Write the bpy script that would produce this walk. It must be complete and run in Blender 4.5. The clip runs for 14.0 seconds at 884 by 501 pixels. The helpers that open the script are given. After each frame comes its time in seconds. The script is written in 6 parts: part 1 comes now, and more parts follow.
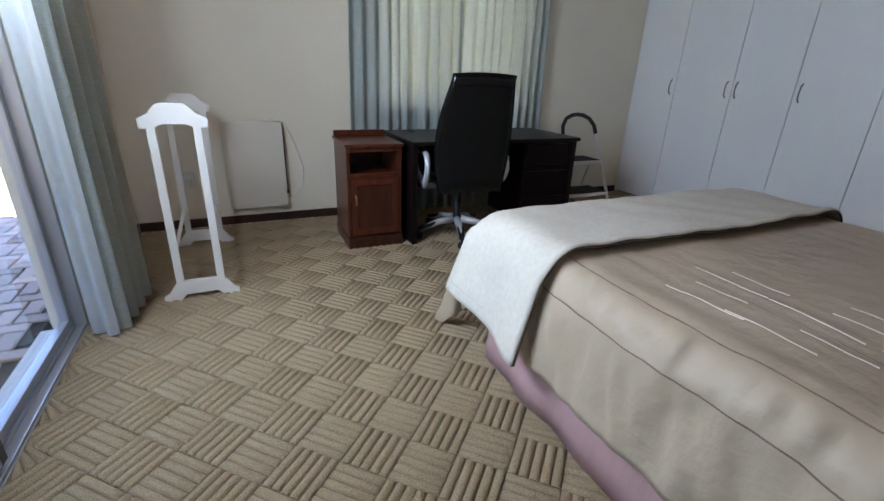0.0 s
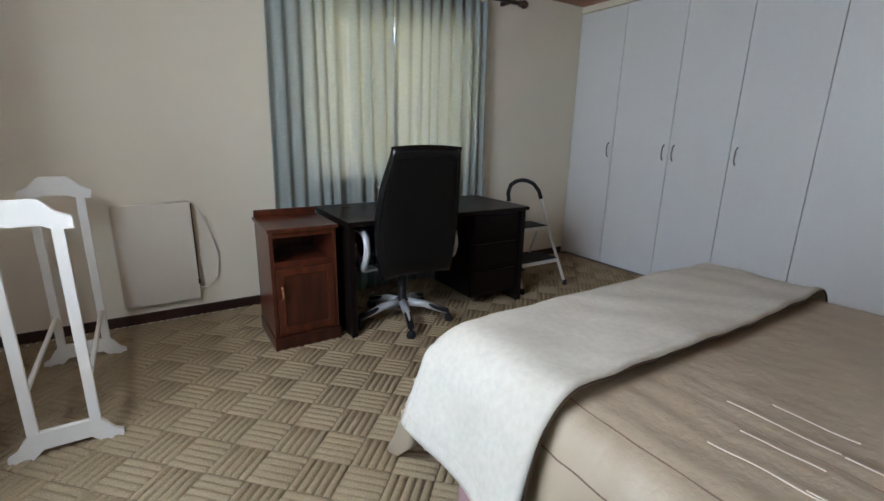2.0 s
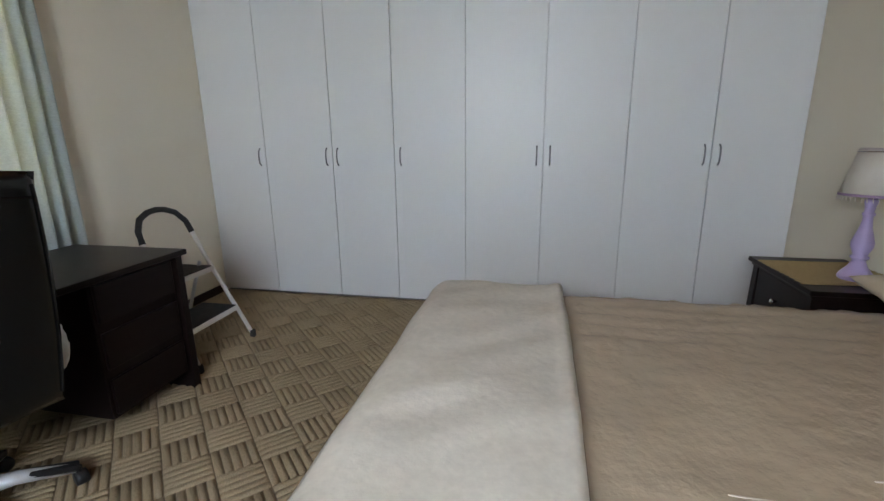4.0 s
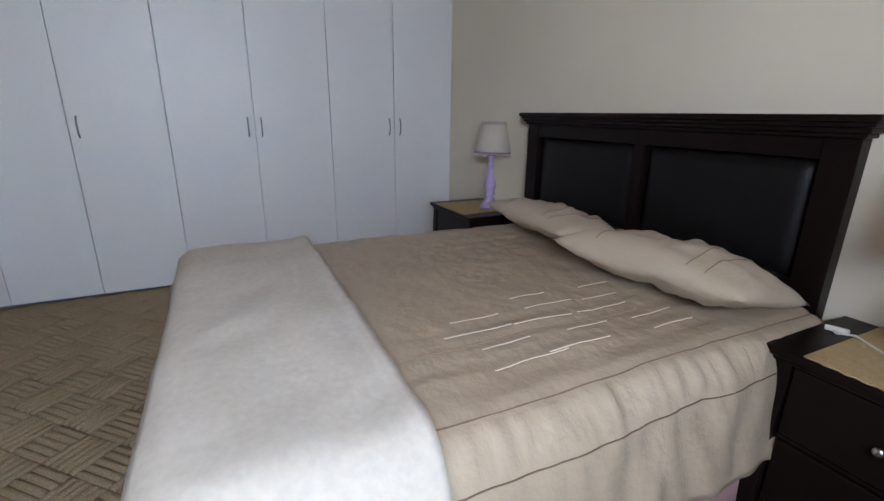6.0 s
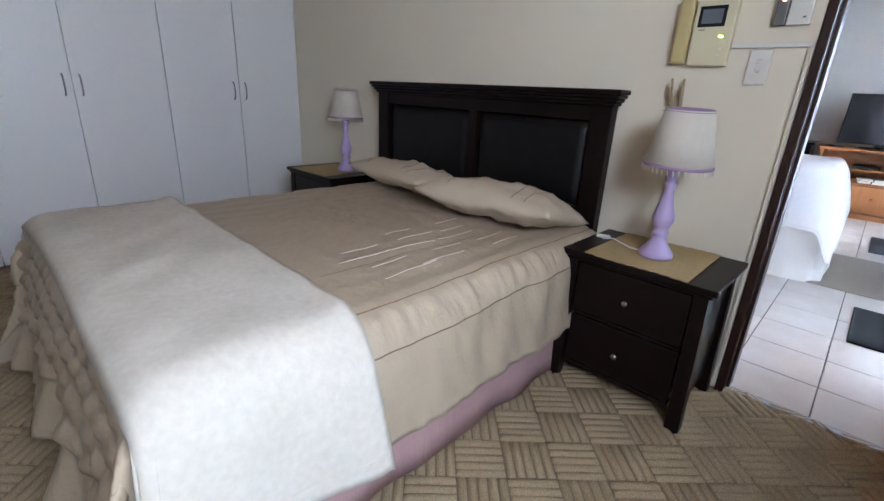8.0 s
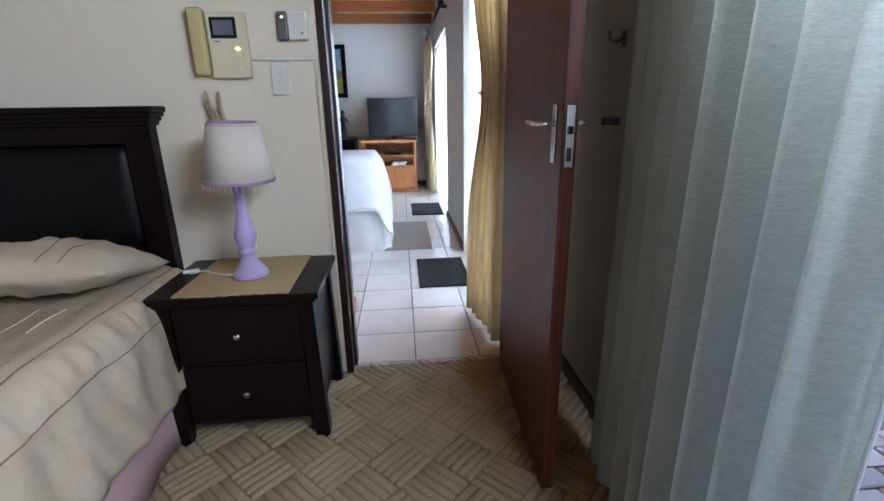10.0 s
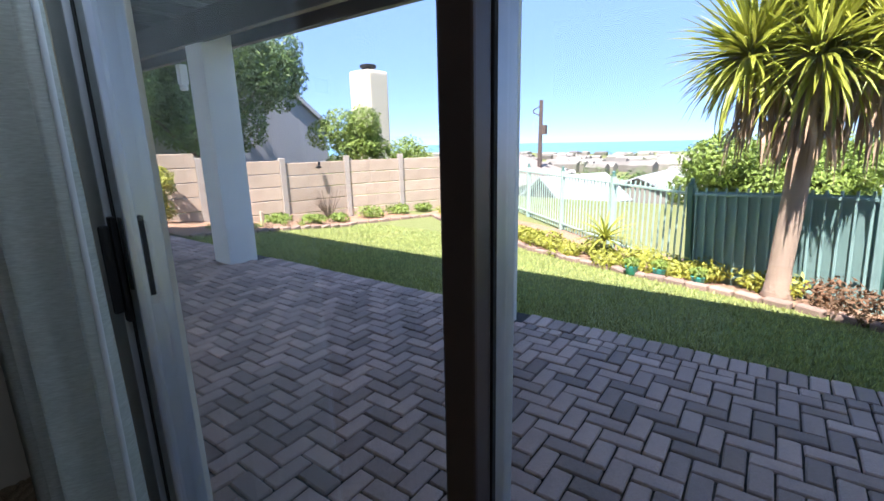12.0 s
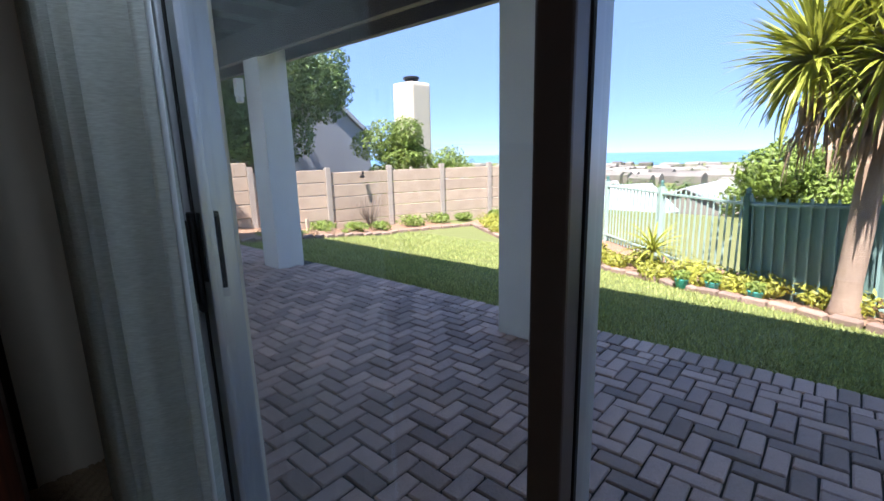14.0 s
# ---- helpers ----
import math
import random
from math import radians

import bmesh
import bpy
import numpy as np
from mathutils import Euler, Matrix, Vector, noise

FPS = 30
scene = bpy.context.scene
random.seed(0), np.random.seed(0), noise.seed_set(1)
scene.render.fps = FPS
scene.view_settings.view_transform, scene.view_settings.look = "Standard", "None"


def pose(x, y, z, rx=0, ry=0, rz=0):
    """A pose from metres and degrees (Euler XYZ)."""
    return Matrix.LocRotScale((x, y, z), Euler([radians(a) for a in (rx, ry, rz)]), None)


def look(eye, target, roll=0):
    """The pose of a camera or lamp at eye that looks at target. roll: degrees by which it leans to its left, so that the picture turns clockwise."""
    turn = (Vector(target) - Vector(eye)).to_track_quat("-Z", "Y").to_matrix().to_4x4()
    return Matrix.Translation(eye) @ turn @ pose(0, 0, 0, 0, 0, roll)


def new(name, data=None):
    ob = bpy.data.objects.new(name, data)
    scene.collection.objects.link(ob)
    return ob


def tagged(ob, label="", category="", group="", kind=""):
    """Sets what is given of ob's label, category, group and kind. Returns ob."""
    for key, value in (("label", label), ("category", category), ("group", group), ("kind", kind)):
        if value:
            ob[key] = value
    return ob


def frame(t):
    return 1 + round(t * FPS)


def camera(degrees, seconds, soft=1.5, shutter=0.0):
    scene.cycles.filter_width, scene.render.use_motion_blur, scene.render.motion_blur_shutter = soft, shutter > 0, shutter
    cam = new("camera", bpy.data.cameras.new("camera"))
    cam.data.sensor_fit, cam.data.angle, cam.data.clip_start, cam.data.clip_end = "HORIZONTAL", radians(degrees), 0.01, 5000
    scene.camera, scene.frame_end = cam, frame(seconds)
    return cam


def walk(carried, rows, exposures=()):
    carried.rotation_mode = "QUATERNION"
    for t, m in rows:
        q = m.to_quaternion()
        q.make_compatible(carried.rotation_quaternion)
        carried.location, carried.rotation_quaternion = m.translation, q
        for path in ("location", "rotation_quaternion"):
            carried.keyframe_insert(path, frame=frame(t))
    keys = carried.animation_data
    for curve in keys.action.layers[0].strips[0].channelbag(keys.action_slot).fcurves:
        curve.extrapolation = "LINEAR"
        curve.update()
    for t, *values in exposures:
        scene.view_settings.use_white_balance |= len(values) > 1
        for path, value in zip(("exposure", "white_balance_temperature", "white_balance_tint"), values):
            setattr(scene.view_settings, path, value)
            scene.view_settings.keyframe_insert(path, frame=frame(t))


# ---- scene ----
cam = camera(89.0, 14.0)
PATH = [
    (0, (0.797, 2.327, 1.189), (1.576, 4.016, 0.454), 2.2),
    (0.5, (0.77, 2.369, 1.226), (1.574, 4.085, 0.587), 2.0),
    (1, (0.75, 2.424, 1.252), (1.59, 4.145, 0.674), 1.7),
    (1.5, (0.8, 2.546, 1.245), (1.705, 4.245, 0.702), 1.4),
    (2, (0.95, 2.749, 1.274), (1.996, 4.376, 0.762), 1.3),
    (2.5, (1.05, 2.931, 1.277), (2.325, 4.394, 0.79), 1.1),
    (3, (1.138, 3.137, 1.278), (2.643, 4.368, 0.81), 0.3),
    (3.5, (1.262, 3.314, 1.268), (2.993, 4.196, 0.792), -0.1),
    (4, (1.412, 3.491, 1.268), (3.311, 3.891, 0.783), -0.8),
    (4.2, (1.442, 3.531, 1.258), (3.372, 3.723, 0.767), -0.8),
    (6.3, (1.011, 3.789, 1.24), (2.68, 2.864, 0.641), 1.3),
    (6.5, (0.98, 3.864, 1.234), (2.614, 2.886, 0.62), 1.7),
    (7, (0.885, 4.013, 1.235), (2.424, 2.926, 0.564), 2.5),
    (7.2, (0.84, 4.042, 1.21), (2.35, 2.918, 0.534), 3.0),
    (9.5, (0.88, 3.863, 1.23), (1.188, 1.985, 0.614), -0.7),
    (9.9, (0.826, 3.842, 1.223), (0.763, 1.933, 0.628), -1.0),
    (10, (0.808, 3.839, 1.222), (0.648, 1.935, 0.631), -1.0),
    (10.5, (0.679, 3.87, 1.228), (0.048, 2.059, 0.66), -1.0),
    (11, (0.547, 3.925, 1.232), (-0.493, 2.299, 0.706), -0.7),
    (11.5, (0.468, 3.982, 1.235), (-0.88, 2.593, 0.734), -1.0),
    (12, (0.349, 4.023, 1.212), (-1.215, 2.867, 0.745), -1.3),
    (12.5, (0.296, 4.042, 1.232), (-1.396, 3.066, 0.803), -1.6),
    (13, (0.258, 4.052, 1.229), (-1.48, 3.147, 0.829), -1.6),
    (13.5, (0.303, 4.041, 1.224), (-1.357, 3.003, 0.813), -1.3),
    (14, (0.383, 3.991, 1.191), (-1.084, 2.698, 0.772), -1.4),
]

# ---- light ----
EXPOSE = [(0, 4.85, 6250, 20), (1.5, 4.85, 6550, 20), (3.0, 4.95, 6900, 18), (4.2, 5.2, 6850, 19), (6.3, 5.0, 6450, 24), (7.2, 5.0, 6400, 24),
          (9.5, 5.0, 6750, 23), (10.1, 4.85, 6050, 22), (10.5, 4.2, 5450, 17), (11.0, 3.1, 5750, 15), (11.5, 2.7, 5900, 16), (12.0, 2.62, 6000, 19), (14.0, 2.5, 6000, 20)]
walk(cam, [(t, look(eye, target, roll)) for t, eye, target, roll in PATH], EXPOSE)

SUN_EL, SUN_AZ = radians(61), radians(78)          # azimuth measured from +y towards +x
sun_way = Vector((math.sin(SUN_AZ) * math.cos(SUN_EL), math.cos(SUN_AZ) * math.cos(SUN_EL), math.sin(SUN_EL)))
world = bpy.data.worlds.new("sky_world")
scene.world = world
world.use_nodes = True
wn = world.node_tree.nodes
sky = wn.new("ShaderNodeTexSky")
sky.sky_type, sky.sun_disc = "NISHITA", False
sky.sun_elevation, sky.sun_rotation = SUN_EL, SUN_AZ
sky.altitude, sky.air_density, sky.dust_density, sky.ozone_density = 50, 0.45, 0.0, 4.0
wn["Background"].inputs["Strength"].default_value = 0.15
# even blue haze that softens the bright band at the horizon
haze = wn.new("ShaderNodeMix")
haze.data_type = "RGBA"
haze.inputs["Factor"].default_value = 0.87
haze.inputs["B"].default_value = (0.47, 0.76, 1.30, 1)
world.node_tree.links.new(sky.outputs[0], haze.inputs["A"])
world.node_tree.links.new(haze.outputs["Result"], wn["Background"].inputs["Color"])
sun = new("sun", bpy.data.lights.new("sun", "SUN"))
sun.data.energy, sun.data.angle, sun.data.color = 3.2, radians(0.5), (1.0, 0.95, 0.86)
sun.matrix_world = look(sun_way * 50, (0, 0, 0))


def opening_lamp(name, eye, target, w, h, watts, color=(0.70, 0.87, 1.0)):
    lamp = new(name, bpy.data.lights.new(name, "AREA"))
    lamp.data.shape, lamp.data.size, lamp.data.size_y = "RECTANGLE", w, h
    lamp.data.energy, lamp.data.color = watts, color
    lamp.matrix_world = look(eye, target)
    return lamp


# daylight entering at the heads of the glazed openings
opening_lamp("slider_daylight", (0.045, 3.83, 1.84), (2.6, 3.83, 1.3), 1.66, 0.44, 3.1)
opening_lamp("window_daylight", (2.65, 6.17, 1.5), (2.65, 5.0, 1.5), 1.35, 1.1, 0.6, (1.0, 0.93, 0.8))
opening_lamp("living_daylight", (0.12, 0.85, 1.1), (2.0, 0.85, 0.9), 1.55, 1.9, 7)
opening_lamp("living_daylight_far", (0.12, -2.35, 1.1), (2.0, -2.35, 0.9), 1.5, 1.9, 9)


# ---- materials ----
def mat(name, col, rough=0.6, col2=None, scale=6.0, amount=0.5, bump=0.0, bscale=60.0, metal=0.0, stretch=(1, 1, 1),
        rnd=0.0, trans=0.0, tcol=None, coat=0.0, detail=4.0, bdist=0.004, wave=None, spec=0.5, fine=0.0):
    """A node material: two-scale colour variation, bump, and an optional share of translucency."""
    m = bpy.data.materials.new(name)
    m.use_nodes = True
    nt = m.node_tree
    n, ln = nt.nodes, nt.links
    b = n["Principled BSDF"]
    b.inputs["Roughness"].default_value = rough
    b.inputs["Metallic"].default_value = metal
    b.inputs["Coat Weight"].default_value = coat
    b.inputs["Specular IOR Level"].default_value = spec
    tc = n.new("ShaderNodeTexCoord")
    mp = n.new("ShaderNodeMapping")
    mp.inputs["Scale"].default_value = stretch
    ln.new(tc.outputs["Object"], mp.inputs["Vector"])
    c1 = (*col, 1)
    c2 = (*(col2 or [v * 0.75 for v in col]), 1)
    tex = n.new("ShaderNodeTexNoise")
    tex.inputs["Scale"].default_value, tex.inputs["Detail"].default_value = scale, detail
    ln.new(mp.outputs[0], tex.inputs["Vector"])
    ramp = n.new("ShaderNodeValToRGB")
    ramp.color_ramp.elements[0].position, ramp.color_ramp.elements[1].position = 0.5 - amount / 2, 0.5 + amount / 2
    ramp.color_ramp.elements[0].color, ramp.color_ramp.elements[1].color = c1, c2
    ln.new(tex.outputs["Fac"], ramp.inputs[0])
    out = ramp.outputs[0]
    if wave:
        wv = n.new("ShaderNodeTexWave")
        wv.wave_type, wv.bands_direction = "BANDS", wave[0]
        wv.inputs["Scale"].default_value, wv.inputs["Distortion"].default_value = wave[1], wave[2]
        wv.inputs["Detail"].default_value, wv.inputs["Detail Scale"].default_value = 3, 1.5
        ln.new(mp.outputs[0], wv.inputs["Vector"])
        mx = n.new("ShaderNodeMix")
        mx.data_type = "RGBA"
        ln.new(wv.outputs["Fac"], mx.inputs["Factor"])
        ln.new(out, mx.inputs["A"])
        mx.inputs["B"].default_value = (*wave[3], 1)
        out = mx.outputs["Result"]
    if fine > 0:
        fn = n.new("ShaderNodeTexNoise")
        fn.inputs["Scale"].default_value, fn.inputs["Detail"].default_value = bscale * 1.7, 2
        ln.new(mp.outputs[0], fn.inputs["Vector"])
        fr = n.new("ShaderNodeMapRange")
        fr.inputs["To Min"].default_value, fr.inputs["To Max"].default_value = 1 - fine, 1 + fine
        fr.inputs["From Min"].default_value, fr.inputs["From Max"].default_value = 0.3, 0.7
        ln.new(fn.outputs["Fac"], fr.inputs["Value"])
        hv = n.new("ShaderNodeHueSaturation")
        ln.new(out, hv.inputs["Color"])
        ln.new(fr.outputs[0], hv.inputs["Value"])
        out = hv.outputs[0]
    if rnd > 0:
        oi = n.new("ShaderNodeObjectInfo")
        geo = n.new("ShaderNodeNewGeometry")
        ad = n.new("ShaderNodeMath")
        ad.operation = "ADD"
        ln.new(oi.outputs["Random"], ad.inputs[0])
        ln.new(geo.outputs["Random Per Island"], ad.inputs[1])
        fr = n.new("ShaderNodeMath")
        fr.operation = "FRACT"
        ln.new(ad.outputs[0], fr.inputs[0])
        mr = n.new("ShaderNodeMapRange")
        mr.inputs["To Min"].default_value, mr.inputs["To Max"].default_value = 1 - rnd, 1 + rnd
        ln.new(fr.outputs[0], mr.inputs["Value"])
        hs = n.new("ShaderNodeHueSaturation")
        ln.new(out, hs.inputs["Color"])
        ln.new(mr.outputs[0], hs.inputs["Value"])
        out = hs.outputs[0]
    ln.new(out, b.inputs["Base Color"])
    if bump > 0:
        bt = n.new("ShaderNodeTexNoise")
        bt.inputs["Scale"].default_value, bt.inputs["Detail"].default_value = bscale, 4
        ln.new(mp.outputs[0], bt.inputs["Vector"])
        bp = n.new("ShaderNodeBump")
        bp.inputs["Strength"].default_value, bp.inputs["Distance"].default_value = bump, bdist
        ln.new(bt.outputs["Fac"], bp.inputs["Height"])
        ln.new(bp.outputs[0], b.inputs["Normal"])
    if trans > 0:
        tr = n.new("ShaderNodeBsdfTranslucent")
        if tcol:
            tr.inputs["Color"].default_value = (*tcol, 1)
        else:
            ln.new(out, tr.inputs["Color"])
        ms = n.new("ShaderNodeMixShader")
        ms.inputs["Fac"].default_value = trans
        ln.new(b.outputs[0], ms.inputs[1])
        ln.new(tr.outputs[0], ms.inputs[2])
        ln.new(ms.outputs[0], n["Material Output"].inputs["Surface"])
    return m


def glow(name, col, strength):
    m = bpy.data.materials.new(name)
    m.use_nodes = True
    b = m.node_tree.nodes["Principled BSDF"]
    b.inputs["Base Color"].default_value = (*col, 1)
    b.inputs["Emission Color"].default_value = (*col, 1)
    b.inputs["Emission Strength"].default_value = strength
    return m


def glass(name):
    m = bpy.data.materials.new(name)
    m.use_nodes = True
    b = m.node_tree.nodes["Principled BSDF"]
    b.inputs["Base Color"].default_value = (0.97, 0.985, 0.98, 1)
    b.inputs["Roughness"].default_value = 0.0
    b.inputs["Transmission Weight"].default_value = 1.0
    b.inputs["IOR"].default_value = 1.45
    return m


M_WALL = mat("cream_wall_paint", (0.74, 0.675, 0.545), 0.7, (0.69, 0.615, 0.485), 1.3, 0.7, 0.15, 90, bdist=0.002)
M_WALL_OUT = mat("white_plaster", (0.72, 0.72, 0.70), 0.8, (0.62, 0.62, 0.60), 2.5, 0.6, 0.5, 40, bdist=0.004)
M_LIV_WALL = mat("grey_cream_wall_paint", (0.66, 0.65, 0.60), 0.7, (0.62, 0.60, 0.55), 1.5, 0.6, 0.15, 90, bdist=0.002)
M_CARPET = mat("beige_loop_carpet", (0.37, 0.285, 0.18), 0.97, (0.30, 0.23, 0.14), 2.2, 0.7, 0.9, 190, fine=0.32, bdist=0.006, spec=0.1)
# carpet beige darkened: groove shade between the ribs is put into this colour
M_CARPET_BASE = mat("carpet_groove_shade", (0.245, 0.19, 0.128), 0.97, (0.195, 0.15, 0.10), 3, 0.6, 0.8, 200, fine=0.3, spec=0.1)
M_SKIRT_WOOD = mat("dark_baseboard_wood", (0.045, 0.018, 0.012), 0.35, (0.02, 0.009, 0.007), 8, 0.6, 0.1, 60, stretch=(1, 1, 8))
M_PINE = mat("varnished_pine_ceiling", (0.33, 0.125, 0.045), 0.35, (0.22, 0.075, 0.028), 5, 0.7, 0.1, 40, stretch=(1, 8, 8), rnd=0.15)
M_WARD = mat("pale_grey_wardrobe_melamine", (0.70, 0.705, 0.70), 0.42, (0.67, 0.675, 0.67), 1.0, 0.8, 0.12, 130, bdist=0.001)
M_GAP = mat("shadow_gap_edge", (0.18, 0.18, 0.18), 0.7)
M_CHROME = mat("brushed_steel", (0.55, 0.55, 0.56), 0.25, metal=1.0, scale=30)
M_SILVER = mat("silver_painted_plastic", (0.70, 0.71, 0.72), 0.3, scale=20, metal=0.3)
M_BLACKWOOD = mat("espresso_stained_wood", (0.011, 0.006, 0.005), 0.32, (0.006, 0.0035, 0.0035), 9, 0.7, 0.08, 50, stretch=(0.6, 6, 6), spec=0.12)
M_LEATHER = mat("black_leather", (0.004, 0.004, 0.004), 0.24, (0.007, 0.007, 0.007), 14, 0.6, 0.15, 160, bdist=0.0015, spec=0.38)
M_PAD = mat("matt_black_padded_leather", (0.006, 0.005, 0.005), 0.42, (0.010, 0.009, 0.009), 14, 0.6, 0.25, 160, bdist=0.002, spec=0.16)
M_BLACK = mat("black_plastic", (0.010, 0.010, 0.011), 0.42, (0.015, 0.015, 0.015), 12, spec=0.3)
M_HANDLE = mat("dull_nickel", (0.30, 0.30, 0.31), 0.35, metal=1.0, scale=30)
M_FENCEMID = mat("teal_green_steel_paint", (0.27, 0.40, 0.365), 0.5, (0.21, 0.33, 0.30), 6, 0.6)
M_RUBBER = mat("black_rubber", (0.015, 0.015, 0.016), 0.8, (0.03, 0.03, 0.03), 30, 0.5, 0.3, 120)
M_TEAK = mat("reddish_kiaat_wood", (0.125, 0.028, 0.011), 0.28, (0.06, 0.015, 0.007), 5, 0.5, 0.05, 60, stretch=(5, 5, 0.5), spec=0.4,
             wave=("X", 0.55, 7.0, (0.06, 0.015, 0.007)), coat=0.0)
M_TEAK_DARK = mat("dark_figured_kiaat_panel", (0.075, 0.018, 0.008), 0.3, (0.018, 0.006, 0.004), 4, 0.5, 0.05, 60, stretch=(6, 6, 0.5), spec=0.4)
M_DOORWOOD = mat("mahogany_door_veneer", (0.16, 0.042, 0.024), 0.42, (0.055, 0.015, 0.009), 7, 0.35, 0.06, 60, stretch=(9, 9, 0.35), spec=0.3,
                 wave=("X", 2.6, 4.5, (0.042, 0.012, 0.008)), coat=0.0)
M_FRAMEWOOD = mat("dark_door_frame_wood", (0.035, 0.013, 0.009), 0.3, (0.02, 0.008, 0.006), 8, 0.6, stretch=(6, 6, 1))
M_WHITEPAINT = mat("white_gloss_paint", (0.76, 0.74, 0.69), 0.4, (0.70, 0.67, 0.61), 5, 0.6, 0.1, 30)
M_HEATER = mat("heater_panel_paint", (0.70, 0.65, 0.55), 0.6, (0.66, 0.60, 0.50), 2, 0.6, 0.1, 60)
M_CURTAIN = mat("pale_teal_woven_curtain", (0.46, 0.51, 0.49), 0.92, (0.36, 0.42, 0.40), 60, 0.5, 0.7, 150, fine=0.22, stretch=(0.35, 0.35, 2.2),
                trans=0.37, tcol=(0.62, 0.62, 0.55), spec=0.1, bdist=0.003)
M_LINING = mat("white_curtain_lining", (0.78, 0.80, 0.80), 0.9, (0.72, 0.75, 0.76), 20, 0.5, 0.3, 120, trans=0.6, spec=0.1)
M_DRAPE = mat("cream_tieback_drape", (0.76, 0.65, 0.46), 0.9, (0.70, 0.59, 0.40), 14, 0.5, 0.3, 150, trans=0.45, spec=0.1)
M_LACE = mat("white_net_curtain", (0.86, 0.88, 0.9), 0.9, (0.8, 0.83, 0.86), 25, 0.5, 0.2, 200, trans=0.65, spec=0.05)
M_COMFORTER = mat("beige_satin_comforter", (0.43, 0.345, 0.25), 0.45, (0.38, 0.305, 0.215), 3, 0.6, 0.6, 16, bdist=0.014, spec=0.3)
M_SHAM = mat("beige_pillow_cotton", (0.52, 0.435, 0.325), 0.65, (0.45, 0.37, 0.27), 7, 0.6, 0.6, 15, bdist=0.014, spec=0.25)
M_THROW = mat("cream_fleece_throw", (0.585, 0.55, 0.475), 0.97, (0.53, 0.495, 0.42), 7, 0.6, 0.22, 30, fine=0.05, spec=0.05, bdist=0.008)
# dark brown that paints the shadow line along the throw's head edge
M_THROW_EDGE = mat("throw_edge_shadow", (0.10, 0.055, 0.03), 0.9, (0.07, 0.04, 0.022), 30)
M_PINK = mat("dusty_pink_bed_skirt", (0.47, 0.30, 0.29), 0.9, (0.42, 0.26, 0.255), 9, 0.6, 0.4, 60, stretch=(3, 3, 0.6), spec=0.1)
M_SEAM = mat("brown_piping", (0.20, 0.13, 0.09), 0.7)
M_SATIN = mat("satin_stitch_highlight", (0.72, 0.64, 0.54), 0.3)
M_LILAC = mat("lilac_painted_wood", (0.44, 0.35, 0.56), 0.5, (0.40, 0.31, 0.52), 12, 0.6, 0.2, 40)
M_SHADE = mat("cream_lampshade_fabric", (0.73, 0.67, 0.58), 0.9, (0.69, 0.62, 0.53), 40, 0.6, 0.3, 200, trans=0.25, spec=0.1)
M_MAUVE = mat("mauve_trim", (0.33, 0.22, 0.33), 0.85, (0.28, 0.18, 0.28), 40)
M_JUTE = mat("woven_jute_runner", (0.50, 0.38, 0.20), 0.95, (0.40, 0.29, 0.14), 90, 0.6, 0.9, 220, fine=0.25, spec=0.1)
M_IVORY = mat("aged_ivory_plastic", (0.66, 0.60, 0.42), 0.42, (0.60, 0.53, 0.35), 4, 0.6)
M_HANDSET = mat("yellowed_handset_plastic", (0.55, 0.45, 0.22), 0.38, (0.48, 0.38, 0.17), 5, 0.6)
M_WHITEPLASTIC = mat("white_plastic", (0.70, 0.68, 0.62), 0.42, (0.65, 0.63, 0.56), 5, 0.6)
M_SCREEN = mat("dark_screen_glass", (0.012, 0.013, 0.016), 0.12, (0.016, 0.017, 0.02), 3)
M_LCD = mat("grey_lcd_glass", (0.15, 0.17, 0.19), 0.15, (0.09, 0.1, 0.12), 5)
M_REED = mat("dry_reed", (0.40, 0.32, 0.20), 0.9, (0.30, 0.23, 0.14), 30)
M_TILE = mat("pale_ceramic_tile", (0.60, 0.56, 0.51), 0.28, (0.50, 0.45, 0.40), 5, 0.7, 0.1, 30, rnd=0.05)
M_GROUT = mat("grey_tile_grout", (0.15, 0.145, 0.14), 0.9, (0.11, 0.105, 0.10), 20)
M_MAT = mat("black_door_mat", (0.018, 0.018, 0.019), 0.95, (0.03, 0.03, 0.03), 60, 0.6, 0.8, 150, spec=0.1)
M_RUG = mat("striped_beige_rug", (0.42, 0.38, 0.32), 0.95, (0.34, 0.30, 0.25), 20, 0.6, 0.6, 100, stretch=(0.4, 5, 1), spec=0.1,
            wave=("Y", 3.0, 0.6, (0.25, 0.215, 0.18)))
M_SOFACLOTH = mat("white_cotton_throw", (0.76, 0.76, 0.76), 0.9, (0.70, 0.70, 0.71), 5, 0.6, 0.4, 30, spec=0.1, bdist=0.006)
M_SOFA = mat("off_white_sofa_cover", (0.66, 0.64, 0.60), 0.9, (0.60, 0.58, 0.54), 5, 0.6, 0.4, 30, spec=0.1, bdist=0.006)
M_ORANGEPINE = mat("orange_pine_furniture", (0.42, 0.16, 0.045), 0.4, (0.30, 0.10, 0.03), 4, 0.7, 0.05, 50, stretch=(6, 6, 0.8), coat=0.1)
M_BRONZE = mat("dark_bronze", (0.03, 0.027, 0.024), 0.4, metal=0.5, scale=12)
M_ALU = mat("dark_aluminium", (0.10, 0.075, 0.065), 0.38, (0.085, 0.062, 0.055), 5, metal=0.25)
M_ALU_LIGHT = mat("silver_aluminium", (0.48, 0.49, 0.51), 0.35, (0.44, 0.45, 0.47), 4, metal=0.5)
M_GLASS = glass("clear_window_glass")
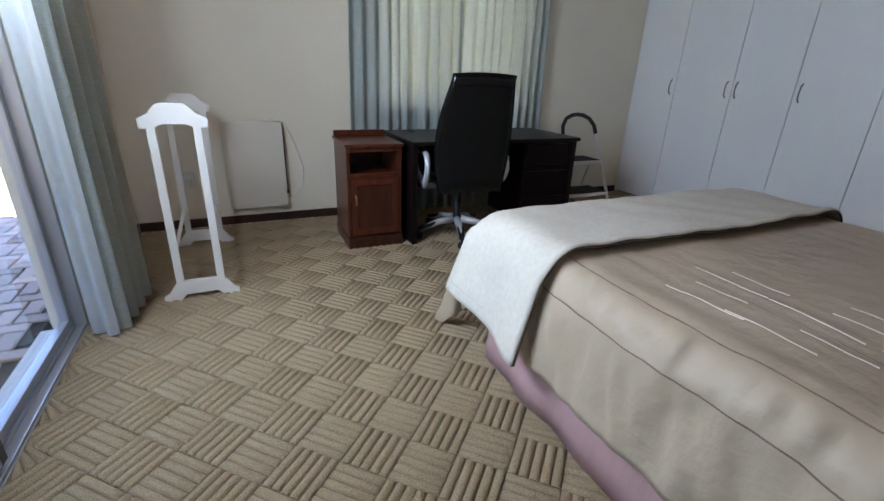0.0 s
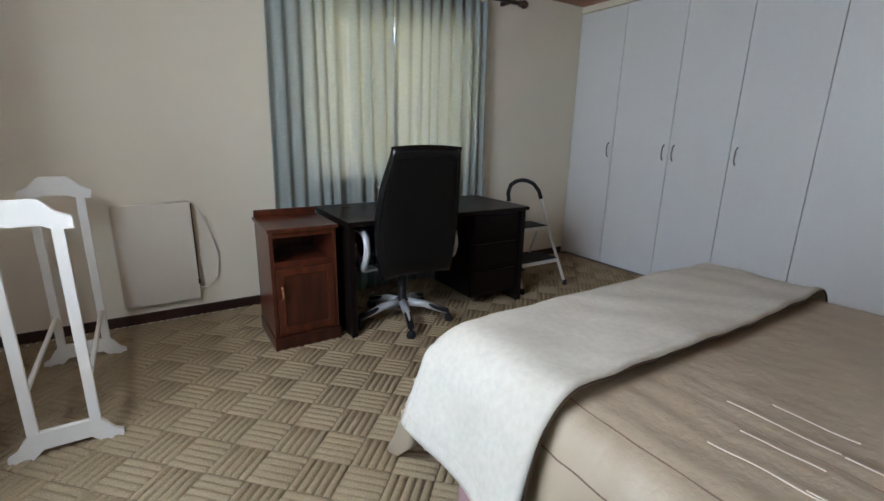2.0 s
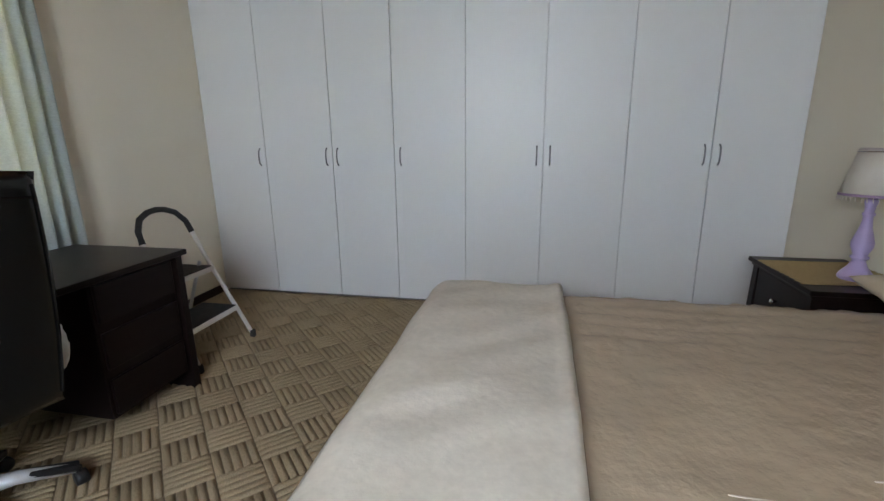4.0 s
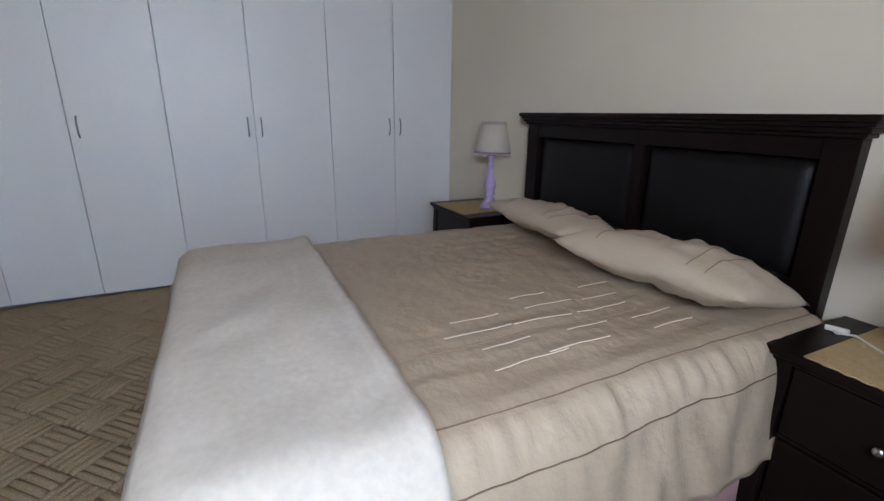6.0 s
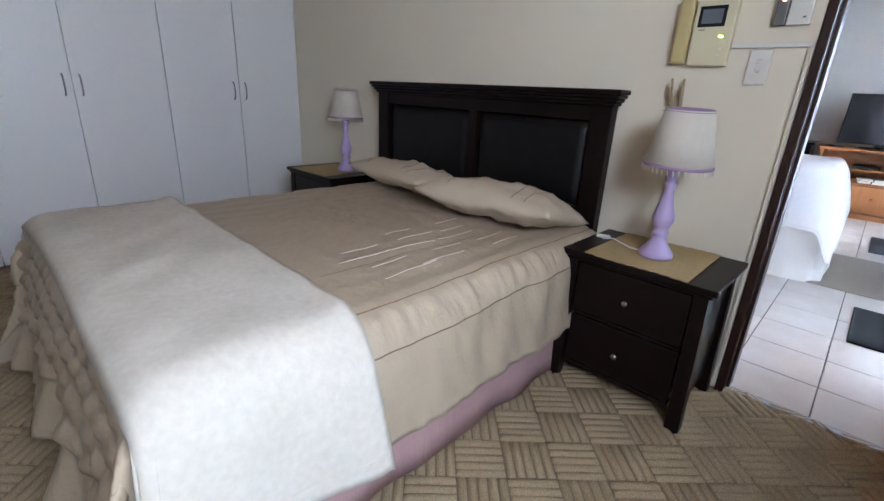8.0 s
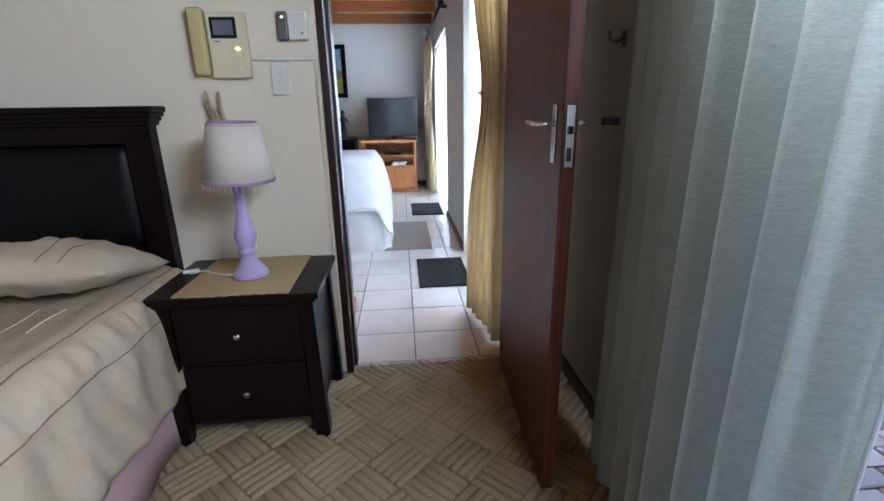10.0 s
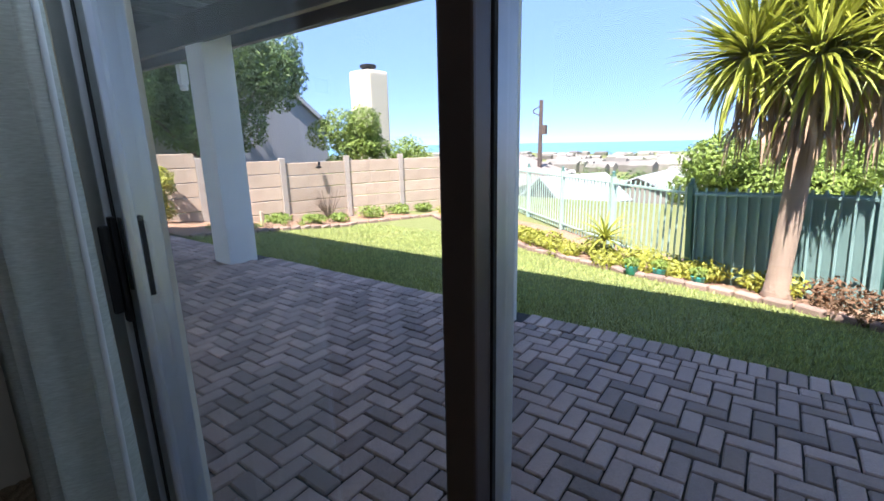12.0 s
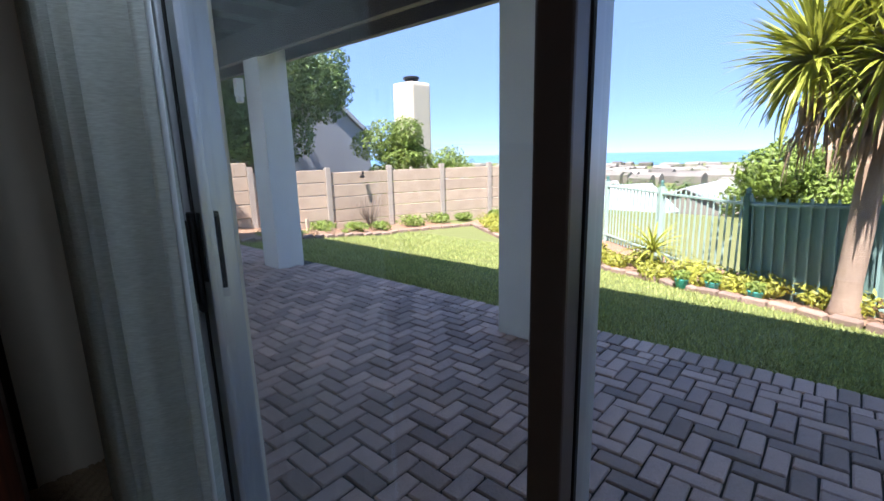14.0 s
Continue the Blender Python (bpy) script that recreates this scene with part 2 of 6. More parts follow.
M_BRICK = mat("grey_red_paving_brick", (0.50, 0.345, 0.285), 0.62, (0.32, 0.245, 0.21), 6, 0.8, 0.7, 70, rnd=0.36, fine=0.15, bdist=0.004)
M_JOINT = mat("dark_sandy_joint", (0.045, 0.042, 0.038), 0.97, (0.03, 0.03, 0.027), 20, 0.6, 0.6, 60)
M_GRASS = mat("lawn_grass_blades", (0.32, 0.37, 0.11), 0.7, (0.42, 0.42, 0.16), 1.6, 0.7, rnd=0.35, trans=0.25, spec=0.2)
M_TURF = mat("turf_soil", (0.17, 0.22, 0.06), 0.95, (0.19, 0.20, 0.08), 3, 0.7, 0.8, 90, fine=0.3, spec=0.1, bdist=0.02)
M_SOIL = mat("reddish_sandy_soil", (0.33, 0.20, 0.13), 0.95, (0.24, 0.15, 0.095), 4, 0.6, 0.8, 40, fine=0.2, bdist=0.02, spec=0.1)
M_HILL = mat("dry_scrub_hillside", (0.13, 0.16, 0.05), 0.95, (0.18, 0.17, 0.075), 0.12, 0.6, detail=8, spec=0.1)
M_SEA = mat("blue_sea_water", (0.08, 0.18, 0.29), 0.5, (0.11, 0.22, 0.33), 0.004, 0.5)
M_CONCRETE = mat("precast_concrete_panel", (0.52, 0.405, 0.30), 0.9, (0.38, 0.29, 0.21), 3, 0.7, 0.5, 50, rnd=0.08, fine=0.08)
M_POST = mat("precast_concrete_post", (0.43, 0.37, 0.31), 0.9, (0.33, 0.28, 0.23), 4, 0.6, 0.5, 50)
M_EDGING = mat("weathered_brick_edging", (0.30, 0.20, 0.15), 0.9, (0.22, 0.155, 0.12), 8, 0.7, 0.6, 60, rnd=0.2)
M_FENCE = mat("pale_green_steel_paint", (0.38, 0.49, 0.42), 0.45, (0.32, 0.43, 0.37), 6, 0.6)
M_FENCEDARK = mat("dark_green_steel_paint", (0.06, 0.15, 0.125), 0.45, (0.045, 0.115, 0.095), 6, 0.6)
M_NET = mat("green_shade_net", (0.26, 0.385, 0.35), 0.85, (0.19, 0.31, 0.28), 5, 0.7, 0.4, 120, stretch=(2, 2, 0.5), trans=0.35)
M_TRUNK = mat("palm_trunk_bark", (0.42, 0.31, 0.225), 0.95, (0.31, 0.225, 0.165), 7, 0.7, 0.9, 40, stretch=(1, 1, 3), bdist=0.02)
M_BARK = mat("tree_bark", (0.13, 0.09, 0.06), 0.95, (0.08, 0.055, 0.04), 8, 0.6, 0.8, 30, stretch=(3, 3, 0.7))
M_FROND = mat("strap_leaf_green", (0.44, 0.42, 0.055), 0.42, (0.24, 0.29, 0.045), 2.5, 0.8, rnd=0.4, trans=0.38)
M_DEADLEAF = mat("dry_hanging_leaf", (0.44, 0.30, 0.19), 0.85, (0.30, 0.20, 0.13), 6, 0.6, rnd=0.3, trans=0.15)
M_DRYPLANT = mat("reddish_brown_dry_foliage", (0.20, 0.095, 0.05), 0.85, (0.12, 0.085, 0.04), 6, 0.6, rnd=0.35, trans=0.15)
M_LEAF = mat("dense_dark_foliage", (0.08, 0.14, 0.035), 0.5, (0.13, 0.19, 0.045), 0.9, 0.6, rnd=0.45, trans=0.25)
M_LEAF2 = mat("bright_foliage", (0.24, 0.31, 0.05), 0.55, (0.17, 0.24, 0.045), 1.2, 0.6, rnd=0.4, trans=0.3)
M_LEAF3 = mat("yellow_green_foliage", (0.40, 0.38, 0.05), 0.55, (0.27, 0.29, 0.04), 3, 0.6, rnd=0.35, trans=0.3)
M_ROOFBEAM = mat("dark_stained_beam", (0.022, 0.019, 0.022), 0.6, (0.034, 0.029, 0.031), 5, 0.7, 0.3, 40, stretch=(1, 0.4, 3))
M_GREYWALL = mat("grey_plaster_gable", (0.33, 0.335, 0.36), 0.9, (0.29, 0.295, 0.32), 1, 0.6, 0.3, 30)
M_CREAMWALL = mat("cream_plaster_chimney", (0.68, 0.59, 0.46), 0.9, (0.62, 0.53, 0.40), 1.5, 0.6)
M_TOWNWALL = mat("pale_town_walls", (0.23, 0.205, 0.17), 0.9, (0.17, 0.15, 0.125), 0.4, 0.6, rnd=0.45)
M_ROOF_WHITE = mat("white_sheet_roof", (0.40, 0.40, 0.41), 0.6, (0.34, 0.34, 0.35), 1, 0.6, rnd=0.1)
M_ROOF_TAN = mat("tan_fibre_roof", (0.25, 0.205, 0.165), 0.85, (0.21, 0.17, 0.14), 0.8, 0.6, rnd=0.1)
M_ROOF_RED = mat("red_tile_roof", (0.34, 0.14, 0.10), 0.85, (0.27, 0.12, 0.09), 0.8, 0.6, rnd=0.2)
M_POLE = mat("creosoted_pole", (0.10, 0.07, 0.055), 0.9, (0.07, 0.05, 0.04), 4)
M_PAINTING = mat("landscape_paint_layers", (0.10, 0.15, 0.12), 0.5, (0.25, 0.22, 0.10), 9, 0.5)
M_PAINTSKY = mat("painted_sky", (0.13, 0.28, 0.36), 0.5, (0.25, 0.38, 0.42), 7, 0.5)
M_TEALPOT = mat("turquoise_plastic_pot", (0.05, 0.36, 0.30), 0.5)


# ---- mesh helpers ----
def part(name, bm, material, parent=None, label="", smooth=False):
    """Links a bmesh as ONE mesh object under a thing or a part."""
    me = bpy.data.meshes.new(name)
    bm.normal_update()
    bm.to_mesh(me)
    bm.free()
    me.materials.append(material)
    if smooth:
        me.shade_smooth()
    ob = new(name, me)
    ob.parent = parent
    if label:
        ob["label"] = label
    return ob


def thing(name, m, label, category, group="", kind=""):
    ob = new(name)
    ob.empty_display_size = 0.1
    ob.matrix_basis = m
    return tagged(ob, label, category, group, kind)


def solo(name, bm, material, label, category, group="", kind="", smooth=False, m=None):
    """A thing that is one plain mesh."""
    ob = tagged(part(name, bm, material, None, label, smooth), label, category, group, kind)
    if m is not None:
        ob.matrix_basis = m
    return ob


def box(x0, x1, y0, y1, z0, z1, bevel=0.0, seg=2, bm=None, m=None):
    bm = bm or bmesh.new()
    mm = Matrix.LocRotScale(((x0 + x1) / 2, (y0 + y1) / 2, (z0 + z1) / 2), None, (abs(x1 - x0), abs(y1 - y0), abs(z1 - z0)))
    vs = bmesh.ops.create_cube(bm, size=1, matrix=mm)["verts"]
    if bevel > 0:
        es = list({e for v in vs for e in v.link_edges})
        r = bmesh.ops.bevel(bm, geom=es, offset=bevel, segments=seg, affect="EDGES", profile=0.6)
        vs = list({v for f in r["faces"] for v in f.verts} | {v for v in vs if v.is_valid})
    if m is not None:
        bmesh.ops.transform(bm, matrix=m, verts=[v for v in vs if v.is_valid])
    return bm


def lathe(profile, seg=24, bm=None, m=None):
    """A turned shape from (radius, z) pairs."""
    bm = bm or bmesh.new()
    rings = []
    for r, z in profile:
        rings.append([bm.verts.new((max(r, 1e-4) * math.cos(2 * math.pi * k / seg), max(r, 1e-4) * math.sin(2 * math.pi * k / seg), z)) for k in range(seg)])
    for a, b in zip(rings, rings[1:]):
        for k in range(seg):
            bm.faces.new((a[k], a[(k + 1) % seg], b[(k + 1) % seg], b[k]))
    bm.faces.new(rings[0][::-1])
    bm.faces.new(rings[-1])
    if m is not None:
        bmesh.ops.transform(bm, matrix=m, verts=[v for r in rings for v in r])
    return bm


def tube(points, radius, seg=8, bm=None):
    """A round bar along points; radius may be a function of 0..1."""
    bm = bm or bmesh.new()
    pts = [Vector(p) for p in points]
    rings, up = [], Vector((0.13, 0.21, 0.97)).normalized()
    for i, p in enumerate(pts):
        d = (pts[min(i + 1, len(pts) - 1)] - pts[max(i - 1, 0)]).normalized()
        side = d.cross(up)
        if side.length < 0.1:
            side = d.cross(Vector((1, 0, 0)))
        side.normalize()
        top = side.cross(d).normalized()
        r = radius(i / (len(pts) - 1)) if callable(radius) else radius
        rings.append([bm.verts.new(p + r * (math.cos(2 * math.pi * k / seg) * side + math.sin(2 * math.pi * k / seg) * top)) for k in range(seg)])
    for a, b in zip(rings, rings[1:]):
        for k in range(seg):
            bm.faces.new((a[k], a[(k + 1) % seg], b[(k + 1) % seg], b[k]))
    bm.faces.new(rings[0][::-1])
    bm.faces.new(rings[-1])
    return bm


def arc(p0, p1, bulge, n=10):
    """Points on a bowed line from p0 to p1, bowed by the vector bulge."""
    p0, p1, bulge = Vector(p0), Vector(p1), Vector(bulge)
    return [p0.lerp(p1, k / n) + bulge * math.sin(math.pi * k / n) for k in range(n + 1)]


def sheet(nu, nv, fn, bm=None):
    """A grid of faces at fn(u, v), u and v from 0 to 1."""
    bm = bm or bmesh.new()
    vs = [[bm.verts.new(fn(i / nu, j / nv)) for j in range(nv + 1)] for i in range(nu + 1)]
    for i in range(nu):
        for j in range(nv):
            bm.faces.new((vs[i][j], vs[i + 1][j], vs[i + 1][j + 1], vs[i][j + 1]))
    return bm


def plate(outline, y0, y1, bm=None):
    """A flat board: the outline in x, z, from y0 to y1."""
    bm = bm or bmesh.new()
    a = [bm.verts.new((x, y0, z)) for x, z in outline]
    b = [bm.verts.new((x, y1, z)) for x, z in outline]
    bm.faces.new(a)
    bm.faces.new(b[::-1])
    for k in range(len(a)):
        bm.faces.new((a[k], b[k], b[(k + 1) % len(a)], a[(k + 1) % len(a)]))
    bmesh.ops.recalc_face_normals(bm, faces=bm.faces)
    return bm


def raw(name, verts, faces, material):
    me = bpy.data.meshes.new(name)
    me.from_pydata(verts, [], faces)
    me.materials.append(material)
    return me


def solid(ob, t, offset=0.0):
    md = ob.modifiers.new("thickness", "SOLIDIFY")
    md.thickness, md.offset = t, offset
    return ob


I4 = Matrix.Identity(4)
T = Matrix.Translation


def structure(name, bm, material, label, category, smooth=False):
    return solo(name, bm, material, label, category, "", "structure", smooth)


# ---- bedroom shell ----
X0, X1, Y0, Y1, ZC = 0.06, 5.28, 1.87, 6.11, 2.47     # inner faces; wardrobes fill x > 4.68
DOOR_X0, DOOR_X1, DOOR_H = 0.33, 1.085, 2.03
SL_Y0, SL_Y1, SL_H = 2.93, 4.72, 2.08                  # sliding door opening

structure("floor", box(-0.02, 5.3, 1.78, 6.3, -0.12, 0.0), M_CARPET_BASE, "beige carpet floor woven in a basket pattern", "floor")
bm = box(-0.095, X0, 1.72, SL_Y0, -0.12, 2.62)
box(-0.095, X0, SL_Y1, 6.35, -0.12, 2.62, bm=bm)
box(-0.095, X0, SL_Y0, SL_Y1, SL_H, 2.62, bm=bm)
structure("wall_west", bm, M_WALL, "cream painted wall around the sliding door", "wall")
WX0, WX1, WZ0, WZ1 = 1.93, 3.38, 0.92, 2.1            # desk window
bm = box(X0, WX0, Y1, 6.33, -0.12, 2.62)
box(WX1, 5.5, Y1, 6.33, -0.12, 2.62, bm=bm)
box(WX0, WX1, Y1, 6.33, -0.12, WZ0, bm=bm)
box(WX0, WX1, Y1, 6.33, WZ1, 2.62, bm=bm)
structure("wall_north", bm, M_WALL, "cream painted wall with a curtained window", "wall")
bm = box(X0, DOOR_X0 - 0.035, 1.72, Y0, -0.12, 2.62)
box(DOOR_X1 + 0.035, 5.5, 1.72, Y0, -0.12, 2.62, bm=bm)
box(DOOR_X0 - 0.035, DOOR_X1 + 0.035, 1.72, Y0, DOOR_H + 0.035, 2.62, bm=bm)
structure("wall_south", bm, M_WALL, "cream painted wall behind the headboard", "wall")
structure("wall_east", box(5.3, 5.5, Y0, Y1, -0.12, 2.62), M_WALL, "cream painted wall behind the wardrobes", "wall")
bm = bmesh.new()
x = X0
while x < 5.3:
    box(x + 0.002, min(x + 0.098, 5.3), Y0, Y1, ZC, ZC + 0.02, bm=bm)
    x += 0.1
box(X0, 5.3, Y0, Y1, ZC + 0.02, ZC + 0.1, bm=bm)
structure("ceiling", bm, M_PINE, "varnished pine board ceiling", "ceiling")


def baseboard(name, x0, x1, y0, y1, h=0.075):
    structure(name, box(x0, x1, y0, y1, 0.0, h, 0.004), M_SKIRT_WOOD, "dark stained wooden baseboard along the wall", "baseboard")


baseboard("baseboard_north", X0 + 0.016, 4.66, Y1 - 0.016, Y1 - 0.0)
baseboard("baseboard_west", X0, X0 + 0.016, SL_Y1 + 0.03, Y1)
baseboard("baseboard_west_near", X0, X0 + 0.016, Y0, SL_Y0 - 0.03)
baseboard("baseboard_south", DOOR_X1 + 0.06, 4.66, Y0, Y0 + 0.016)
structure("cable_run", tube([(X0 + 0.02, 5.3, 0.006), (X0 + 0.024, 6.05, 0.006), (0.3, 6.085, 0.006), (0.9, 6.088, 0.007), (1.4, 6.088, 0.006)], 0.004, 6),
          M_WHITEPLASTIC, "thin white cable lying along the baseboard", "cable")

# carpet ribs: basket weave of five ribs a block, laid diagonally to the walls
def carpet_ribs():
    size, ribs = 0.171, 5
    ox, oy, ang = 2.555, 4.787, radians(45)
    ca, sa = math.cos(ang), math.sin(ang)
    vs, fs = [], []
    rw = size / ribs
    prof = [(-0.44, 0.0), (-0.32, 0.0085), (0.0, 0.011), (0.32, 0.0085), (0.44, 0.0)]
    for i in range(-28, 28):
        for j in range(-28, 28):
            cx, cy = (i + 0.5) * size, (j + 0.5) * size
            wx, wy = ox + ca * cx - sa * cy, oy + sa * cx + ca * cy
            if not (X0 - 0.12 < wx < 4.85 and Y0 - 0.12 < wy < Y1 + 0.1):
                continue
            turn = (i + j) % 2
            for k in range(ribs):
                off = (k + 0.5) * rw - size / 2
                base = len(vs)
                for s, zf in ((-0.49, 0.35), (-0.44, 1.0), (0.44, 1.0), (0.49, 0.35)):
                    for a, z in prof:
                        lx, ly = s * size, off + a * rw
                        if turn:
                            lx, ly = ly, lx
                        px, py = cx + lx, cy + ly
                        gx = min(max(ox + ca * px - sa * py, X0 - 0.03), 4.70)
                        gy = min(max(oy + sa * px + ca * py, 1.80 if gx < DOOR_X1 else Y0), Y1)
                        vs.append((gx, gy, 0.001 + z * zf))
                for s in range(3):
                    for a in range(4):
                        q = base + s * 5 + a
                        f = (q, q + 1, q + 6, q + 5)
                        fs.append(f if turn == 0 else f[::-1])
    me = raw("carpet_pile", vs, fs, M_CARPET)
    me.shade_smooth()
    tagged(new("carpet_pile", me), "ribbed beige carpet pile in woven blocks", "carpet", "", "stuff")


carpet_ribs()

# ---- sliding door ----
sl = thing("door_2", I4, "aluminium glass sliding door with one darker stile, closed, beside grey green curtains", "sliding door", kind="structure")
bm = box(-0.05, 0.05, SL_Y0, SL_Y0 + 0.085, 0.0, SL_H, 0.003)
box(-0.05, 0.05, SL_Y1 - 0.028, SL_Y1, 0.0, SL_H, 0.003, bm=bm)
box(-0.05, 0.05, SL_Y0 + 0.085, SL_Y1 - 0.028, SL_H - 0.04, SL_H, 0.003, bm=bm)
part("outer_frame", bm, M_ALU_LIGHT, sl)
bm = box(-0.05, 0.052, SL_Y0 + 0.086, SL_Y1 - 0.029, 0.0, 0.014, 0.002)
for xx in (0.046, 0.004, -0.046):
    box(xx - 0.003, xx + 0.003, SL_Y0 + 0.086, SL_Y1 - 0.029, 0.013, 0.03, 0.001, bm=bm)
part("track", bm, M_ALU_LIGHT, sl, "silver aluminium bottom track")


def leaf(name, y0, y1, xa, xb, st0, st1, rail):
    w = 0.036
    bm = box(xa, xb, y0 + w, y1 - w, 0.032, 0.072, 0.003)
    box(xa, xb, y0 + w, y1 - w, SL_H - 0.085, SL_H - 0.042, 0.003, bm=bm)
    lf = part(name, bm, rail, sl)
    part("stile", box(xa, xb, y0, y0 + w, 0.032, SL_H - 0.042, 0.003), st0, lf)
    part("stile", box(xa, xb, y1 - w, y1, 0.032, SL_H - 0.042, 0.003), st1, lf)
    xm = (xa + xb) / 2
    g = part("pane", box(xm - 0.003, xm + 0.003, y0 + w - 0.002, y1 - w + 0.002, 0.07, SL_H - 0.083), M_GLASS, lf, "clear glass pane")
    g.visible_shadow = False
    return lf


# the sliding leaf's meeting stile is darker than all other frame members
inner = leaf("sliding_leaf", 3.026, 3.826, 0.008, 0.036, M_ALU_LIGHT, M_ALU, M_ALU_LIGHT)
leaf("fixed_leaf", 3.790, 4.688, -0.042, 0.000, M_ALU_LIGHT, M_ALU_LIGHT, M_ALU_LIGHT)
part("gasket", box(0.0, 0.038, 3.0155, 3.0255, 0.032, SL_H - 0.045), M_RUBBER, inner, "black rubber gasket")
part("gasket", box(0.001, 0.007, 3.8215, 3.8275, 0.032, SL_H - 0.045), M_RUBBER, inner, "black rubber gasket")
bm = box(0.0365, 0.048, 3.010, 3.032, 0.88, 1.09, 0.004)
box(0.048, 0.066, 3.012, 3.026, 0.90, 1.075, 0.006, bm=bm)
part("pull_handle", bm, M_BLACK, inner, "black plastic pull handle")
part("outside_handle", box(-0.004, 0.0072, 3.045, 3.058, 0.93, 1.09, 0.003, bm=box(0.0365, 0.0395, 3.044, 3.058, 0.95, 1.09, 0.001)), M_BLACK, inner, "flat black lock plate and outer pull")
structure("door_sill", box(-0.15, -0.051, SL_Y0 - 0.02, SL_Y1 + 0.02, -0.12, -0.004, 0.006), M_WALL_OUT, "plastered sill outside the sliding door", "sill")

# ---- north window ----
wd = thing("window_1", I4, "white framed window hidden behind drawn curtains", "window", kind="structure")
bm = bmesh.new()
for xx in (WX0, (WX0 + WX1) / 2 - 0.025, WX1 - 0.05):
    box(xx, xx + 0.05, 6.2, 6.25, WZ0 + 0.04, WZ1 - 0.04, 0.004, bm=bm)
for zz in (WZ0, WZ1 - 0.04):
    box(WX0, WX1, 6.2, 6.25, zz, zz + 0.04, 0.004, bm=bm)
part("window_frame", bm, M_WHITEPAINT, wd)
for k in range(2):
    g = part("pane", box(WX0 + 0.05 + k * 0.7, WX0 + 0.7 + k * 0.7, 6.222, 6.227, WZ0 + 0.04, WZ1 - 0.04), M_GLASS, wd)
    g.visible_shadow = False
part("window_sill", box(WX0 - 0.03, WX1 + 0.03, Y1 - 0.03, 6.2, WZ0 - 0.025, WZ0 - 0.001, 0.004), M_WHITEPAINT, wd)


# ---- curtains ----
def curtain(name, p0, p1, z0, z1, folds, depth, label, material, seed=0, gather=0.85, nrm=None, group="", cat="curtain", extra=None, thick=0.003, edge=None):
    """A hanging cloth from p0 to p1 in plan, with irregular folds that open towards the hem."""
    rnd = random.Random(seed)
    ph = [rnd.uniform(0, 6.28) for _ in range(4)]
    p0, p1 = Vector((*p0, 0)), Vector((*p1, 0))
    along = p1 - p0
    n = Vector((-along.y, along.x, 0)).normalized() if nrm is None else Vector(nrm)

    def fn(u, v):
        w = u + 0.018 * math.sin(6.28 * 1.7 * u + ph[0]) + 0.01 * math.sin(6.28 * 3.1 * u + ph[1] + v)
        w += 0.034 * noise.noise((u * 7.0, seed, 0.3 * v))
        f = math.sin(6.28 * folds * w + ph[2]) + 0.3 * noise.noise((u * 19, seed + 3.0, v)) + 0.18 * math.sin(6.28 * folds * 2.1 * u + ph[3] + 0.6 * v) * (1 - v)
        d = depth * (0.75 + 0.25 * math.sin(5 * u + ph[1])) * f * (0.65 + 0.45 * (1 - v))
        g = gather + (1 - gather) * (1 - v)
        uu = 0.5 + (u - 0.5) * g
        p = p0 + along * uu + n * d
        z = z0 + (z1 - z0) * v
        if extra:
            p = p + extra(u, v)
        return (p.x, p.y, z)

    ob = solo(name, sheet(int(folds * 14), 16, fn), material, label, cat, group, smooth=True)
    if edge:
        part("lining_edge", tube([fn(1.0, k / 24) for k in range(25)], 0.0035, 8), edge, ob, "thin white lining edge", True)
    return solid(ob, thick) if thick else ob


for sd, (a, b, fo) in enumerate((((1.64, 6.035), (2.62, 6.035), 9), ((2.56, 6.02), (3.47, 6.02), 9))):
    curtain("window_curtain", a, b, 0.02, 2.31, fo, 0.040, "pale green woven curtain drawn across the window behind the desk", M_CURTAIN, 11 + sd, 0.93, group="window curtains")
rod = thing("curtain_rod", I4, "dark red wooden curtain rod with finial above the window", "curtain rod")
part("pole", tube([(1.3, 5.985, 2.34), (3.75, 5.985, 2.34)], 0.017, 12), M_FRAMEWOOD, rod, smooth=True)
for xx, s in ((3.75, 1), (1.3, -1)):
    part("finial", lathe([(0.018, 0), (0.026, 0.01), (0.018, 0.02), (0.032, 0.045), (0.034, 0.065), (0.024, 0.09), (0.006, 0.10)], 16, m=pose(xx, 5.985, 2.34, 0, 90 * s, 0)), M_FRAMEWOOD, rod, smooth=True)
for xx in (1.38, 3.66):
    part("bracket", box(xx - 0.012, xx + 0.012, 5.985, 6.11, 2.325, 2.355, 0.004), M_FRAMEWOOD, rod)
curtain("door_curtain", (0.165, 2.57), (0.205, 3.388), 0.02, 2.25, 8, 0.046, "grey green lined curtain hanging open beside the sliding door", M_CURTAIN, 5, 0.99, group="sliding door curtains", thick=0, edge=M_LINING,
        extra=lambda u, v: Vector((-0.035 * max((u - 0.90) / 0.10, 0.0), 0.0, 0.0)))
curtain("door_curtain", (0.19, 4.545), (0.265, 4.97), 0.02, 2.25, 4, 0.042, "grey green curtain with white lining bunched beside the glass door", M_CURTAIN, 8, 0.9, group="sliding door curtains", thick=0)
curtain("curtain_lining", (0.085, 4.60), (0.20, 4.53), 0.02, 2.25, 1.8, 0.014, "white lining turned out along the edge of the door curtain", M_LINING, 3, 0.95, cat="curtain lining", thick=0)
rod2 = thing("curtain_rod", I4, "dark wooden curtain rod over the sliding door", "curtain rod")
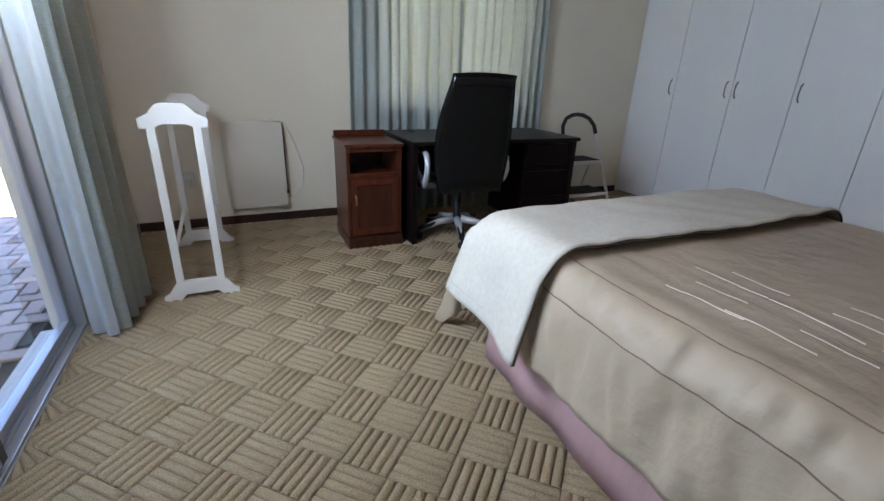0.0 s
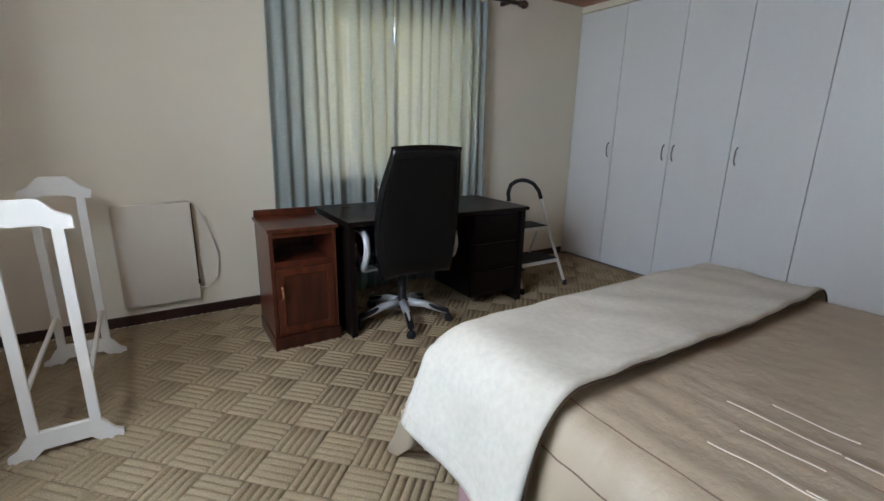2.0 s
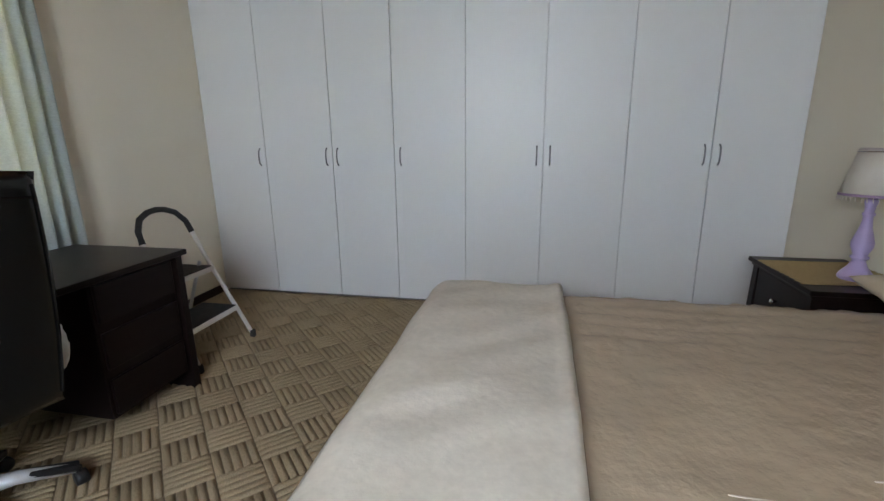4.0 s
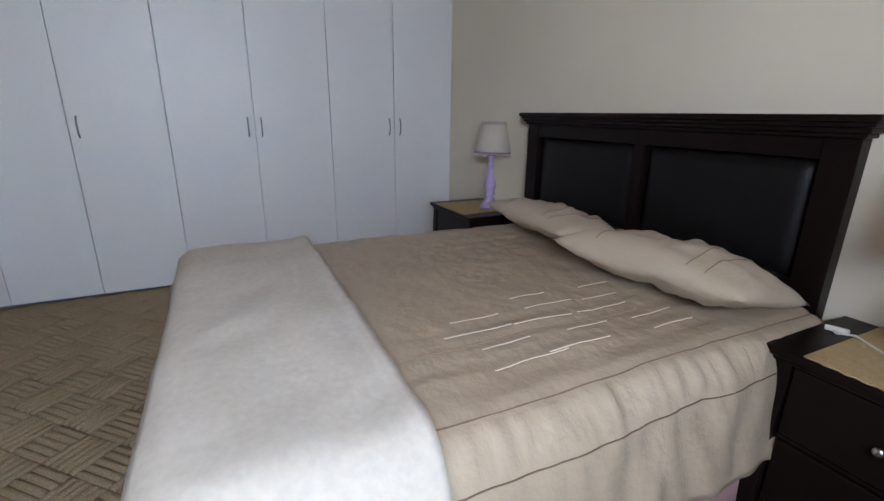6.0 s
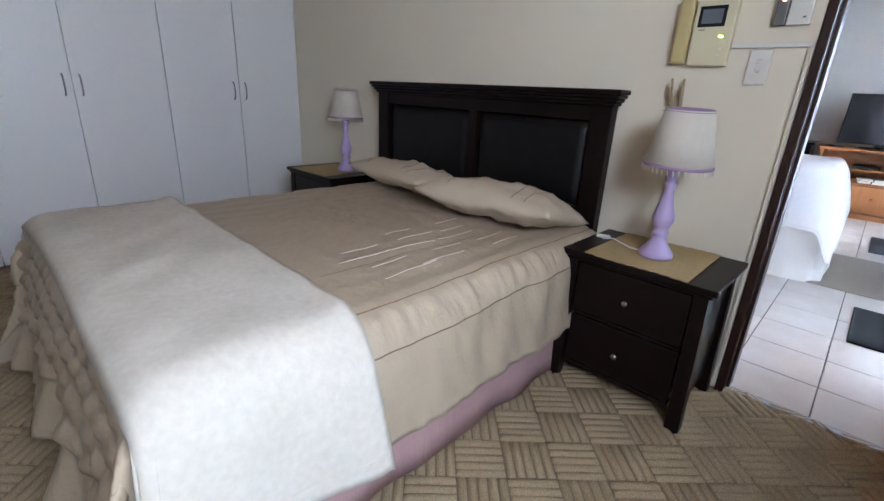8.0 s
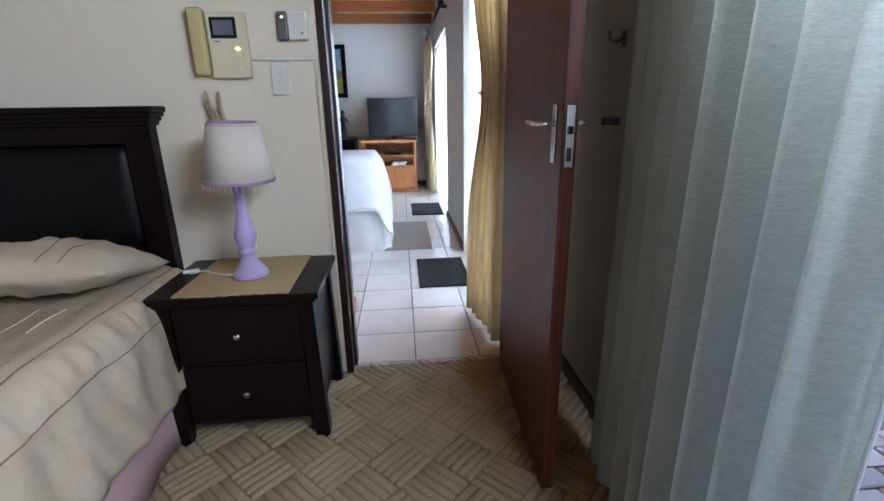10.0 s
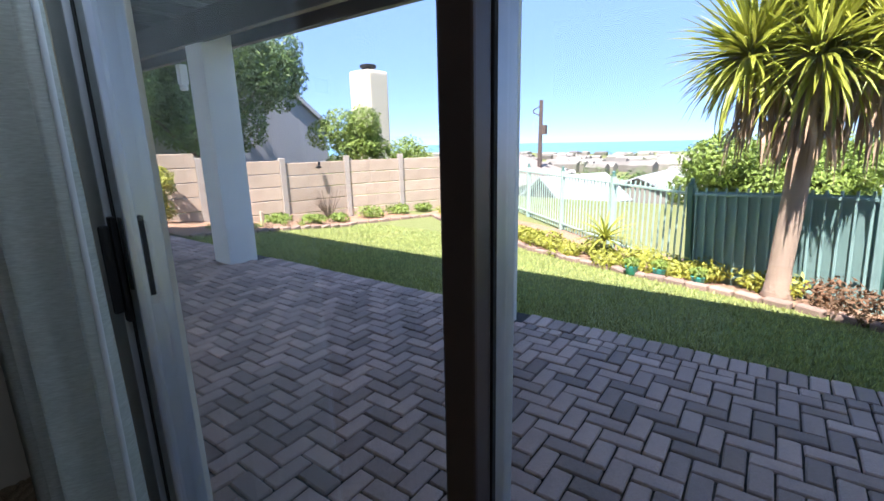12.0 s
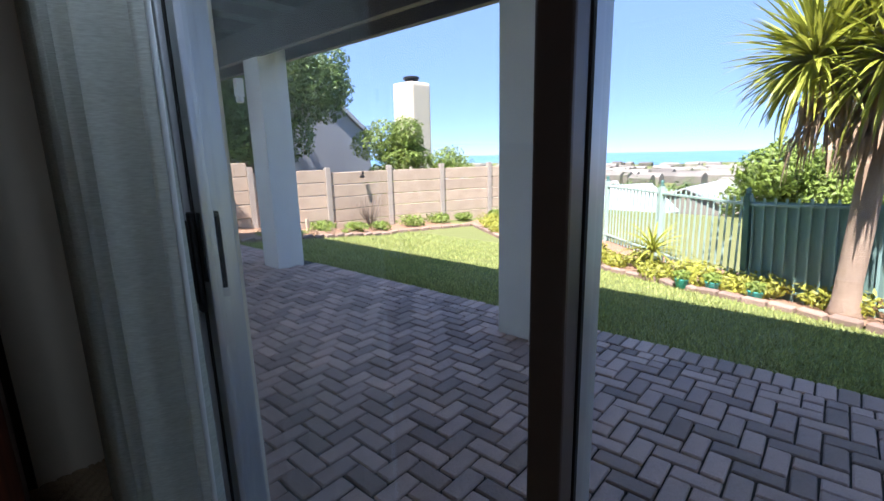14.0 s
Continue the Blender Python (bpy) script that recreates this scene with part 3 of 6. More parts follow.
part("pole", tube([(0.14, 2.3, 2.29), (0.14, 5.3, 2.29)], 0.017, 12), M_FRAMEWOOD, rod2, smooth=True)
for yy in (2.4, 5.2):
    part("bracket", box(X0, 0.14, yy - 0.012, yy + 0.012, 2.275, 2.305, 0.004), M_FRAMEWOOD, rod2)

# ---- wardrobes ----
WARD = [6.107, 5.59, 5.023, 4.53, 3.995, 3.452, 2.909, 2.39, 1.873]
HANDLE_SIDE = [0, 0, 1, 1, 0, 1, 0, 1]   # 0: handle near the second edge
for k, side in enumerate(HANDLE_SIDE):
    ya, yb = WARD[k], WARD[k + 1]
    w = thing("wardrobe", T((4.68, (ya + yb) / 2, 0)), "tall pale grey built-in wardrobe unit, door closed", "wardrobe", "wardrobe row along the wall")
    h = (ya - yb) / 2
    part("carcass", box(0.024, 0.59, -h + 0.001, h - 0.001, 0.05, 2.41), M_WARD, w)
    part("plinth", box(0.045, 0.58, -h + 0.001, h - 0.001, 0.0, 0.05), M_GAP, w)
    d = part("wardrobe_door", box(0.0, 0.018, -h + 0.0028, h - 0.0028, 0.03, 2.40, 0.0012, 1), M_WARD, w)
    hy = (-h + 0.045) if side == 0 else (h - 0.045)
    if k == 3:
        hy = h - 0.05
    pts = [(-0.002, hy, 1.075), (-0.022, hy, 1.095), (-0.028, hy, 1.14), (-0.022, hy, 1.185), (-0.002, hy, 1.205)]
    part("handle", tube(pts, 0.0055, 8), M_HANDLE, d, "curved steel bow handle", smooth=True)
structure("trim_wardrobe", box(4.67, 4.72, Y0 + 0.002, Y1 - 0.002, 2.412, ZC - 0.002, 0.003), M_WALL, "cream painted filler strip above the wardrobes", "trim")

# ---- door to the living room ----
bm = box(DOOR_X0 - 0.034, DOOR_X0 - 0.001, 1.715, Y0 + 0.006, 0, DOOR_H + 0.034, 0.003)
box(DOOR_X1 + 0.001, DOOR_X1 + 0.034, 1.715, Y0 + 0.006, 0, DOOR_H + 0.034, 0.003, bm=bm)
box(DOOR_X0 - 0.001, DOOR_X1 + 0.001, 1.715, Y0 + 0.006, DOOR_H, DOOR_H + 0.034, 0.003, bm=bm)
box(DOOR_X1 - 0.012, DOOR_X1 + 0.001, 1.74, 1.82, 0, DOOR_H, 0.002, bm=bm)
structure("door_frame", bm, M_FRAMEWOOD, "dark wooden frame of the bedroom doorway", "door frame")
structure("threshold", box(DOOR_X0, DOOR_X1, 1.79, 1.83, -0.01, 0.010, 0.003), M_ALU_LIGHT, "thin metal strip between carpet and tiles", "threshold")
dr = thing("door_1", pose(DOOR_X0 - 0.008, Y0 + 0.012, 0, 0, 0, 87.8), "dark mahogany veneer door standing wide open", "door", kind="structure")
part("door_leaf", box(0.0, 0.79, -0.04, 0.0, 0.012, DOOR_H - 0.004, 0.002), M_DOORWOOD, dr)
part("lock_plate", box(0.7895, 0.7925, -0.031, -0.009, 1.075, 1.232, 0.001), M_CHROME, dr, "polished steel lock edge plate")
part("latch", box(0.7915, 0.80, -0.026, -0.014, 1.16, 1.18, 0.002, bm=box(0.7915, 0.7945, -0.026, -0.014, 1.09, 1.125, 0.001)), M_BLACK, dr)
for s, yy in ((-1, -0.04), (1, 0.0)):
    part("handle_plate", box(0.71, 0.745, min(yy, yy + s * 0.006), max(yy, yy + s * 0.006), 1.08, 1.235, 0.002), M_CHROME, dr)
    part("door_handle", tube([(0.728, yy, 1.185), (0.728, yy + s * 0.045, 1.185), (0.715, yy + s * 0.052, 1.185), (0.62, yy + s * 0.052, 1.187)], 0.008, 10), M_CHROME, dr, smooth=True)
for zz in (0.25, 1.0, 1.75):
    part("hinge", tube([(-0.004, -0.004, zz), (-0.004, -0.004, zz + 0.09)], 0.006, 8), M_BRONZE, dr)
DSY, DSZ, DHZ = 2.28, 1.18, 1.44
solo("door_stop", box(X0, X0 + 0.05, DSY - 0.02, DSY + 0.02, DSZ - 0.014, DSZ + 0.014, 0.004), M_BLACK, "black rubber door stop fixed to the wall", "door stop")
solo("door_hook", tube([(X0, DSY, DHZ), (X0 + 0.03, DSY, DHZ - 0.008), (X0 + 0.05, DSY, DHZ), (X0 + 0.055, DSY, DHZ + 0.025)], 0.006, 8, box(X0, X0 + 0.006, DSY - 0.015, DSY + 0.015, DHZ - 0.025, DHZ + 0.025, 0.002)), M_BRONZE, "dark metal hook on the wall behind the door", "hook", smooth=True)

# ---- desk corner ----
dk = thing("desk", T((0, 0, 0)), "dark espresso wooden office desk with drawers beneath the curtains", "desk")
part("desktop", box(1.872, 3.29, 5.19, 5.87, 0.722, 0.75, 0.009, 3), M_BLACKWOOD, dk)
part("side_panel", box(1.885, 1.925, 5.215, 5.84, 0.0, 0.722, 0.003), M_BLACKWOOD, dk)
part("side_panel", box(3.235, 3.275, 5.215, 5.84, 0.0, 0.722, 0.003), M_BLACKWOOD, dk)
part("modesty_panel", box(1.925, 3.235, 5.74, 5.765, 0.30, 0.722, 0.002), M_BLACKWOOD, dk)
pd = part("drawer_pedestal", box(2.80, 3.234, 5.245, 5.73, 0.10, 0.720, 0.003), M_BLACKWOOD, dk)
for zz in (0.12, 0.33, 0.54):
    part("drawer_front", box(2.815, 3.22, 5.228, 5.2445, zz, zz + 0.165, 0.004), M_BLACKWOOD, pd)
part("grommet", lathe([(0.03, 0), (0.03, 0.003), (0.022, 0.004)], 20, m=T((2.06, 5.72, 0.7505))), M_BLACK, dk)

cb = thing("bedside_cabinet", pose(1.637, 5.49, 0, 0, 0, -0.5) @ Matrix.Diagonal((1, 1, 0.97, 1)), "reddish brown wooden cabinet with open shelf and cupboard door", "cabinet")
W2, D2 = 0.18, 0.205
for s in (-1, 1):
    part("side", box(s * W2 - 0.011, s * W2 + 0.011, -D2, D2, 0.09, 0.735, 0.002), M_TEAK, cb)
part("back", box(-W2 + 0.012, W2 - 0.012, D2 - 0.012, D2, 0.09, 0.735), M_TEAK_DARK, cb)
part("top", box(-W2 - 0.022, W2 + 0.022, -D2 - 0.022, D2 + 0.01, 0.735, 0.757, 0.006), M_TEAK, cb)
part("gallery", box(-W2 - 0.012, W2 + 0.012, D2 - 0.012, D2 + 0.008, 0.7575, 0.80, 0.004), M_TEAK, cb)
part("shelf", box(-W2 + 0.012, W2 - 0.012, -D2 + 0.004, D2 - 0.013, 0.515, 0.535, 0.002), M_TEAK, cb)
part("plinth", box(-W2 - 0.018, W2 + 0.018, -D2 - 0.018, D2, 0.0, 0.088, 0.008), M_TEAK_DARK, cb)
part("rail", box(-W2 + 0.012, W2 - 0.012, -D2, -D2 + 0.018, 0.70, 0.734, 0.002), M_TEAK, cb)
part("rail", box(-W2 + 0.012, W2 - 0.012, -D2, -D2 + 0.018, 0.535, 0.553, 0.002), M_TEAK, cb)
part("floor_board", box(-W2 + 0.012, W2 - 0.012, -D2 + 0.004, D2 - 0.013, 0.09, 0.105), M_TEAK, cb)
cd = part("cabinet_door", box(-W2 + 0.014, W2 - 0.014, -D2 + 0.001, -D2 + 0.012, 0.106, 0.513, 0.002), M_TEAK_DARK, cb)
for a in ((-W2 + 0.014, -W2 + 0.055, 0.106, 0.513), (W2 - 0.055, W2 - 0.014, 0.106, 0.513), (-W2 + 0.0555, W2 - 0.0555, 0.106, 0.15), (-W2 + 0.0555, W2 - 0.0555, 0.47, 0.513)):
    part("door_frame_bar", box(a[0], a[1], -D2 - 0.010, -D2 + 0.0005, a[2], a[3], 0.003), M_TEAK, cd)
part("handle", tube([(-0.138, -D2 - 0.010, 0.33), (-0.138, -D2 - 0.030, 0.345), (-0.138, -D2 - 0.030, 0.39), (-0.138, -D2 - 0.010, 0.405)], 0.007, 8), mat("orange_wood_handle", (0.45, 0.20, 0.08), 0.4), cd, "lighter orange wooden handle", smooth=True)


def office_chair():
    c = thing("office_chair", pose(2.30, 5.34, 0, 0, 0, -3), "black leather executive office chair with silver arms", "chair")
    # local: +y faces the sitter's front, x across
    for k in range(5):
        a = radians(90 + 72 * k + 21.5)
        d = Vector((math.cos(a), math.sin(a), 0))
        leg = part("base_leg", tube([d * 0.03 + Vector((0, 0, 0.135)), d * 0.15 + Vector((0, 0, 0.125)), d * 0.31 + Vector((0, 0, 0.075))], lambda t: 0.030 - 0.011 * t, 10), M_SILVER, c, smooth=True)
        part("leg_cap", box(0.19, 0.335, -0.022, 0.022, -0.012, 0.014, 0.008, m=Matrix.Rotation(a, 4, "Z") @ T((0, 0, 0.176)) @ Matrix.Rotation(radians(17), 4, "Y")), M_BLACK, leg, "black tread cap")
        cs = part("caster", lathe([(0.012, -0.022), (0.027, -0.02), (0.03, -0.008), (0.03, 0.008), (0.027, 0.02), (0.012, 0.022)], 18, m=T(d * 0.318 + Vector((0, 0, 0.030))) @ Matrix.Rotation(a + 0.6 * k, 4, "Z") @ Matrix.Rotation(radians(90), 4, "X")), M_BLACK, c, smooth=True)
        part("fork", tube([d * 0.318 + Vector((0, 0, 0.034)), d * 0.316 + Vector((0, 0, 0.078))], 0.012, 8), M_BLACK, cs)
    part("gas_lift", lathe([(0.045, 0.10), (0.045, 0.16), (0.028, 0.165), (0.028, 0.31), (0.02, 0.315), (0.02, 0.40)], 18), M_BLACK, c, smooth=True)
    part("mechanism", box(-0.09, 0.09, -0.13, 0.12, 0.385, 0.425, 0.012), M_BLACK, c)

    def cushion(w, d, t, puff):
        def top(u, v):
            x, y = (u - 0.5) * 2, (v - 0.5) * 2
            e = (1 - abs(x) ** 5) * (1 - abs(y) ** 5)
            return (x * w, y * d, t * max(e, 0) ** 0.35 + puff * (1 - x * x) * (1 - y * y))
        b = sheet(18, 18, top)
        sheet(18, 18, lambda u, v: (lambda p: (p[0], p[1], -0.4 * p[2]))(top(u, 1 - v)), b)
        bmesh.ops.remove_doubles(b, verts=b.verts, dist=0.0008)
        return b

    b = cushion(0.255, 0.25, 0.07, 0.02)
    bmesh.ops.transform(b, matrix=T((0, 0.03, 0.46)), verts=b.verts)
    part("seat", b, M_LEATHER, c, smooth=True)

    def back(u, v, s):
        x, z = (u - 0.5) * 2, v
        w = 0.245 + 0.05 * math.sin(math.pi * min(z * 1.05, 1)) - 0.02 * z
        bow = -0.225 - 0.13 * z + 0.05 * math.sin(math.pi * z)
        e = max((1 - abs(x) ** 4) * (1 - abs(2 * z - 1) ** 10), 0) ** 0.4
        roll = 0.018 * math.sin(z * 6.28 * 2.6) * (1 - x * x) if s > 0 else 0
        return (x * w, bow + s * (0.055 if s > 0 else 0.045) * e + roll * e, 0.40 + 0.80 * z - 0.012 * x * x)
    b = sheet(20, 30, lambda u, v: back(u, v, 1.0))
    sheet(20, 30, lambda u, v: back(1 - u, v, -0.9), b)
    bmesh.ops.remove_doubles(b, verts=b.verts, dist=0.0008)
    bk = part("backrest", b, M_LEATHER, c, smooth=True)
    part("headrest_seam", tube([Vector(back(u / 14, 0.90, -0.9)) + Vector((0, -0.001, 0)) for u in range(1, 14)], 0.005, 6), M_LEATHER, bk)
    for s in (-1, 1):
        part("side_piping", tube([Vector(back(0.5 + s * 0.455, v / 20, -0.9)) for v in range(1, 20)], 0.005, 6), M_LEATHER, bk)
        pts = [(s * 0.20, -0.03, 0.415), (s * 0.285, -0.06, 0.42), (s * 0.31, -0.13, 0.47), (s * 0.31, -0.17, 0.56), (s * 0.305, -0.14, 0.645), (s * 0.30, -0.05, 0.665), (s * 0.30, 0.10, 0.66), (s * 0.295, 0.16, 0.60), (s * 0.285, 0.13, 0.50), (s * 0.27, 0.02, 0.425)]
        fine = []
        for q in range(len(pts) - 1):
            for f in range(3):
                p = [Vector(pts[max(q - 1, 0)]), Vector(pts[q]), Vector(pts[q + 1]), Vector(pts[min(q + 2, len(pts) - 1)])]
                tt = f / 3
                fine.append(0.5 * ((2 * p[1]) + (p[2] - p[0]) * tt + (2 * p[0] - 5 * p[1] + 4 * p[2] - p[3]) * tt ** 2 + (3 * p[1] - p[0] - 3 * p[2] + p[3]) * tt ** 3))
        fine.append(Vector(pts[-1]))
        arm = part("armrest", tube(fine, 0.021, 10), M_SILVER, c, "silver loop arm", smooth=True)
        part("arm_pad", box(s * 0.30 - 0.028, s * 0.30 + 0.028, -0.10, 0.14, 0.672, 0.70, 0.012, 3), M_BLACK, arm)
    return c


office_chair()

lad = thing("step_ladder", pose(3.62, 5.50, 0, 0, 0, 0), "white folding two-step ladder with black treads", "step ladder")
for s in (-1, 1):
    part("front_leg", tube([(s * 0.245, -0.20, 0.02), (s * 0.20, 0.02, 0.52), (s * 0.185, 0.10, 0.72)], 0.013, 8), M_WHITEPAINT, lad, smooth=True)
    part("rear_leg", tube([(s * 0.20, 0.28, 0.02), (s * 0.165, 0.06, 0.53)], 0.011, 8), M_SILVER, lad, smooth=True)
    part("foot", lathe([(0.018, 0), (0.020, 0.004), (0.017, 0.05)], 12, m=T((s * 0.245, -0.20, 0.002))), M_RUBBER, lad)
    part("foot", lathe([(0.015, 0), (0.017, 0.004), (0.014, 0.04)], 12, m=T((s * 0.20, 0.28, 0.002))), M_RUBBER, lad)
hoop = [(0.185, 0.10, 0.72), (0.175, 0.125, 0.79), (0.13, 0.15, 0.85), (0.06, 0.16, 0.878), (0, 0.162, 0.885), (-0.06, 0.16, 0.878), (-0.13, 0.15, 0.85), (-0.175, 0.125, 0.79), (-0.185, 0.10, 0.72)]
part("hoop_handle", tube(hoop, 0.017, 10), M_RUBBER, lad, "black foam grip", smooth=True)
for zz, yy, hw, dd in ((0.235, -0.12, 0.215, 0.13), (0.50, 0.0, 0.19, 0.12)):
    st = part("step", box(-hw, hw, yy - 0.02, yy + 2 * dd - 0.02, zz - 0.03, zz, 0.006), M_WHITEPAINT, lad)
    part("tread", box(-hw + 0.012, hw - 0.012, yy - 0.012, yy + 2 * dd - 0.03, zz + 0.0005, zz + 0.006, 0.002), M_RUBBER, st)

# ---- valet stand and wall heater ----
vl = thing("valet_stand", pose(0.537, 4.85, 0, 0, 0, 1), "white painted wooden clothes valet stand", "valet stand")


def valet_foot(y):
    out = [(-0.182, 0.0), (-0.182, 0.03), (-0.155, 0.045), (-0.13, 0.085), (-0.105, 0.11), (0.105, 0.11), (0.13, 0.085), (0.155, 0.045), (0.182, 0.03), (0.182, 0.0), (0.11, 0.0), (0.075, 0.035), (-0.075, 0.035), (-0.11, 0.0)]
    return plate(out, y - 0.011, y + 0.011)


def valet_top(y, z):
    out = [(-0.145, 0.0), (-0.145, 0.045), (-0.10, 0.065), (-0.07, 0.10), (-0.055, 0.112), (0.055, 0.112), (0.07, 0.10), (0.10, 0.065), (0.145, 0.045), (0.145, 0.0), (0.085, 0.0), (0.05, 0.018), (-0.05, 0.018), (-0.085, 0.0)]
    return plate([(a, z + b) for a, b in out], y - 0.011, y + 0.011)


DZ = 0.86
part("foot", valet_foot(0.0), M_WHITEPAINT, vl)
part("foot", valet_foot(DZ), M_WHITEPAINT, vl)
part("crest_rail", valet_top(0.0, 0.90), M_WHITEPAINT, vl)
part("crest_rail", valet_top(DZ, 0.90), M_WHITEPAINT, vl)
for yy in (0.0, DZ):
    for s in (-1, 1):
        part("upright", box(s * 0.097 - 0.019, s * 0.097 + 0.019, yy - 0.0095, yy + 0.0095, 0.10, 0.91, 0.004), M_WHITEPAINT, vl)
for s in (-1, 1):
    part("side_rail", tube([(s * 0.097, 0.012, 0.27), (s * 0.097, DZ - 0.012, 0.27)], 0.011, 8), M_WHITEPAINT, vl)
ht = thing("panel_heater", I4, "cream painted slim electric panel heater on the wall", "heater")
part("panel", box(0.70, 1.128, 6.055, 6.07, 0.14, 0.795, 0.003), M_HEATER, ht)
for xx in (0.78, 1.05):
    for zz in (0.2, 0.68):
        part("spacer", box(xx, xx + 0.03, 6.07, 6.11, zz, zz + 0.04), M_HEATER, ht)
part("power_cord", tube([(0.98, 6.072, 0.80), (1.10, 6.08, 0.81), (1.15, 6.085, 0.79), (1.22, 6.09, 0.62), (1.27, 6.09, 0.42), (1.25, 6.09, 0.27), (1.18, 6.085, 0.20), (1.13, 6.08, 0.21)], 0.004, 6), M_WHITEPLASTIC, ht, "white looped cord", smooth=True)
part("edge_cord", tube([(1.132, 6.06, 0.79), (1.134, 6.058, 0.5), (1.133, 6.06, 0.24)], 0.0035, 6), M_BRONZE, ht)
part("switch", box(1.126, 1.14, 6.05, 6.066, 0.24, 0.275, 0.003), M_BLACK, ht)
sk = thing("wall_socket", I4, "white plug socket low on the wall behind the valet", "socket")
part("cover", box(0.40, 0.48, 6.098, 6.11, 0.32, 0.44, 0.004), M_WHITEPLASTIC, sk)
part("plug", box(0.42, 0.46, 6.06, 6.098, 0.34, 0.39, 0.008), M_WHITEPLASTIC, sk)

# ---- bed ----
BX0, BX1, BY1, BZ = 1.69, 3.32, 3.87, 0.635
CX0, CX1 = 1.80, 3.20                                  # where the covers begin to round over the sides
bed = thing("bed", I4, "double bed with beige comforter and dusty pink valance", "bed")
part("mattress_base", box(BX0 + 0.07, BX1 - 0.07, 1.985, BY1 - 0.09, 0.08, 0.36, 0.02), M_PINK, bed)
part("mattress", box(BX0 + 0.09, BX1 - 0.09, 1.985, BY1 - 0.08, 0.362, 0.55, 0.08, 4), M_SOFACLOTH, bed)


def skirt(u, v):
    # pink valance round the three open sides
    L = [(BX0 + 0.03, 2.0), (BX0 + 0.03, BY1 - 0.075), (BX1 - 0.055, BY1 - 0.075), (BX1 - 0.055, 2.0)]
    seg = [math.dist(L[k], L[k + 1]) for k in range(3)]
    s, k = u * sum(seg), 0
    while k < 2 and s > seg[k]:
        s -= seg[k]
        k += 1
    f = s / seg[k]
    x, y = L[k][0] + (L[k + 1][0] - L[k][0]) * f, L[k][1] + (L[k + 1][1] - L[k][1]) * f
    nx, ny = ((-1, 0), (0, 1), (1, 0))[k]
    d = (0.006 * math.sin(70 * u) + 0.006 * math.sin(113 * u + 1)) * (1 - v)
    d += 0.02 * (1 - v)
    return (x + nx * d, y + ny * d, 0.016 + 0.36 * v)


solid(part("valance", sheet(150, 4, skirt), M_PINK, bed, "dusty pink cotton bed skirt", smooth=True), 0.003)


def drape_height(a, r, n=0.0):
    """Cloth running out by a past the edge: (outward, down)."""
    if a <= 0:
        return 0.0, 0.0
    q = math.pi / 2 * r
    if a < q:
        t = a / r
        return r * math.sin(t), r * (1 - math.cos(t))
    return r + n, r + (a - q)


def comforter(u, v):
    # u across (left hem to right hem), v from the head to the foot hem
    wid, hang = CX1 - CX0, 0.45
    a = -hang + u * (wid + 2 * hang)
    b = v * (BY1 - 1.99 - 0.05 + 0.56)
    lenb = BY1 - 1.99 - 0.05
    rx, ry = 0.11, 0.07
    ox, dz1 = drape_height(max(-a, a - wid, 0), rx)
    side = -1 if a < 0 else 1
    oy, dz2 = drape_height(b - lenb, ry)
    x = CX0 + min(max(a, 0), wid) + side * ox
    y = 1.99 + min(b, lenb) + oy
    z = BZ - dz1 - dz2
    drop = max(dz1 + dz2 - 0.05, 0)
    # outward flare and gathers of the hanging parts
    if dz1 > 0.05 and dz2 < 0.05:
        x += side * (0.05 * drop / 0.35 + 0.005 * drop / 0.3 * math.sin(9 * y + 2.3 * side) + 0.004 * drop / 0.3 * math.sin(23 * y))
    if dz2 > 0.05:
        low = min(max((drop - 0.14) / 0.30, 0.0), 1.0)
        y += 0.13 * drop / 0.5 + (0.034 * math.sin(15 * x) + 0.022 * math.sin(37 * x + 1 + 4 * noise.noise((x * 3, 0, 5)))) * low
        if drop < 0.27:
            y += 0.022 * abs(math.sin(math.pi * (b - lenb) / 0.078)) + 0.004 * math.sin(60 * x + 9 * b)
        if dz1 > 0.02:
            k = min(dz1, dz2)
            x += side * (0.02 + 0.25 * k) * 0.5
            y += 0.14 * k
            z += 0.55 * k
    z = max(z, 0.022)
    # quilted channels along the bed, a gathered band between the two rows of piping, soft rumples
    if dz2 <= 0.0:
        edge_ = min(a, wid - a)
        for q in (-0.03, 0.06, 0.15, 0.24, 0.33):
            z -= 0.006 * math.exp(-((edge_ - q) / 0.010) ** 2)
        if -0.17 < edge_ < -0.03:
            k = math.sin(math.pi * (edge_ + 0.17) / 0.14)
            g = k * (0.012 * noise.noise((y * 22, edge_ * 4, 2.2)) + 0.007 * noise.noise((y * 50, edge_ * 7, 6.1)))
            x += side * g
            z += g
    z += 0.010 * noise.noise((x * 3.1, y * 3.1, 1.7)) + 0.004 * noise.noise((x * 9, y * 11, 4.0))
    if dz1 > 0.05 and dz2 < 0.05:
        x += side * (0.003 * math.sin(31 * y + 9 * z) + 0.016 * noise.noise((y * 9 + 2 * z, z * 2.5, 3.3)) + 0.008 * noise.noise((y * 21 - 5 * z, z * 4, 8.1))) * min(drop / 0.1, 1)
    if dz1 <= 0.05 and dz2 <= 0.0:
        z += 0.006 * noise.noise((x * 16 + 3 * y, y * 5, 7.7)) * (1 - min(min(abs(a), abs(wid - a)) / 0.5, 1) * 0.6)
    if dz1 > 0.05 or dz2 > 0.05:
        x += 0.010 * noise.noise((x * 2, y * 4.5, z * 5))
        y += 0.008 * noise.noise((x * 5, y * 2, z * 6))
    return (x, y, z)


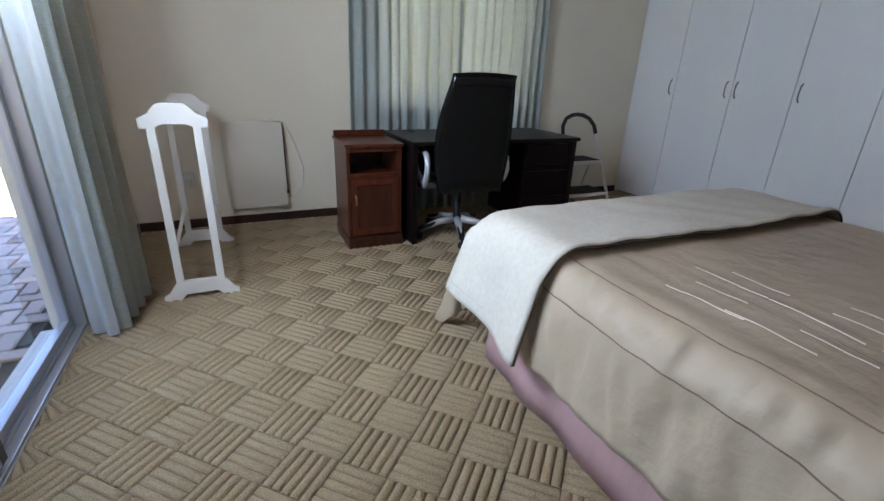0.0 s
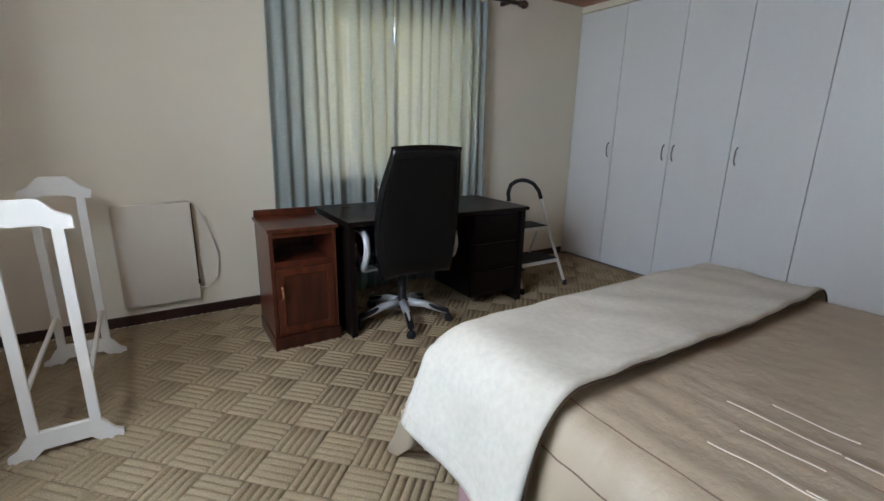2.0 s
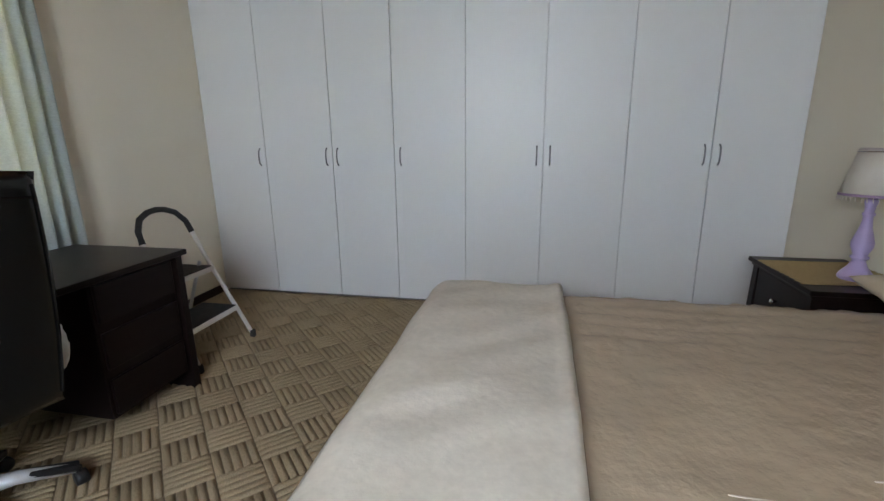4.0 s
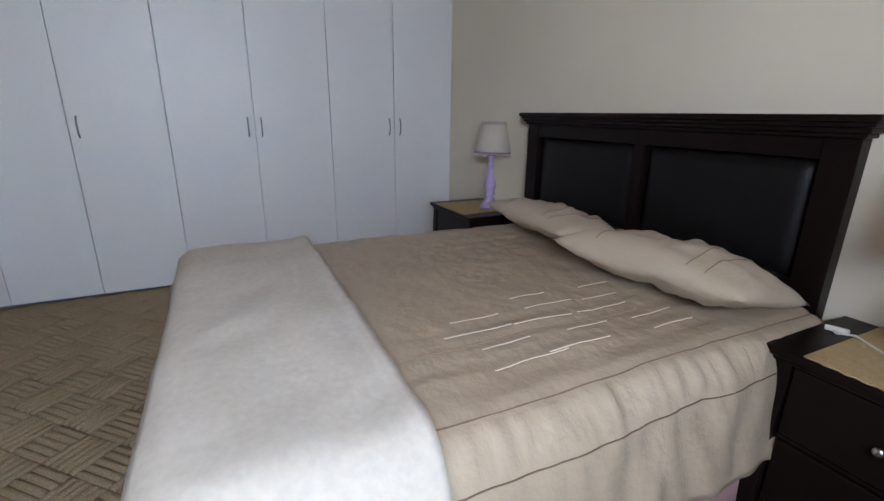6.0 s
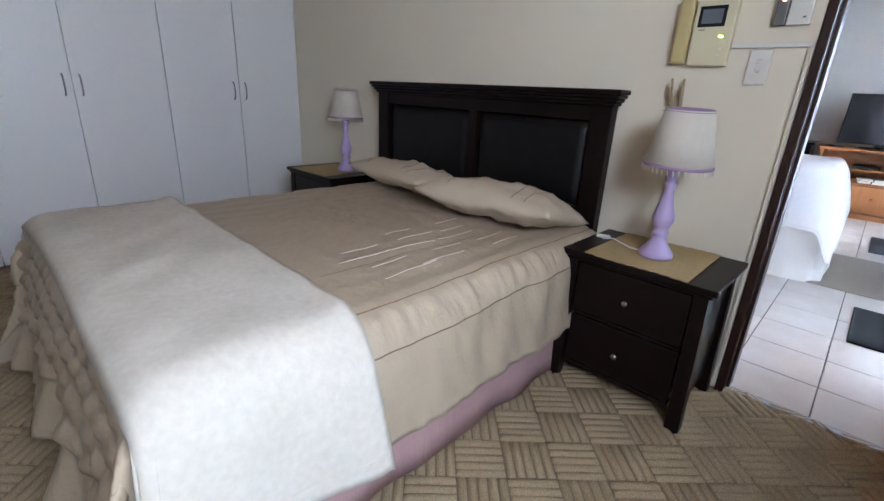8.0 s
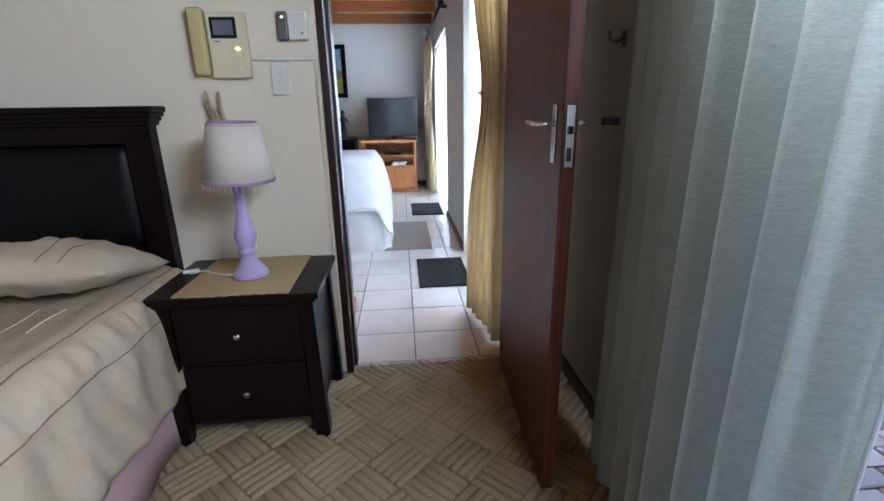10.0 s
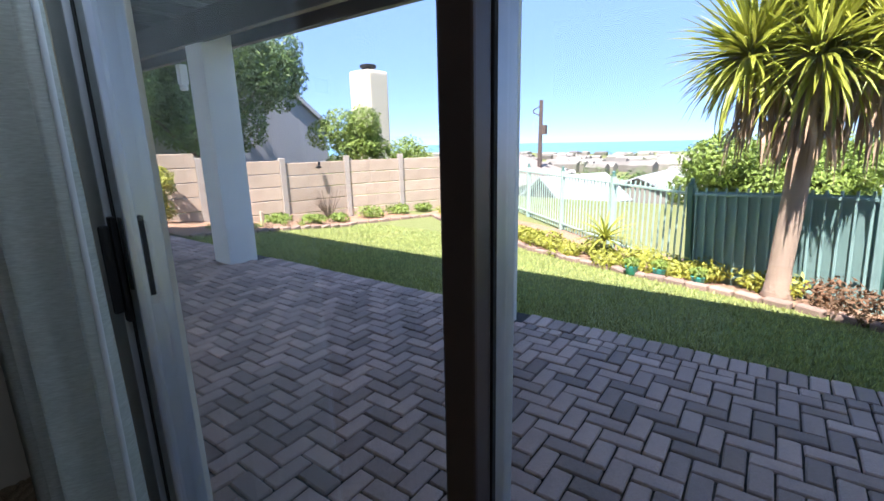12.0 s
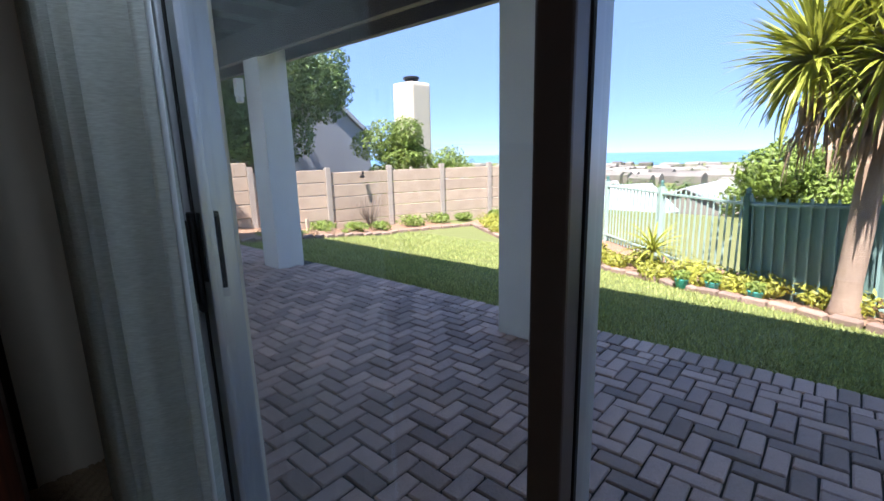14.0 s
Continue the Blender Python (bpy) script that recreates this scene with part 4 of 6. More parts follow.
cf = part("comforter", sheet(120, 190, comforter), M_COMFORTER, bed, "beige satin quilted comforter hanging to the floor at the foot", smooth=True)
solid(cf, 0.012, -1.0)


def quilt_run(a, ya, yb, n, lift=0.002):
    """Points on the comforter at a from the side's bend, between two places along the bed."""
    wid, lenb = CX1 - CX0, BY1 - 1.99 - 0.05
    out = []
    for q in range(n + 1):
        y = ya + (yb - ya) * q / n
        p = Vector(comforter((a + 0.45) / (wid + 0.90), (y - 1.99) / (lenb + 0.56)))
        out.append(p + Vector((-lift if a < 0 else (lift if a > wid else 0), 0, lift if -0.1 < a < wid + 0.1 else 0)))
    return out


for a in (-0.03, -0.17, CX1 - CX0 + 0.03, CX1 - CX0 + 0.17):
    part("piping", tube(quilt_run(a, 2.0, 3.80, 60, 0.001), 0.0022, 5), M_SEAM, cf)
for a, ya, yb in ((0.06, 2.30, 3.34), (0.15, 2.42, 3.34), (0.24, 2.5, 3.30), (0.33, 2.7, 3.2)):
    part("quilt_line", tube(quilt_run(a + 0.002, ya, yb, 30, 0.0005), 0.0014, 5), M_SEAM, cf)
# short pale tubes paint the satin highlights along the stitching
rs = random.Random(4)
for k in range(14):
    a = 0.105 + 0.09 * (k % 5) + rs.uniform(-0.01, 0.01)
    ya = 2.46 + 0.25 * (k // 5) + rs.uniform(-0.06, 0.06)
    part("stitch_highlight", tube(quilt_run(a, ya, ya + rs.uniform(0.12, 0.24), 6, 0.0005), 0.002, 5), M_SATIN, cf)


def throw(u, v):
    # fleece blanket across the foot, hanging down both sides
    wid = CX1 - CX0
    hl, hr = 0.45, 0.43
    a = -hl + u * (wid + hl + hr)
    ox, dz = drape_height(max(-a, a - wid, 0), 0.125)
    side = -1 if a < 0 else 1
    x = CX0 + min(max(a, 0), wid) + side * (ox + 0.010)
    skew = 0.06 * (1 - u) - 0.03 * u
    y = 3.385 + (0.51 + 0.02 * u) * v + 0.010 * math.sin(6 * u + 1)
    z = BZ + 0.026 - dz
    if dz > 0.06:
        x += side * (0.075 * (dz - 0.06) / 0.35 + 0.016 * math.sin(13 * y + 1.2) * (dz / 0.35) + 0.012 * noise.noise((y * 6, dz * 4, 2.0)))
        y += (0.03 * (dz - 0.06) / 0.35) * (1 if v > 0.5 else -0.4) + 0.02 * dz
        if side < 0:
            z += 0.05 * (v - 0.5) * dz / 0.4
    over = y - (BY1 - 0.03)
    if over > 0:
        z -= over * over * 9 * max(1 - dz / 0.12, 0)
    z += 0.008 * noise.noise((x * 4, y * 4, 9.0)) + 0.010 * noise.noise((x * 7 + 3 * y, y * 5, 2.0)) + 0.007 * math.exp(-((v - 0.03) / 0.03) ** 2)
    return (x, y, z)


th = tagged(part("throw_blanket", sheet(120, 30, throw), M_THROW, None, "", True), "cream fleece throw laid across the foot of the bed", "blanket")
solid(th, 0.014, 1.0)
# the head-side tube is coloured dark as the edge's shadow; the foot hem is cloth
for vv, m_ in ((0.0, M_THROW_EDGE), (1.0, M_THROW)):
    part("hem", tube([Vector(throw(k / 90, vv)) + Vector((0, 0.002 if vv else -0.002, 0.006)) for k in range(91)], 0.004, 6), m_, th, "dark line painted as the shadow under the throw's edge" if vv == 0 else "")

for pts in ([throw(k / 90, 0.945) for k in range(91)], [throw(0.022, 0.03 + 0.92 * k / 24) for k in range(25)]):
    part("stitching", tube([Vector(q) + Vector((0, 0, 0.0145)) if abs(q[2] - BZ) < 0.05 else Vector(q) + Vector((-0.0145 if q[0] < 2 else 0.0145, 0, 0)) for q in pts], 0.0016, 5), M_THROW, th)


def pillow(name, m, w, d, t, seed):
    rn = random.Random(seed)
    o = rn.uniform(0, 50)

    def f(u, v, s):
        x, y = (u - 0.5) * 2, (v - 0.5) * 2
        e = max((1 - abs(x) ** 2.6) * (1 - abs(y) ** 2.6), 0) ** 0.5
        pull = 1 - 0.07 * (1 - abs(x) ** 2) * abs(y) ** 3
        pull2 = 1 - 0.06 * (1 - abs(y) ** 2) * abs(x) ** 3
        wr = 0.024 * noise.noise((x * 2.2 + o, y * 2.2, s)) + 0.014 * noise.noise((x * 7 + o, y * 3, s)) + 0.007 * math.sin(9 * y + 3 * x) * e
        return (x * w * pull2, y * d * pull, s * t * e + wr * e)
    b = sheet(36, 28, lambda u, v: f(u, v, 1))
    sheet(36, 28, lambda u, v: f(1 - u, v, -0.55), b)
    bmesh.ops.remove_doubles(b, verts=b.verts, dist=0.0006)
    ob = solo("pillow", b, M_SHAM, "beige cotton pillow with brown pintuck lines against the headboard", "pillow", "pillows on the bed", smooth=True, m=m)
    for k in (-0.62, -0.45, 0.5):
        part("seam", tube([Vector(f((k + 1) / 2, q / 20, 1)) + Vector((0, 0, 0.001)) for q in range(1, 20)], 0.0014, 5), M_SEAM, ob)
    return ob


pillow("pillow", pose(2.13, 2.245, 0.700, 14, 0, 6), 0.37, 0.25, 0.115, 1)
pillow("pillow", pose(2.87, 2.165, 0.695, 15, 0, -6), 0.36, 0.245, 0.105, 2)

# ---- headboard ----
hb = thing("headboard", I4, "dark espresso headboard with two padded black leather panels", "headboard")
HX0, HX1 = 1.778, 3.462
part("post", box(HX0, HX0 + 0.10, 1.885, 1.945, 0.0, 1.19, 0.004), M_BLACKWOOD, hb)
part("post", box(HX1 - 0.10, HX1, 1.885, 1.945, 0.0, 1.19, 0.004), M_BLACKWOOD, hb)
part("top_rail", box(HX0 + 0.10, HX1 - 0.10, 1.89, 1.938, 1.12, 1.19, 0.003), M_BLACKWOOD, hb)
part("bottom_rail", box(HX0 + 0.10, HX1 - 0.10, 1.89, 1.938, 0.50, 0.70, 0.003), M_BLACKWOOD, hb)
part("centre_stile", box(2.575, 2.635, 1.89, 1.938, 0.70, 1.12, 0.003), M_BLACKWOOD, hb)
part("back_board", box(HX0 + 0.10, HX1 - 0.10, 1.878, 1.8895, 0.5, 1.19), M_BLACKWOOD, hb)
bm = box(HX0 - 0.012, HX1 + 0.012, 1.88, 1.958, 1.19, 1.205, 0.004)
box(HX0 - 0.024, HX1 + 0.024, 1.88, 1.970, 1.205, 1.222, 0.005, bm=bm)
box(HX0 - 0.036, HX1 + 0.036, 1.88, 1.982, 1.222, 1.238, 0.006, bm=bm)
box(HX0 - 0.046, HX1 + 0.046, 1.88, 1.992, 1.238, 1.26, 0.006, bm=bm)
part("crown_moulding", bm, M_BLACKWOOD, hb)
for xa, xb in ((HX0 + 0.10, 2.575), (2.635, HX1 - 0.10)):
    def pad(u, v, xa=xa, xb=xb):
        x, z = (u - 0.5) * 2, (v - 0.5) * 2
        e = max((1 - abs(x) ** 7) * (1 - abs(z) ** 7), 0) ** 0.4
        return ((xa + xb) / 2 + x * (xb - xa) / 2 * 0.995, 1.8905 + 0.045 * e + 0.012 * (1 - x * x) * (1 - z * z), 0.91 + z * 0.209)
    part("padded_panel", sheet(24, 18, pad), M_PAD, hb, "padded black leather panel", smooth=True)


# ---- nightstands and lamps ----
def nightstand(xc):
    n = thing("nightstand", T((xc, 2.10, 0)), "dark espresso two-drawer nightstand beside the bed", "nightstand", "pair of nightstands")
    part("top", box(-0.30, 0.30, -0.222, 0.232, 0.592, 0.616, 0.006, 3), M_BLACKWOOD, n)
    part("cornice", box(-0.285, 0.285, -0.215, 0.218, 0.575, 0.592, 0.005), M_BLACKWOOD, n)
    for sx in (-1, 1):
        part("side_panel", box(sx * 0.253 - 0.008, sx * 0.253 + 0.008, -0.19, 0.18, 0.085, 0.575, 0.001), M_BLACKWOOD, n)
        for sy in (-0.185, 0.187):
            b = bmesh.new()
            r = bmesh.ops.create_cube(b, size=1, matrix=Matrix.LocRotScale((sx * 0.25, sy, 0.2875), None, (0.048, 0.048, 0.575)))
            for v in r["verts"]:
                if v.co.z < 0.1:
                    v.co.x += (0.012 if v.co.x * sx < 0.25 else 0.016) * sx
                    v.co.y += 0.010 if sy > 0 else 0
            part("leg", b, M_BLACKWOOD, n)
    part("back", box(-0.244, 0.244, -0.20, -0.19, 0.085, 0.575), M_BLACKWOOD, n)
    part("bottom_rail", box(-0.226, 0.226, -0.19, 0.20, 0.085, 0.102, 0.002), M_BLACKWOOD, n)
    part("middle_rail", box(-0.226, 0.226, 0.17, 0.2, 0.335, 0.347, 0.002), M_BLACKWOOD, n)
    for z0_, z1_ in ((0.107, 0.330), (0.352, 0.570)):
        d_ = part("drawer", box(-0.222, 0.222, -0.17, 0.206, z0_, z1_, 0.006, 3), M_BLACKWOOD, n)
        part("knob", lathe([(0.006, 0.0), (0.006, 0.012), (0.013, 0.017), (0.0145, 0.023), (0.011, 0.029), (0.004, 0.031)], 16, m=pose(0, 0.206, (z0_ + z1_) / 2, -90, 0, 0)), M_CHROME, d_, "round nickel knob", smooth=True)
    return n


nightstand(1.425)
nightstand(3.80)


def runner(xc, turn):
    def f(u, v):
        return ((u - 0.5) * 0.40, (v - 0.5) * 0.435 + 0.004 * math.sin(60 * u) * (1 if v in (0, 1) else 0), 0.004 + 0.001 * math.sin(9 * u + 5 * v))
    o = solo("runner", sheet(40, 12, f), M_JUTE, "woven jute mat lying on the nightstand", "mat", "nightstand mats", m=pose(xc, 2.108, 0.6165, 0, 0, turn))
    solid(o, 0.003)


runner(1.425, 0)
runner(3.80, 2)


def table_lamp(x, y, lean):
    n = thing("table_lamp", pose(x, y, 0.6235, 0, 0, 12), "lilac turned wooden lamp with cream shade and mauve trim", "lamp", "pair of bedside lamps")
    prof = [(0.063, 0.0), (0.066, 0.008), (0.062, 0.022), (0.050, 0.038), (0.036, 0.058), (0.026, 0.080), (0.024, 0.088), (0.034, 0.098), (0.034, 0.104), (0.026, 0.112), (0.030, 0.125), (0.040, 0.150), (0.041, 0.168), (0.034, 0.195), (0.023, 0.235), (0.018, 0.270), (0.0175, 0.285), (0.023, 0.292), (0.023, 0.300), (0.017, 0.306), (0.019, 0.33), (0.024, 0.35), (0.021, 0.362), (0.012, 0.366)]
    part("base", lathe(prof, 28), M_LILAC, n, smooth=True)
    sh = bmesh.new()
    seg = 40
    prev = None
    for r, z in ((0.122, 0.375), (0.082, 0.575)):
        ring = [sh.verts.new((r * math.cos(2 * math.pi * k / seg), r * math.sin(2 * math.pi * k / seg), z)) for k in range(seg)]
        if prev:
            for k in range(seg):
                sh.faces.new((prev[k], prev[(k + 1) % seg], ring[(k + 1) % seg], ring[k]))
        prev = ring
    s = solid(part("shade", sh, M_SHADE, n, "cream fabric lampshade", smooth=True), 0.002)
    s.matrix_basis = T((0, 0, 0)) @ pose(0, 0, 0, lean, lean * 0.5, 0)
    for r, z, h_ in ((0.1235, 0.372, 0.012), (0.083, 0.566, 0.011)):
        dr_ = 0.04 * h_ / 0.2
        b = lathe([(r, z), (r + 0.0015, z + 0.003), (r - dr_ + 0.0015, z + h_ - 0.003), (r - dr_, z + h_), (r - dr_ - 0.002, z + h_), (r - 0.002, z)], 40)
        part("trim", b, M_MAUVE, s, "mauve ribbon trim", smooth=True)
    bf = bmesh.new()
    for k in range(40):
        a = 2 * math.pi * k / 40
        tube([(0.122 * math.cos(a), 0.122 * math.sin(a), 0.373), (0.123 * math.cos(a + 0.03), 0.123 * math.sin(a + 0.03), 0.352)], 0.0022, 4, bf)
    part("fringe", bf, M_SHADE, s)
    part("fitting", tube([(0, 0, 0.36), (0, 0, 0.43)], 0.012, 8), M_WHITEPLASTIC, n)
    part("bulb", lathe([(0.012, 0.43), (0.028, 0.47), (0.03, 0.49), (0.02, 0.515), (0.003, 0.52)], 14), M_WHITEPLASTIC, n, smooth=True)
    part("ring", tube([(0.08 * math.cos(k * 0.35), 0.08 * math.sin(k * 0.35), 0.565) for k in range(19)], 0.0016, 5), M_CHROME, n)
    return n


lampb = table_lamp(1.41, 2.135, -3)
table_lamp(3.70, 2.06, 2)
cord = part("cord", tube([(1.475, 2.13, 0.628), (1.52, 2.12, 0.626), (1.58, 2.08, 0.624), (1.62, 2.06, 0.628), (1.66, 2.08, 0.622), (1.70, 2.04, 0.622)], 0.003, 6), M_WHITEPLASTIC, lampb, "white lamp cord", smooth=True)
cord.matrix_basis = lampb.matrix_basis.inverted()
part("cord_switch", box(-0.03, 0.03, -0.009, 0.009, 0, 0.015, 0.005, m=pose(1.67, 2.055, 0.618, 0, 0, 20)), M_WHITEPLASTIC, cord, "white inline switch")
rd = thing("reed_bundle", T((1.482, 1.905, 0.617)), "dry beige reeds in a slim vase behind the lamp", "reeds")
part("vase", lathe([(0.028, 0), (0.03, 0.01), (0.03, 0.10), (0.02, 0.14), (0.018, 0.20), (0.02, 0.21)], 16), M_IVORY, rd, smooth=True)
for k in range(7):
    a = k * 0.9
    part("reed", tube([(0.006 * math.cos(a), 0.006 * math.sin(a), 0.15), (0.03 + 0.012 * math.cos(a), 0.008 * math.sin(a), 0.5), (0.058 + 0.028 * math.cos(a), 0.012 * math.sin(a), 0.66 + 0.04 * math.sin(k * 2.1))], 0.005, 6), M_REED, rd)

# ---- things on the south wall ----
ic = thing("intercom", T((0, Y0, 0)), "yellowed ivory video door intercom with handset on the wall", "intercom")
part("body", box(1.378, 1.522, 0.001, 0.035, 1.36, 1.592, 0.006), M_IVORY, ic)
part("screen", box(1.412, 1.508, 0.0352, 0.037, 1.50, 1.574, 0.001), M_SCREEN, ic)
part("lcd", box(1.424, 1.496, 0.0372, 0.038, 1.512, 1.562), M_LCD, ic)
hs = part("handset", box(1.528, 1.582, 0.012, 0.052, 1.368, 1.606, 0.014, 3), M_HANDSET, ic, "yellowed telephone handset")
for za, zb in ((1.55, 1.60), (1.374, 1.42)):
    part("ear_piece", box(1.531, 1.579, 0.002, 0.0115, za, zb, 0.003), M_HANDSET, hs)
for k in range(3):
    part("button", box(1.405, 1.417, 0.0352, 0.039, 1.395 + k * 0.022, 1.401 + k * 0.022, 0.001), M_WHITEPLASTIC, ic)
part("indicator", box(1.410, 1.423, 0.0352, 0.0375, 1.463, 1.467), glow("green_indicator", (0.5, 0.9, 0.1), 1.0), ic)
part("badge", box(1.478, 1.50, 0.0352, 0.036, 1.488, 1.492), M_GAP, ic)
ap = thing("alarm_panel", T((0, Y0, 0)), "small white alarm panel with grey side and red light", "alarm panel")
part("body", box(1.152, 1.222, 0.001, 0.026, 1.495, 1.596, 0.005), M_WHITEPLASTIC, ap)
part("grey_side", box(1.224, 1.262, 0.001, 0.026, 1.495, 1.596, 0.005), mat("dark_grey_plastic", (0.14, 0.15, 0.14), 0.4), ap)
part("indicator", box(1.238, 1.246, 0.0262, 0.0275, 1.573, 1.578), glow("red_indicator", (0.9, 0.15, 0.1), 1.5), ap)
part("button", box(1.166, 1.176, 0.0262, 0.028, 1.516, 1.521), M_GAP, ap)
sw = thing("light_switch", T((0, Y0, 0)), "white two-gang wall light switch", "light switch")
part("cover", box(1.238, 1.31, 0.001, 0.011, 1.294, 1.418, 0.004), M_WHITEPLASTIC, sw)
for zz in (1.368, 1.338):
    part("rocker", box(1.267, 1.281, 0.0112, 0.016, zz, zz + 0.018, 0.002), M_WHITEPLASTIC, sw)
solo("cable_trunking", box(1.122, 1.376, Y0 + 0.001, Y0 + 0.015, 1.424, 1.44, 0.002), M_WHITEPLASTIC, "white plastic cable trunking on the wall", "trunking")
solo("cable_duct", box(1.122, 1.135, Y0 + 0.001, Y0 + 0.014, 0.08, 1.4235, 0.002), M_WALL, "painted cable duct beside the door frame", "trunking")

# ---- living room beyond the doorway ----
LX0, LX1, LY0, LY1, LZ = 0.28, 4.6, -4.05, 1.72, 2.52
structure("floor_living", box(0.0, LX1, LY0 - 0.2, 1.775, -0.14, -0.007), M_GROUT, "grey grout bed under the living room tiles", "floor")
bm = bmesh.new()
for a, b in ((1.66, 1.72), (-1.50, -0.05), (-4.25, -3.2)):
    box(0.0, LX0, a, b, -0.12, 2.7, bm=bm)
for a, b in ((-0.05, 1.66), (-3.2, -1.50)):
    box(0.0, LX0, a, b, 2.1, 2.7, bm=bm)
structure("wall_living_west", bm, M_LIV_WALL, "pale painted living room wall with two glazed openings", "wall")
structure("wall_living_south", box(LX0, LX1, LY0 - 0.2, LY0, -0.12, 2.7), M_LIV_WALL, "pale painted end wall of the living room", "wall")
structure("wall_living_east", box(LX1, LX1 + 0.2, LY0 - 0.2, LY1, -0.12, 2.7), M_LIV_WALL, "pale painted far side wall of the living room", "wall")
bm = box(LX0, LX1, LY0, LY1, LZ + 0.12, LZ + 0.2)
for k in range(58):
    box(LX0, LX1, LY0 + k * 0.1 + 0.002, min(LY0 + k * 0.1 + 0.098, LY1), LZ + 0.10, LZ + 0.12, bm=bm)
for k in range(7):
    yb = LY0 + 0.35 + k * 0.82
    box(LX0, LX1, yb, yb + 0.075, LZ - 0.03, LZ + 0.10, 0.004, bm=bm)
structure("ceiling_living", bm, M_PINE, "orange varnished pine ceiling with exposed beams", "ceiling")
baseboard("baseboard_living_west", LX0, LX0 + 0.015, -1.50, -0.05)
baseboard("baseboard_living_south", LX0, LX1, LY0, LY0 + 0.015)
for nm, a, b in (("window_2", -0.05, 1.66), ("window_3", -3.2, -1.50)):
    w = thing(nm, I4, "white framed glass sliding door behind net curtains", "glass door", kind="structure")
    bm = box(0.10, 0.15, a, a + 0.05, 0.05, 2.05, 0.003)
    box(0.10, 0.15, b - 0.05, b, 0.05, 2.05, 0.003, bm=bm)
    box(0.10, 0.15, (a + b) / 2 - 0.03, (a + b) / 2 + 0.03, 0.05, 2.05, 0.003, bm=bm)
    box(0.10, 0.15, a, b, 0.0, 0.05, 0.003, bm=bm)
    box(0.10, 0.15, a, b, 2.05, 2.1, 0.003, bm=bm)
    part("window_frame", bm, M_WHITEPAINT, w)
    for c, d in ((a + 0.05, (a + b) / 2 - 0.03), ((a + b) / 2 + 0.03, b - 0.05)):
        g = part("pane", box(0.123, 0.128, c, d, 0.05, 2.05), M_GLASS, w)
        g.visible_shadow = False
for sd, (a, b) in enumerate(((-0.04, 1.665), (-3.18, -1.51))):
    curtain("net_curtain", (0.235, a), (0.235, b), 0.03, 2.15, 14, 0.018, "white net curtain drawn across the glass door", M_LACE, 30 + sd, 0.98, group="net curtains")


def tieback(y0, y1, seed, sign):
    """A cream drape caught by a cord at half height."""
    def pull(u, v):
        z = 0.03 + 2.15 * v
        k = math.exp(-((z - 1.30) / 0.42) ** 2)
        return Vector((0.0, sign * k * 0.47 * (u if sign < 0 else 1 - u), 0))
    o = curtain("drape", (0.41, y0), (0.33, y1), 0.03, 2.18, 6, 0.04, "cream drape held back by a cord beside the glass door", M_DRAPE, seed, 0.95, group="cream drapes", extra=pull)
    yt = y1 - 0.06 if sign > 0 else y0 + 0.06
    part("tie_cord", tube([(LX0 + 0.01, yt + 0.05 * sign, 1.38), (0.33, yt - 0.07 * sign, 1.31), (0.41, yt - 0.08 * sign, 1.29), (0.44, yt - 0.02 * sign, 1.30), (LX0 + 0.01, yt + 0.06 * sign, 1.38)], 0.009, 8), M_DRAPE, o, "twisted cream tie cord", True)
    return o


tieback(1.17, 1.71, 41, 1)
tieback(-3.45, -2.98, 42, -1)
lr = thing("curtain_rod", I4, "dark wooden curtain rod with round finial in the living room", "curtain rod")
part("pole", tube([(0.36, -3.6, 2.26), (0.36, -1.2, 2.26)], 0.016, 10), M_FRAMEWOOD, lr, smooth=True)
part("finial", lathe([(0.016, 0), (0.03, 0.02), (0.034, 0.04), (0.02, 0.07), (0.004, 0.08)], 14, m=pose(0.36, -1.2, 2.26, -90, 0, 0)), M_FRAMEWOOD, lr, smooth=True)
part("bracket", box(LX0, 0.36, -1.35, -1.32, 2.245, 2.275, 0.003), M_FRAMEWOOD, lr)

# wardrobe-like pine cupboard beside the doorway
pc = thing("pine_cupboard", T((1.62, 1.40, 0)), "tall orange pine cupboard with cornice beside the doorway", "cupboard")
part("carcass", box(-0.46, 0.46, -0.27, 0.29, 0.09, 1.84, 0.004), M_ORANGEPINE, pc)
part("plinth", box(-0.48, 0.48, -0.29, 0.30, 0.0, 0.09, 0.006), M_ORANGEPINE, pc)
part("cornice", box(-0.49, 0.49, -0.30, 0.30, 1.84, 1.87, 0.006, bm=box(-0.51, 0.51, -0.32, 0.31, 1.87, 1.90, 0.008)), M_ORANGEPINE, pc)
for s in (-1, 1):
    part("cupboard_door", box(s * 0.225 - 0.215, s * 0.225 + 0.215, -0.292, -0.272, 0.12, 1.80, 0.004), M_ORANGEPINE, pc)

# television corner
tvs = thing("tv_stand", pose(1.0, -3.55, 0, 0, 0, 0), "orange pine television stand with open shelves", "tv stand")
part("top", box(-0.44, 0.44, -0.25, 0.26, 0.775, 0.81, 0.006), M_ORANGEPINE, tvs)
for s in (-1, 1):
    part("side", box(s * 0.40 - 0.02, s * 0.40 + 0.02, -0.23, 0.24, 0.06, 0.775, 0.003), M_ORANGEPINE, tvs)
part("back", box(-0.38, 0.38, -0.23, -0.215, 0.06, 0.775), M_ORANGEPINE, tvs)
part("shelf", box(-0.38, 0.38, -0.21, 0.22, 0.56, 0.58, 0.002), M_ORANGEPINE, tvs)
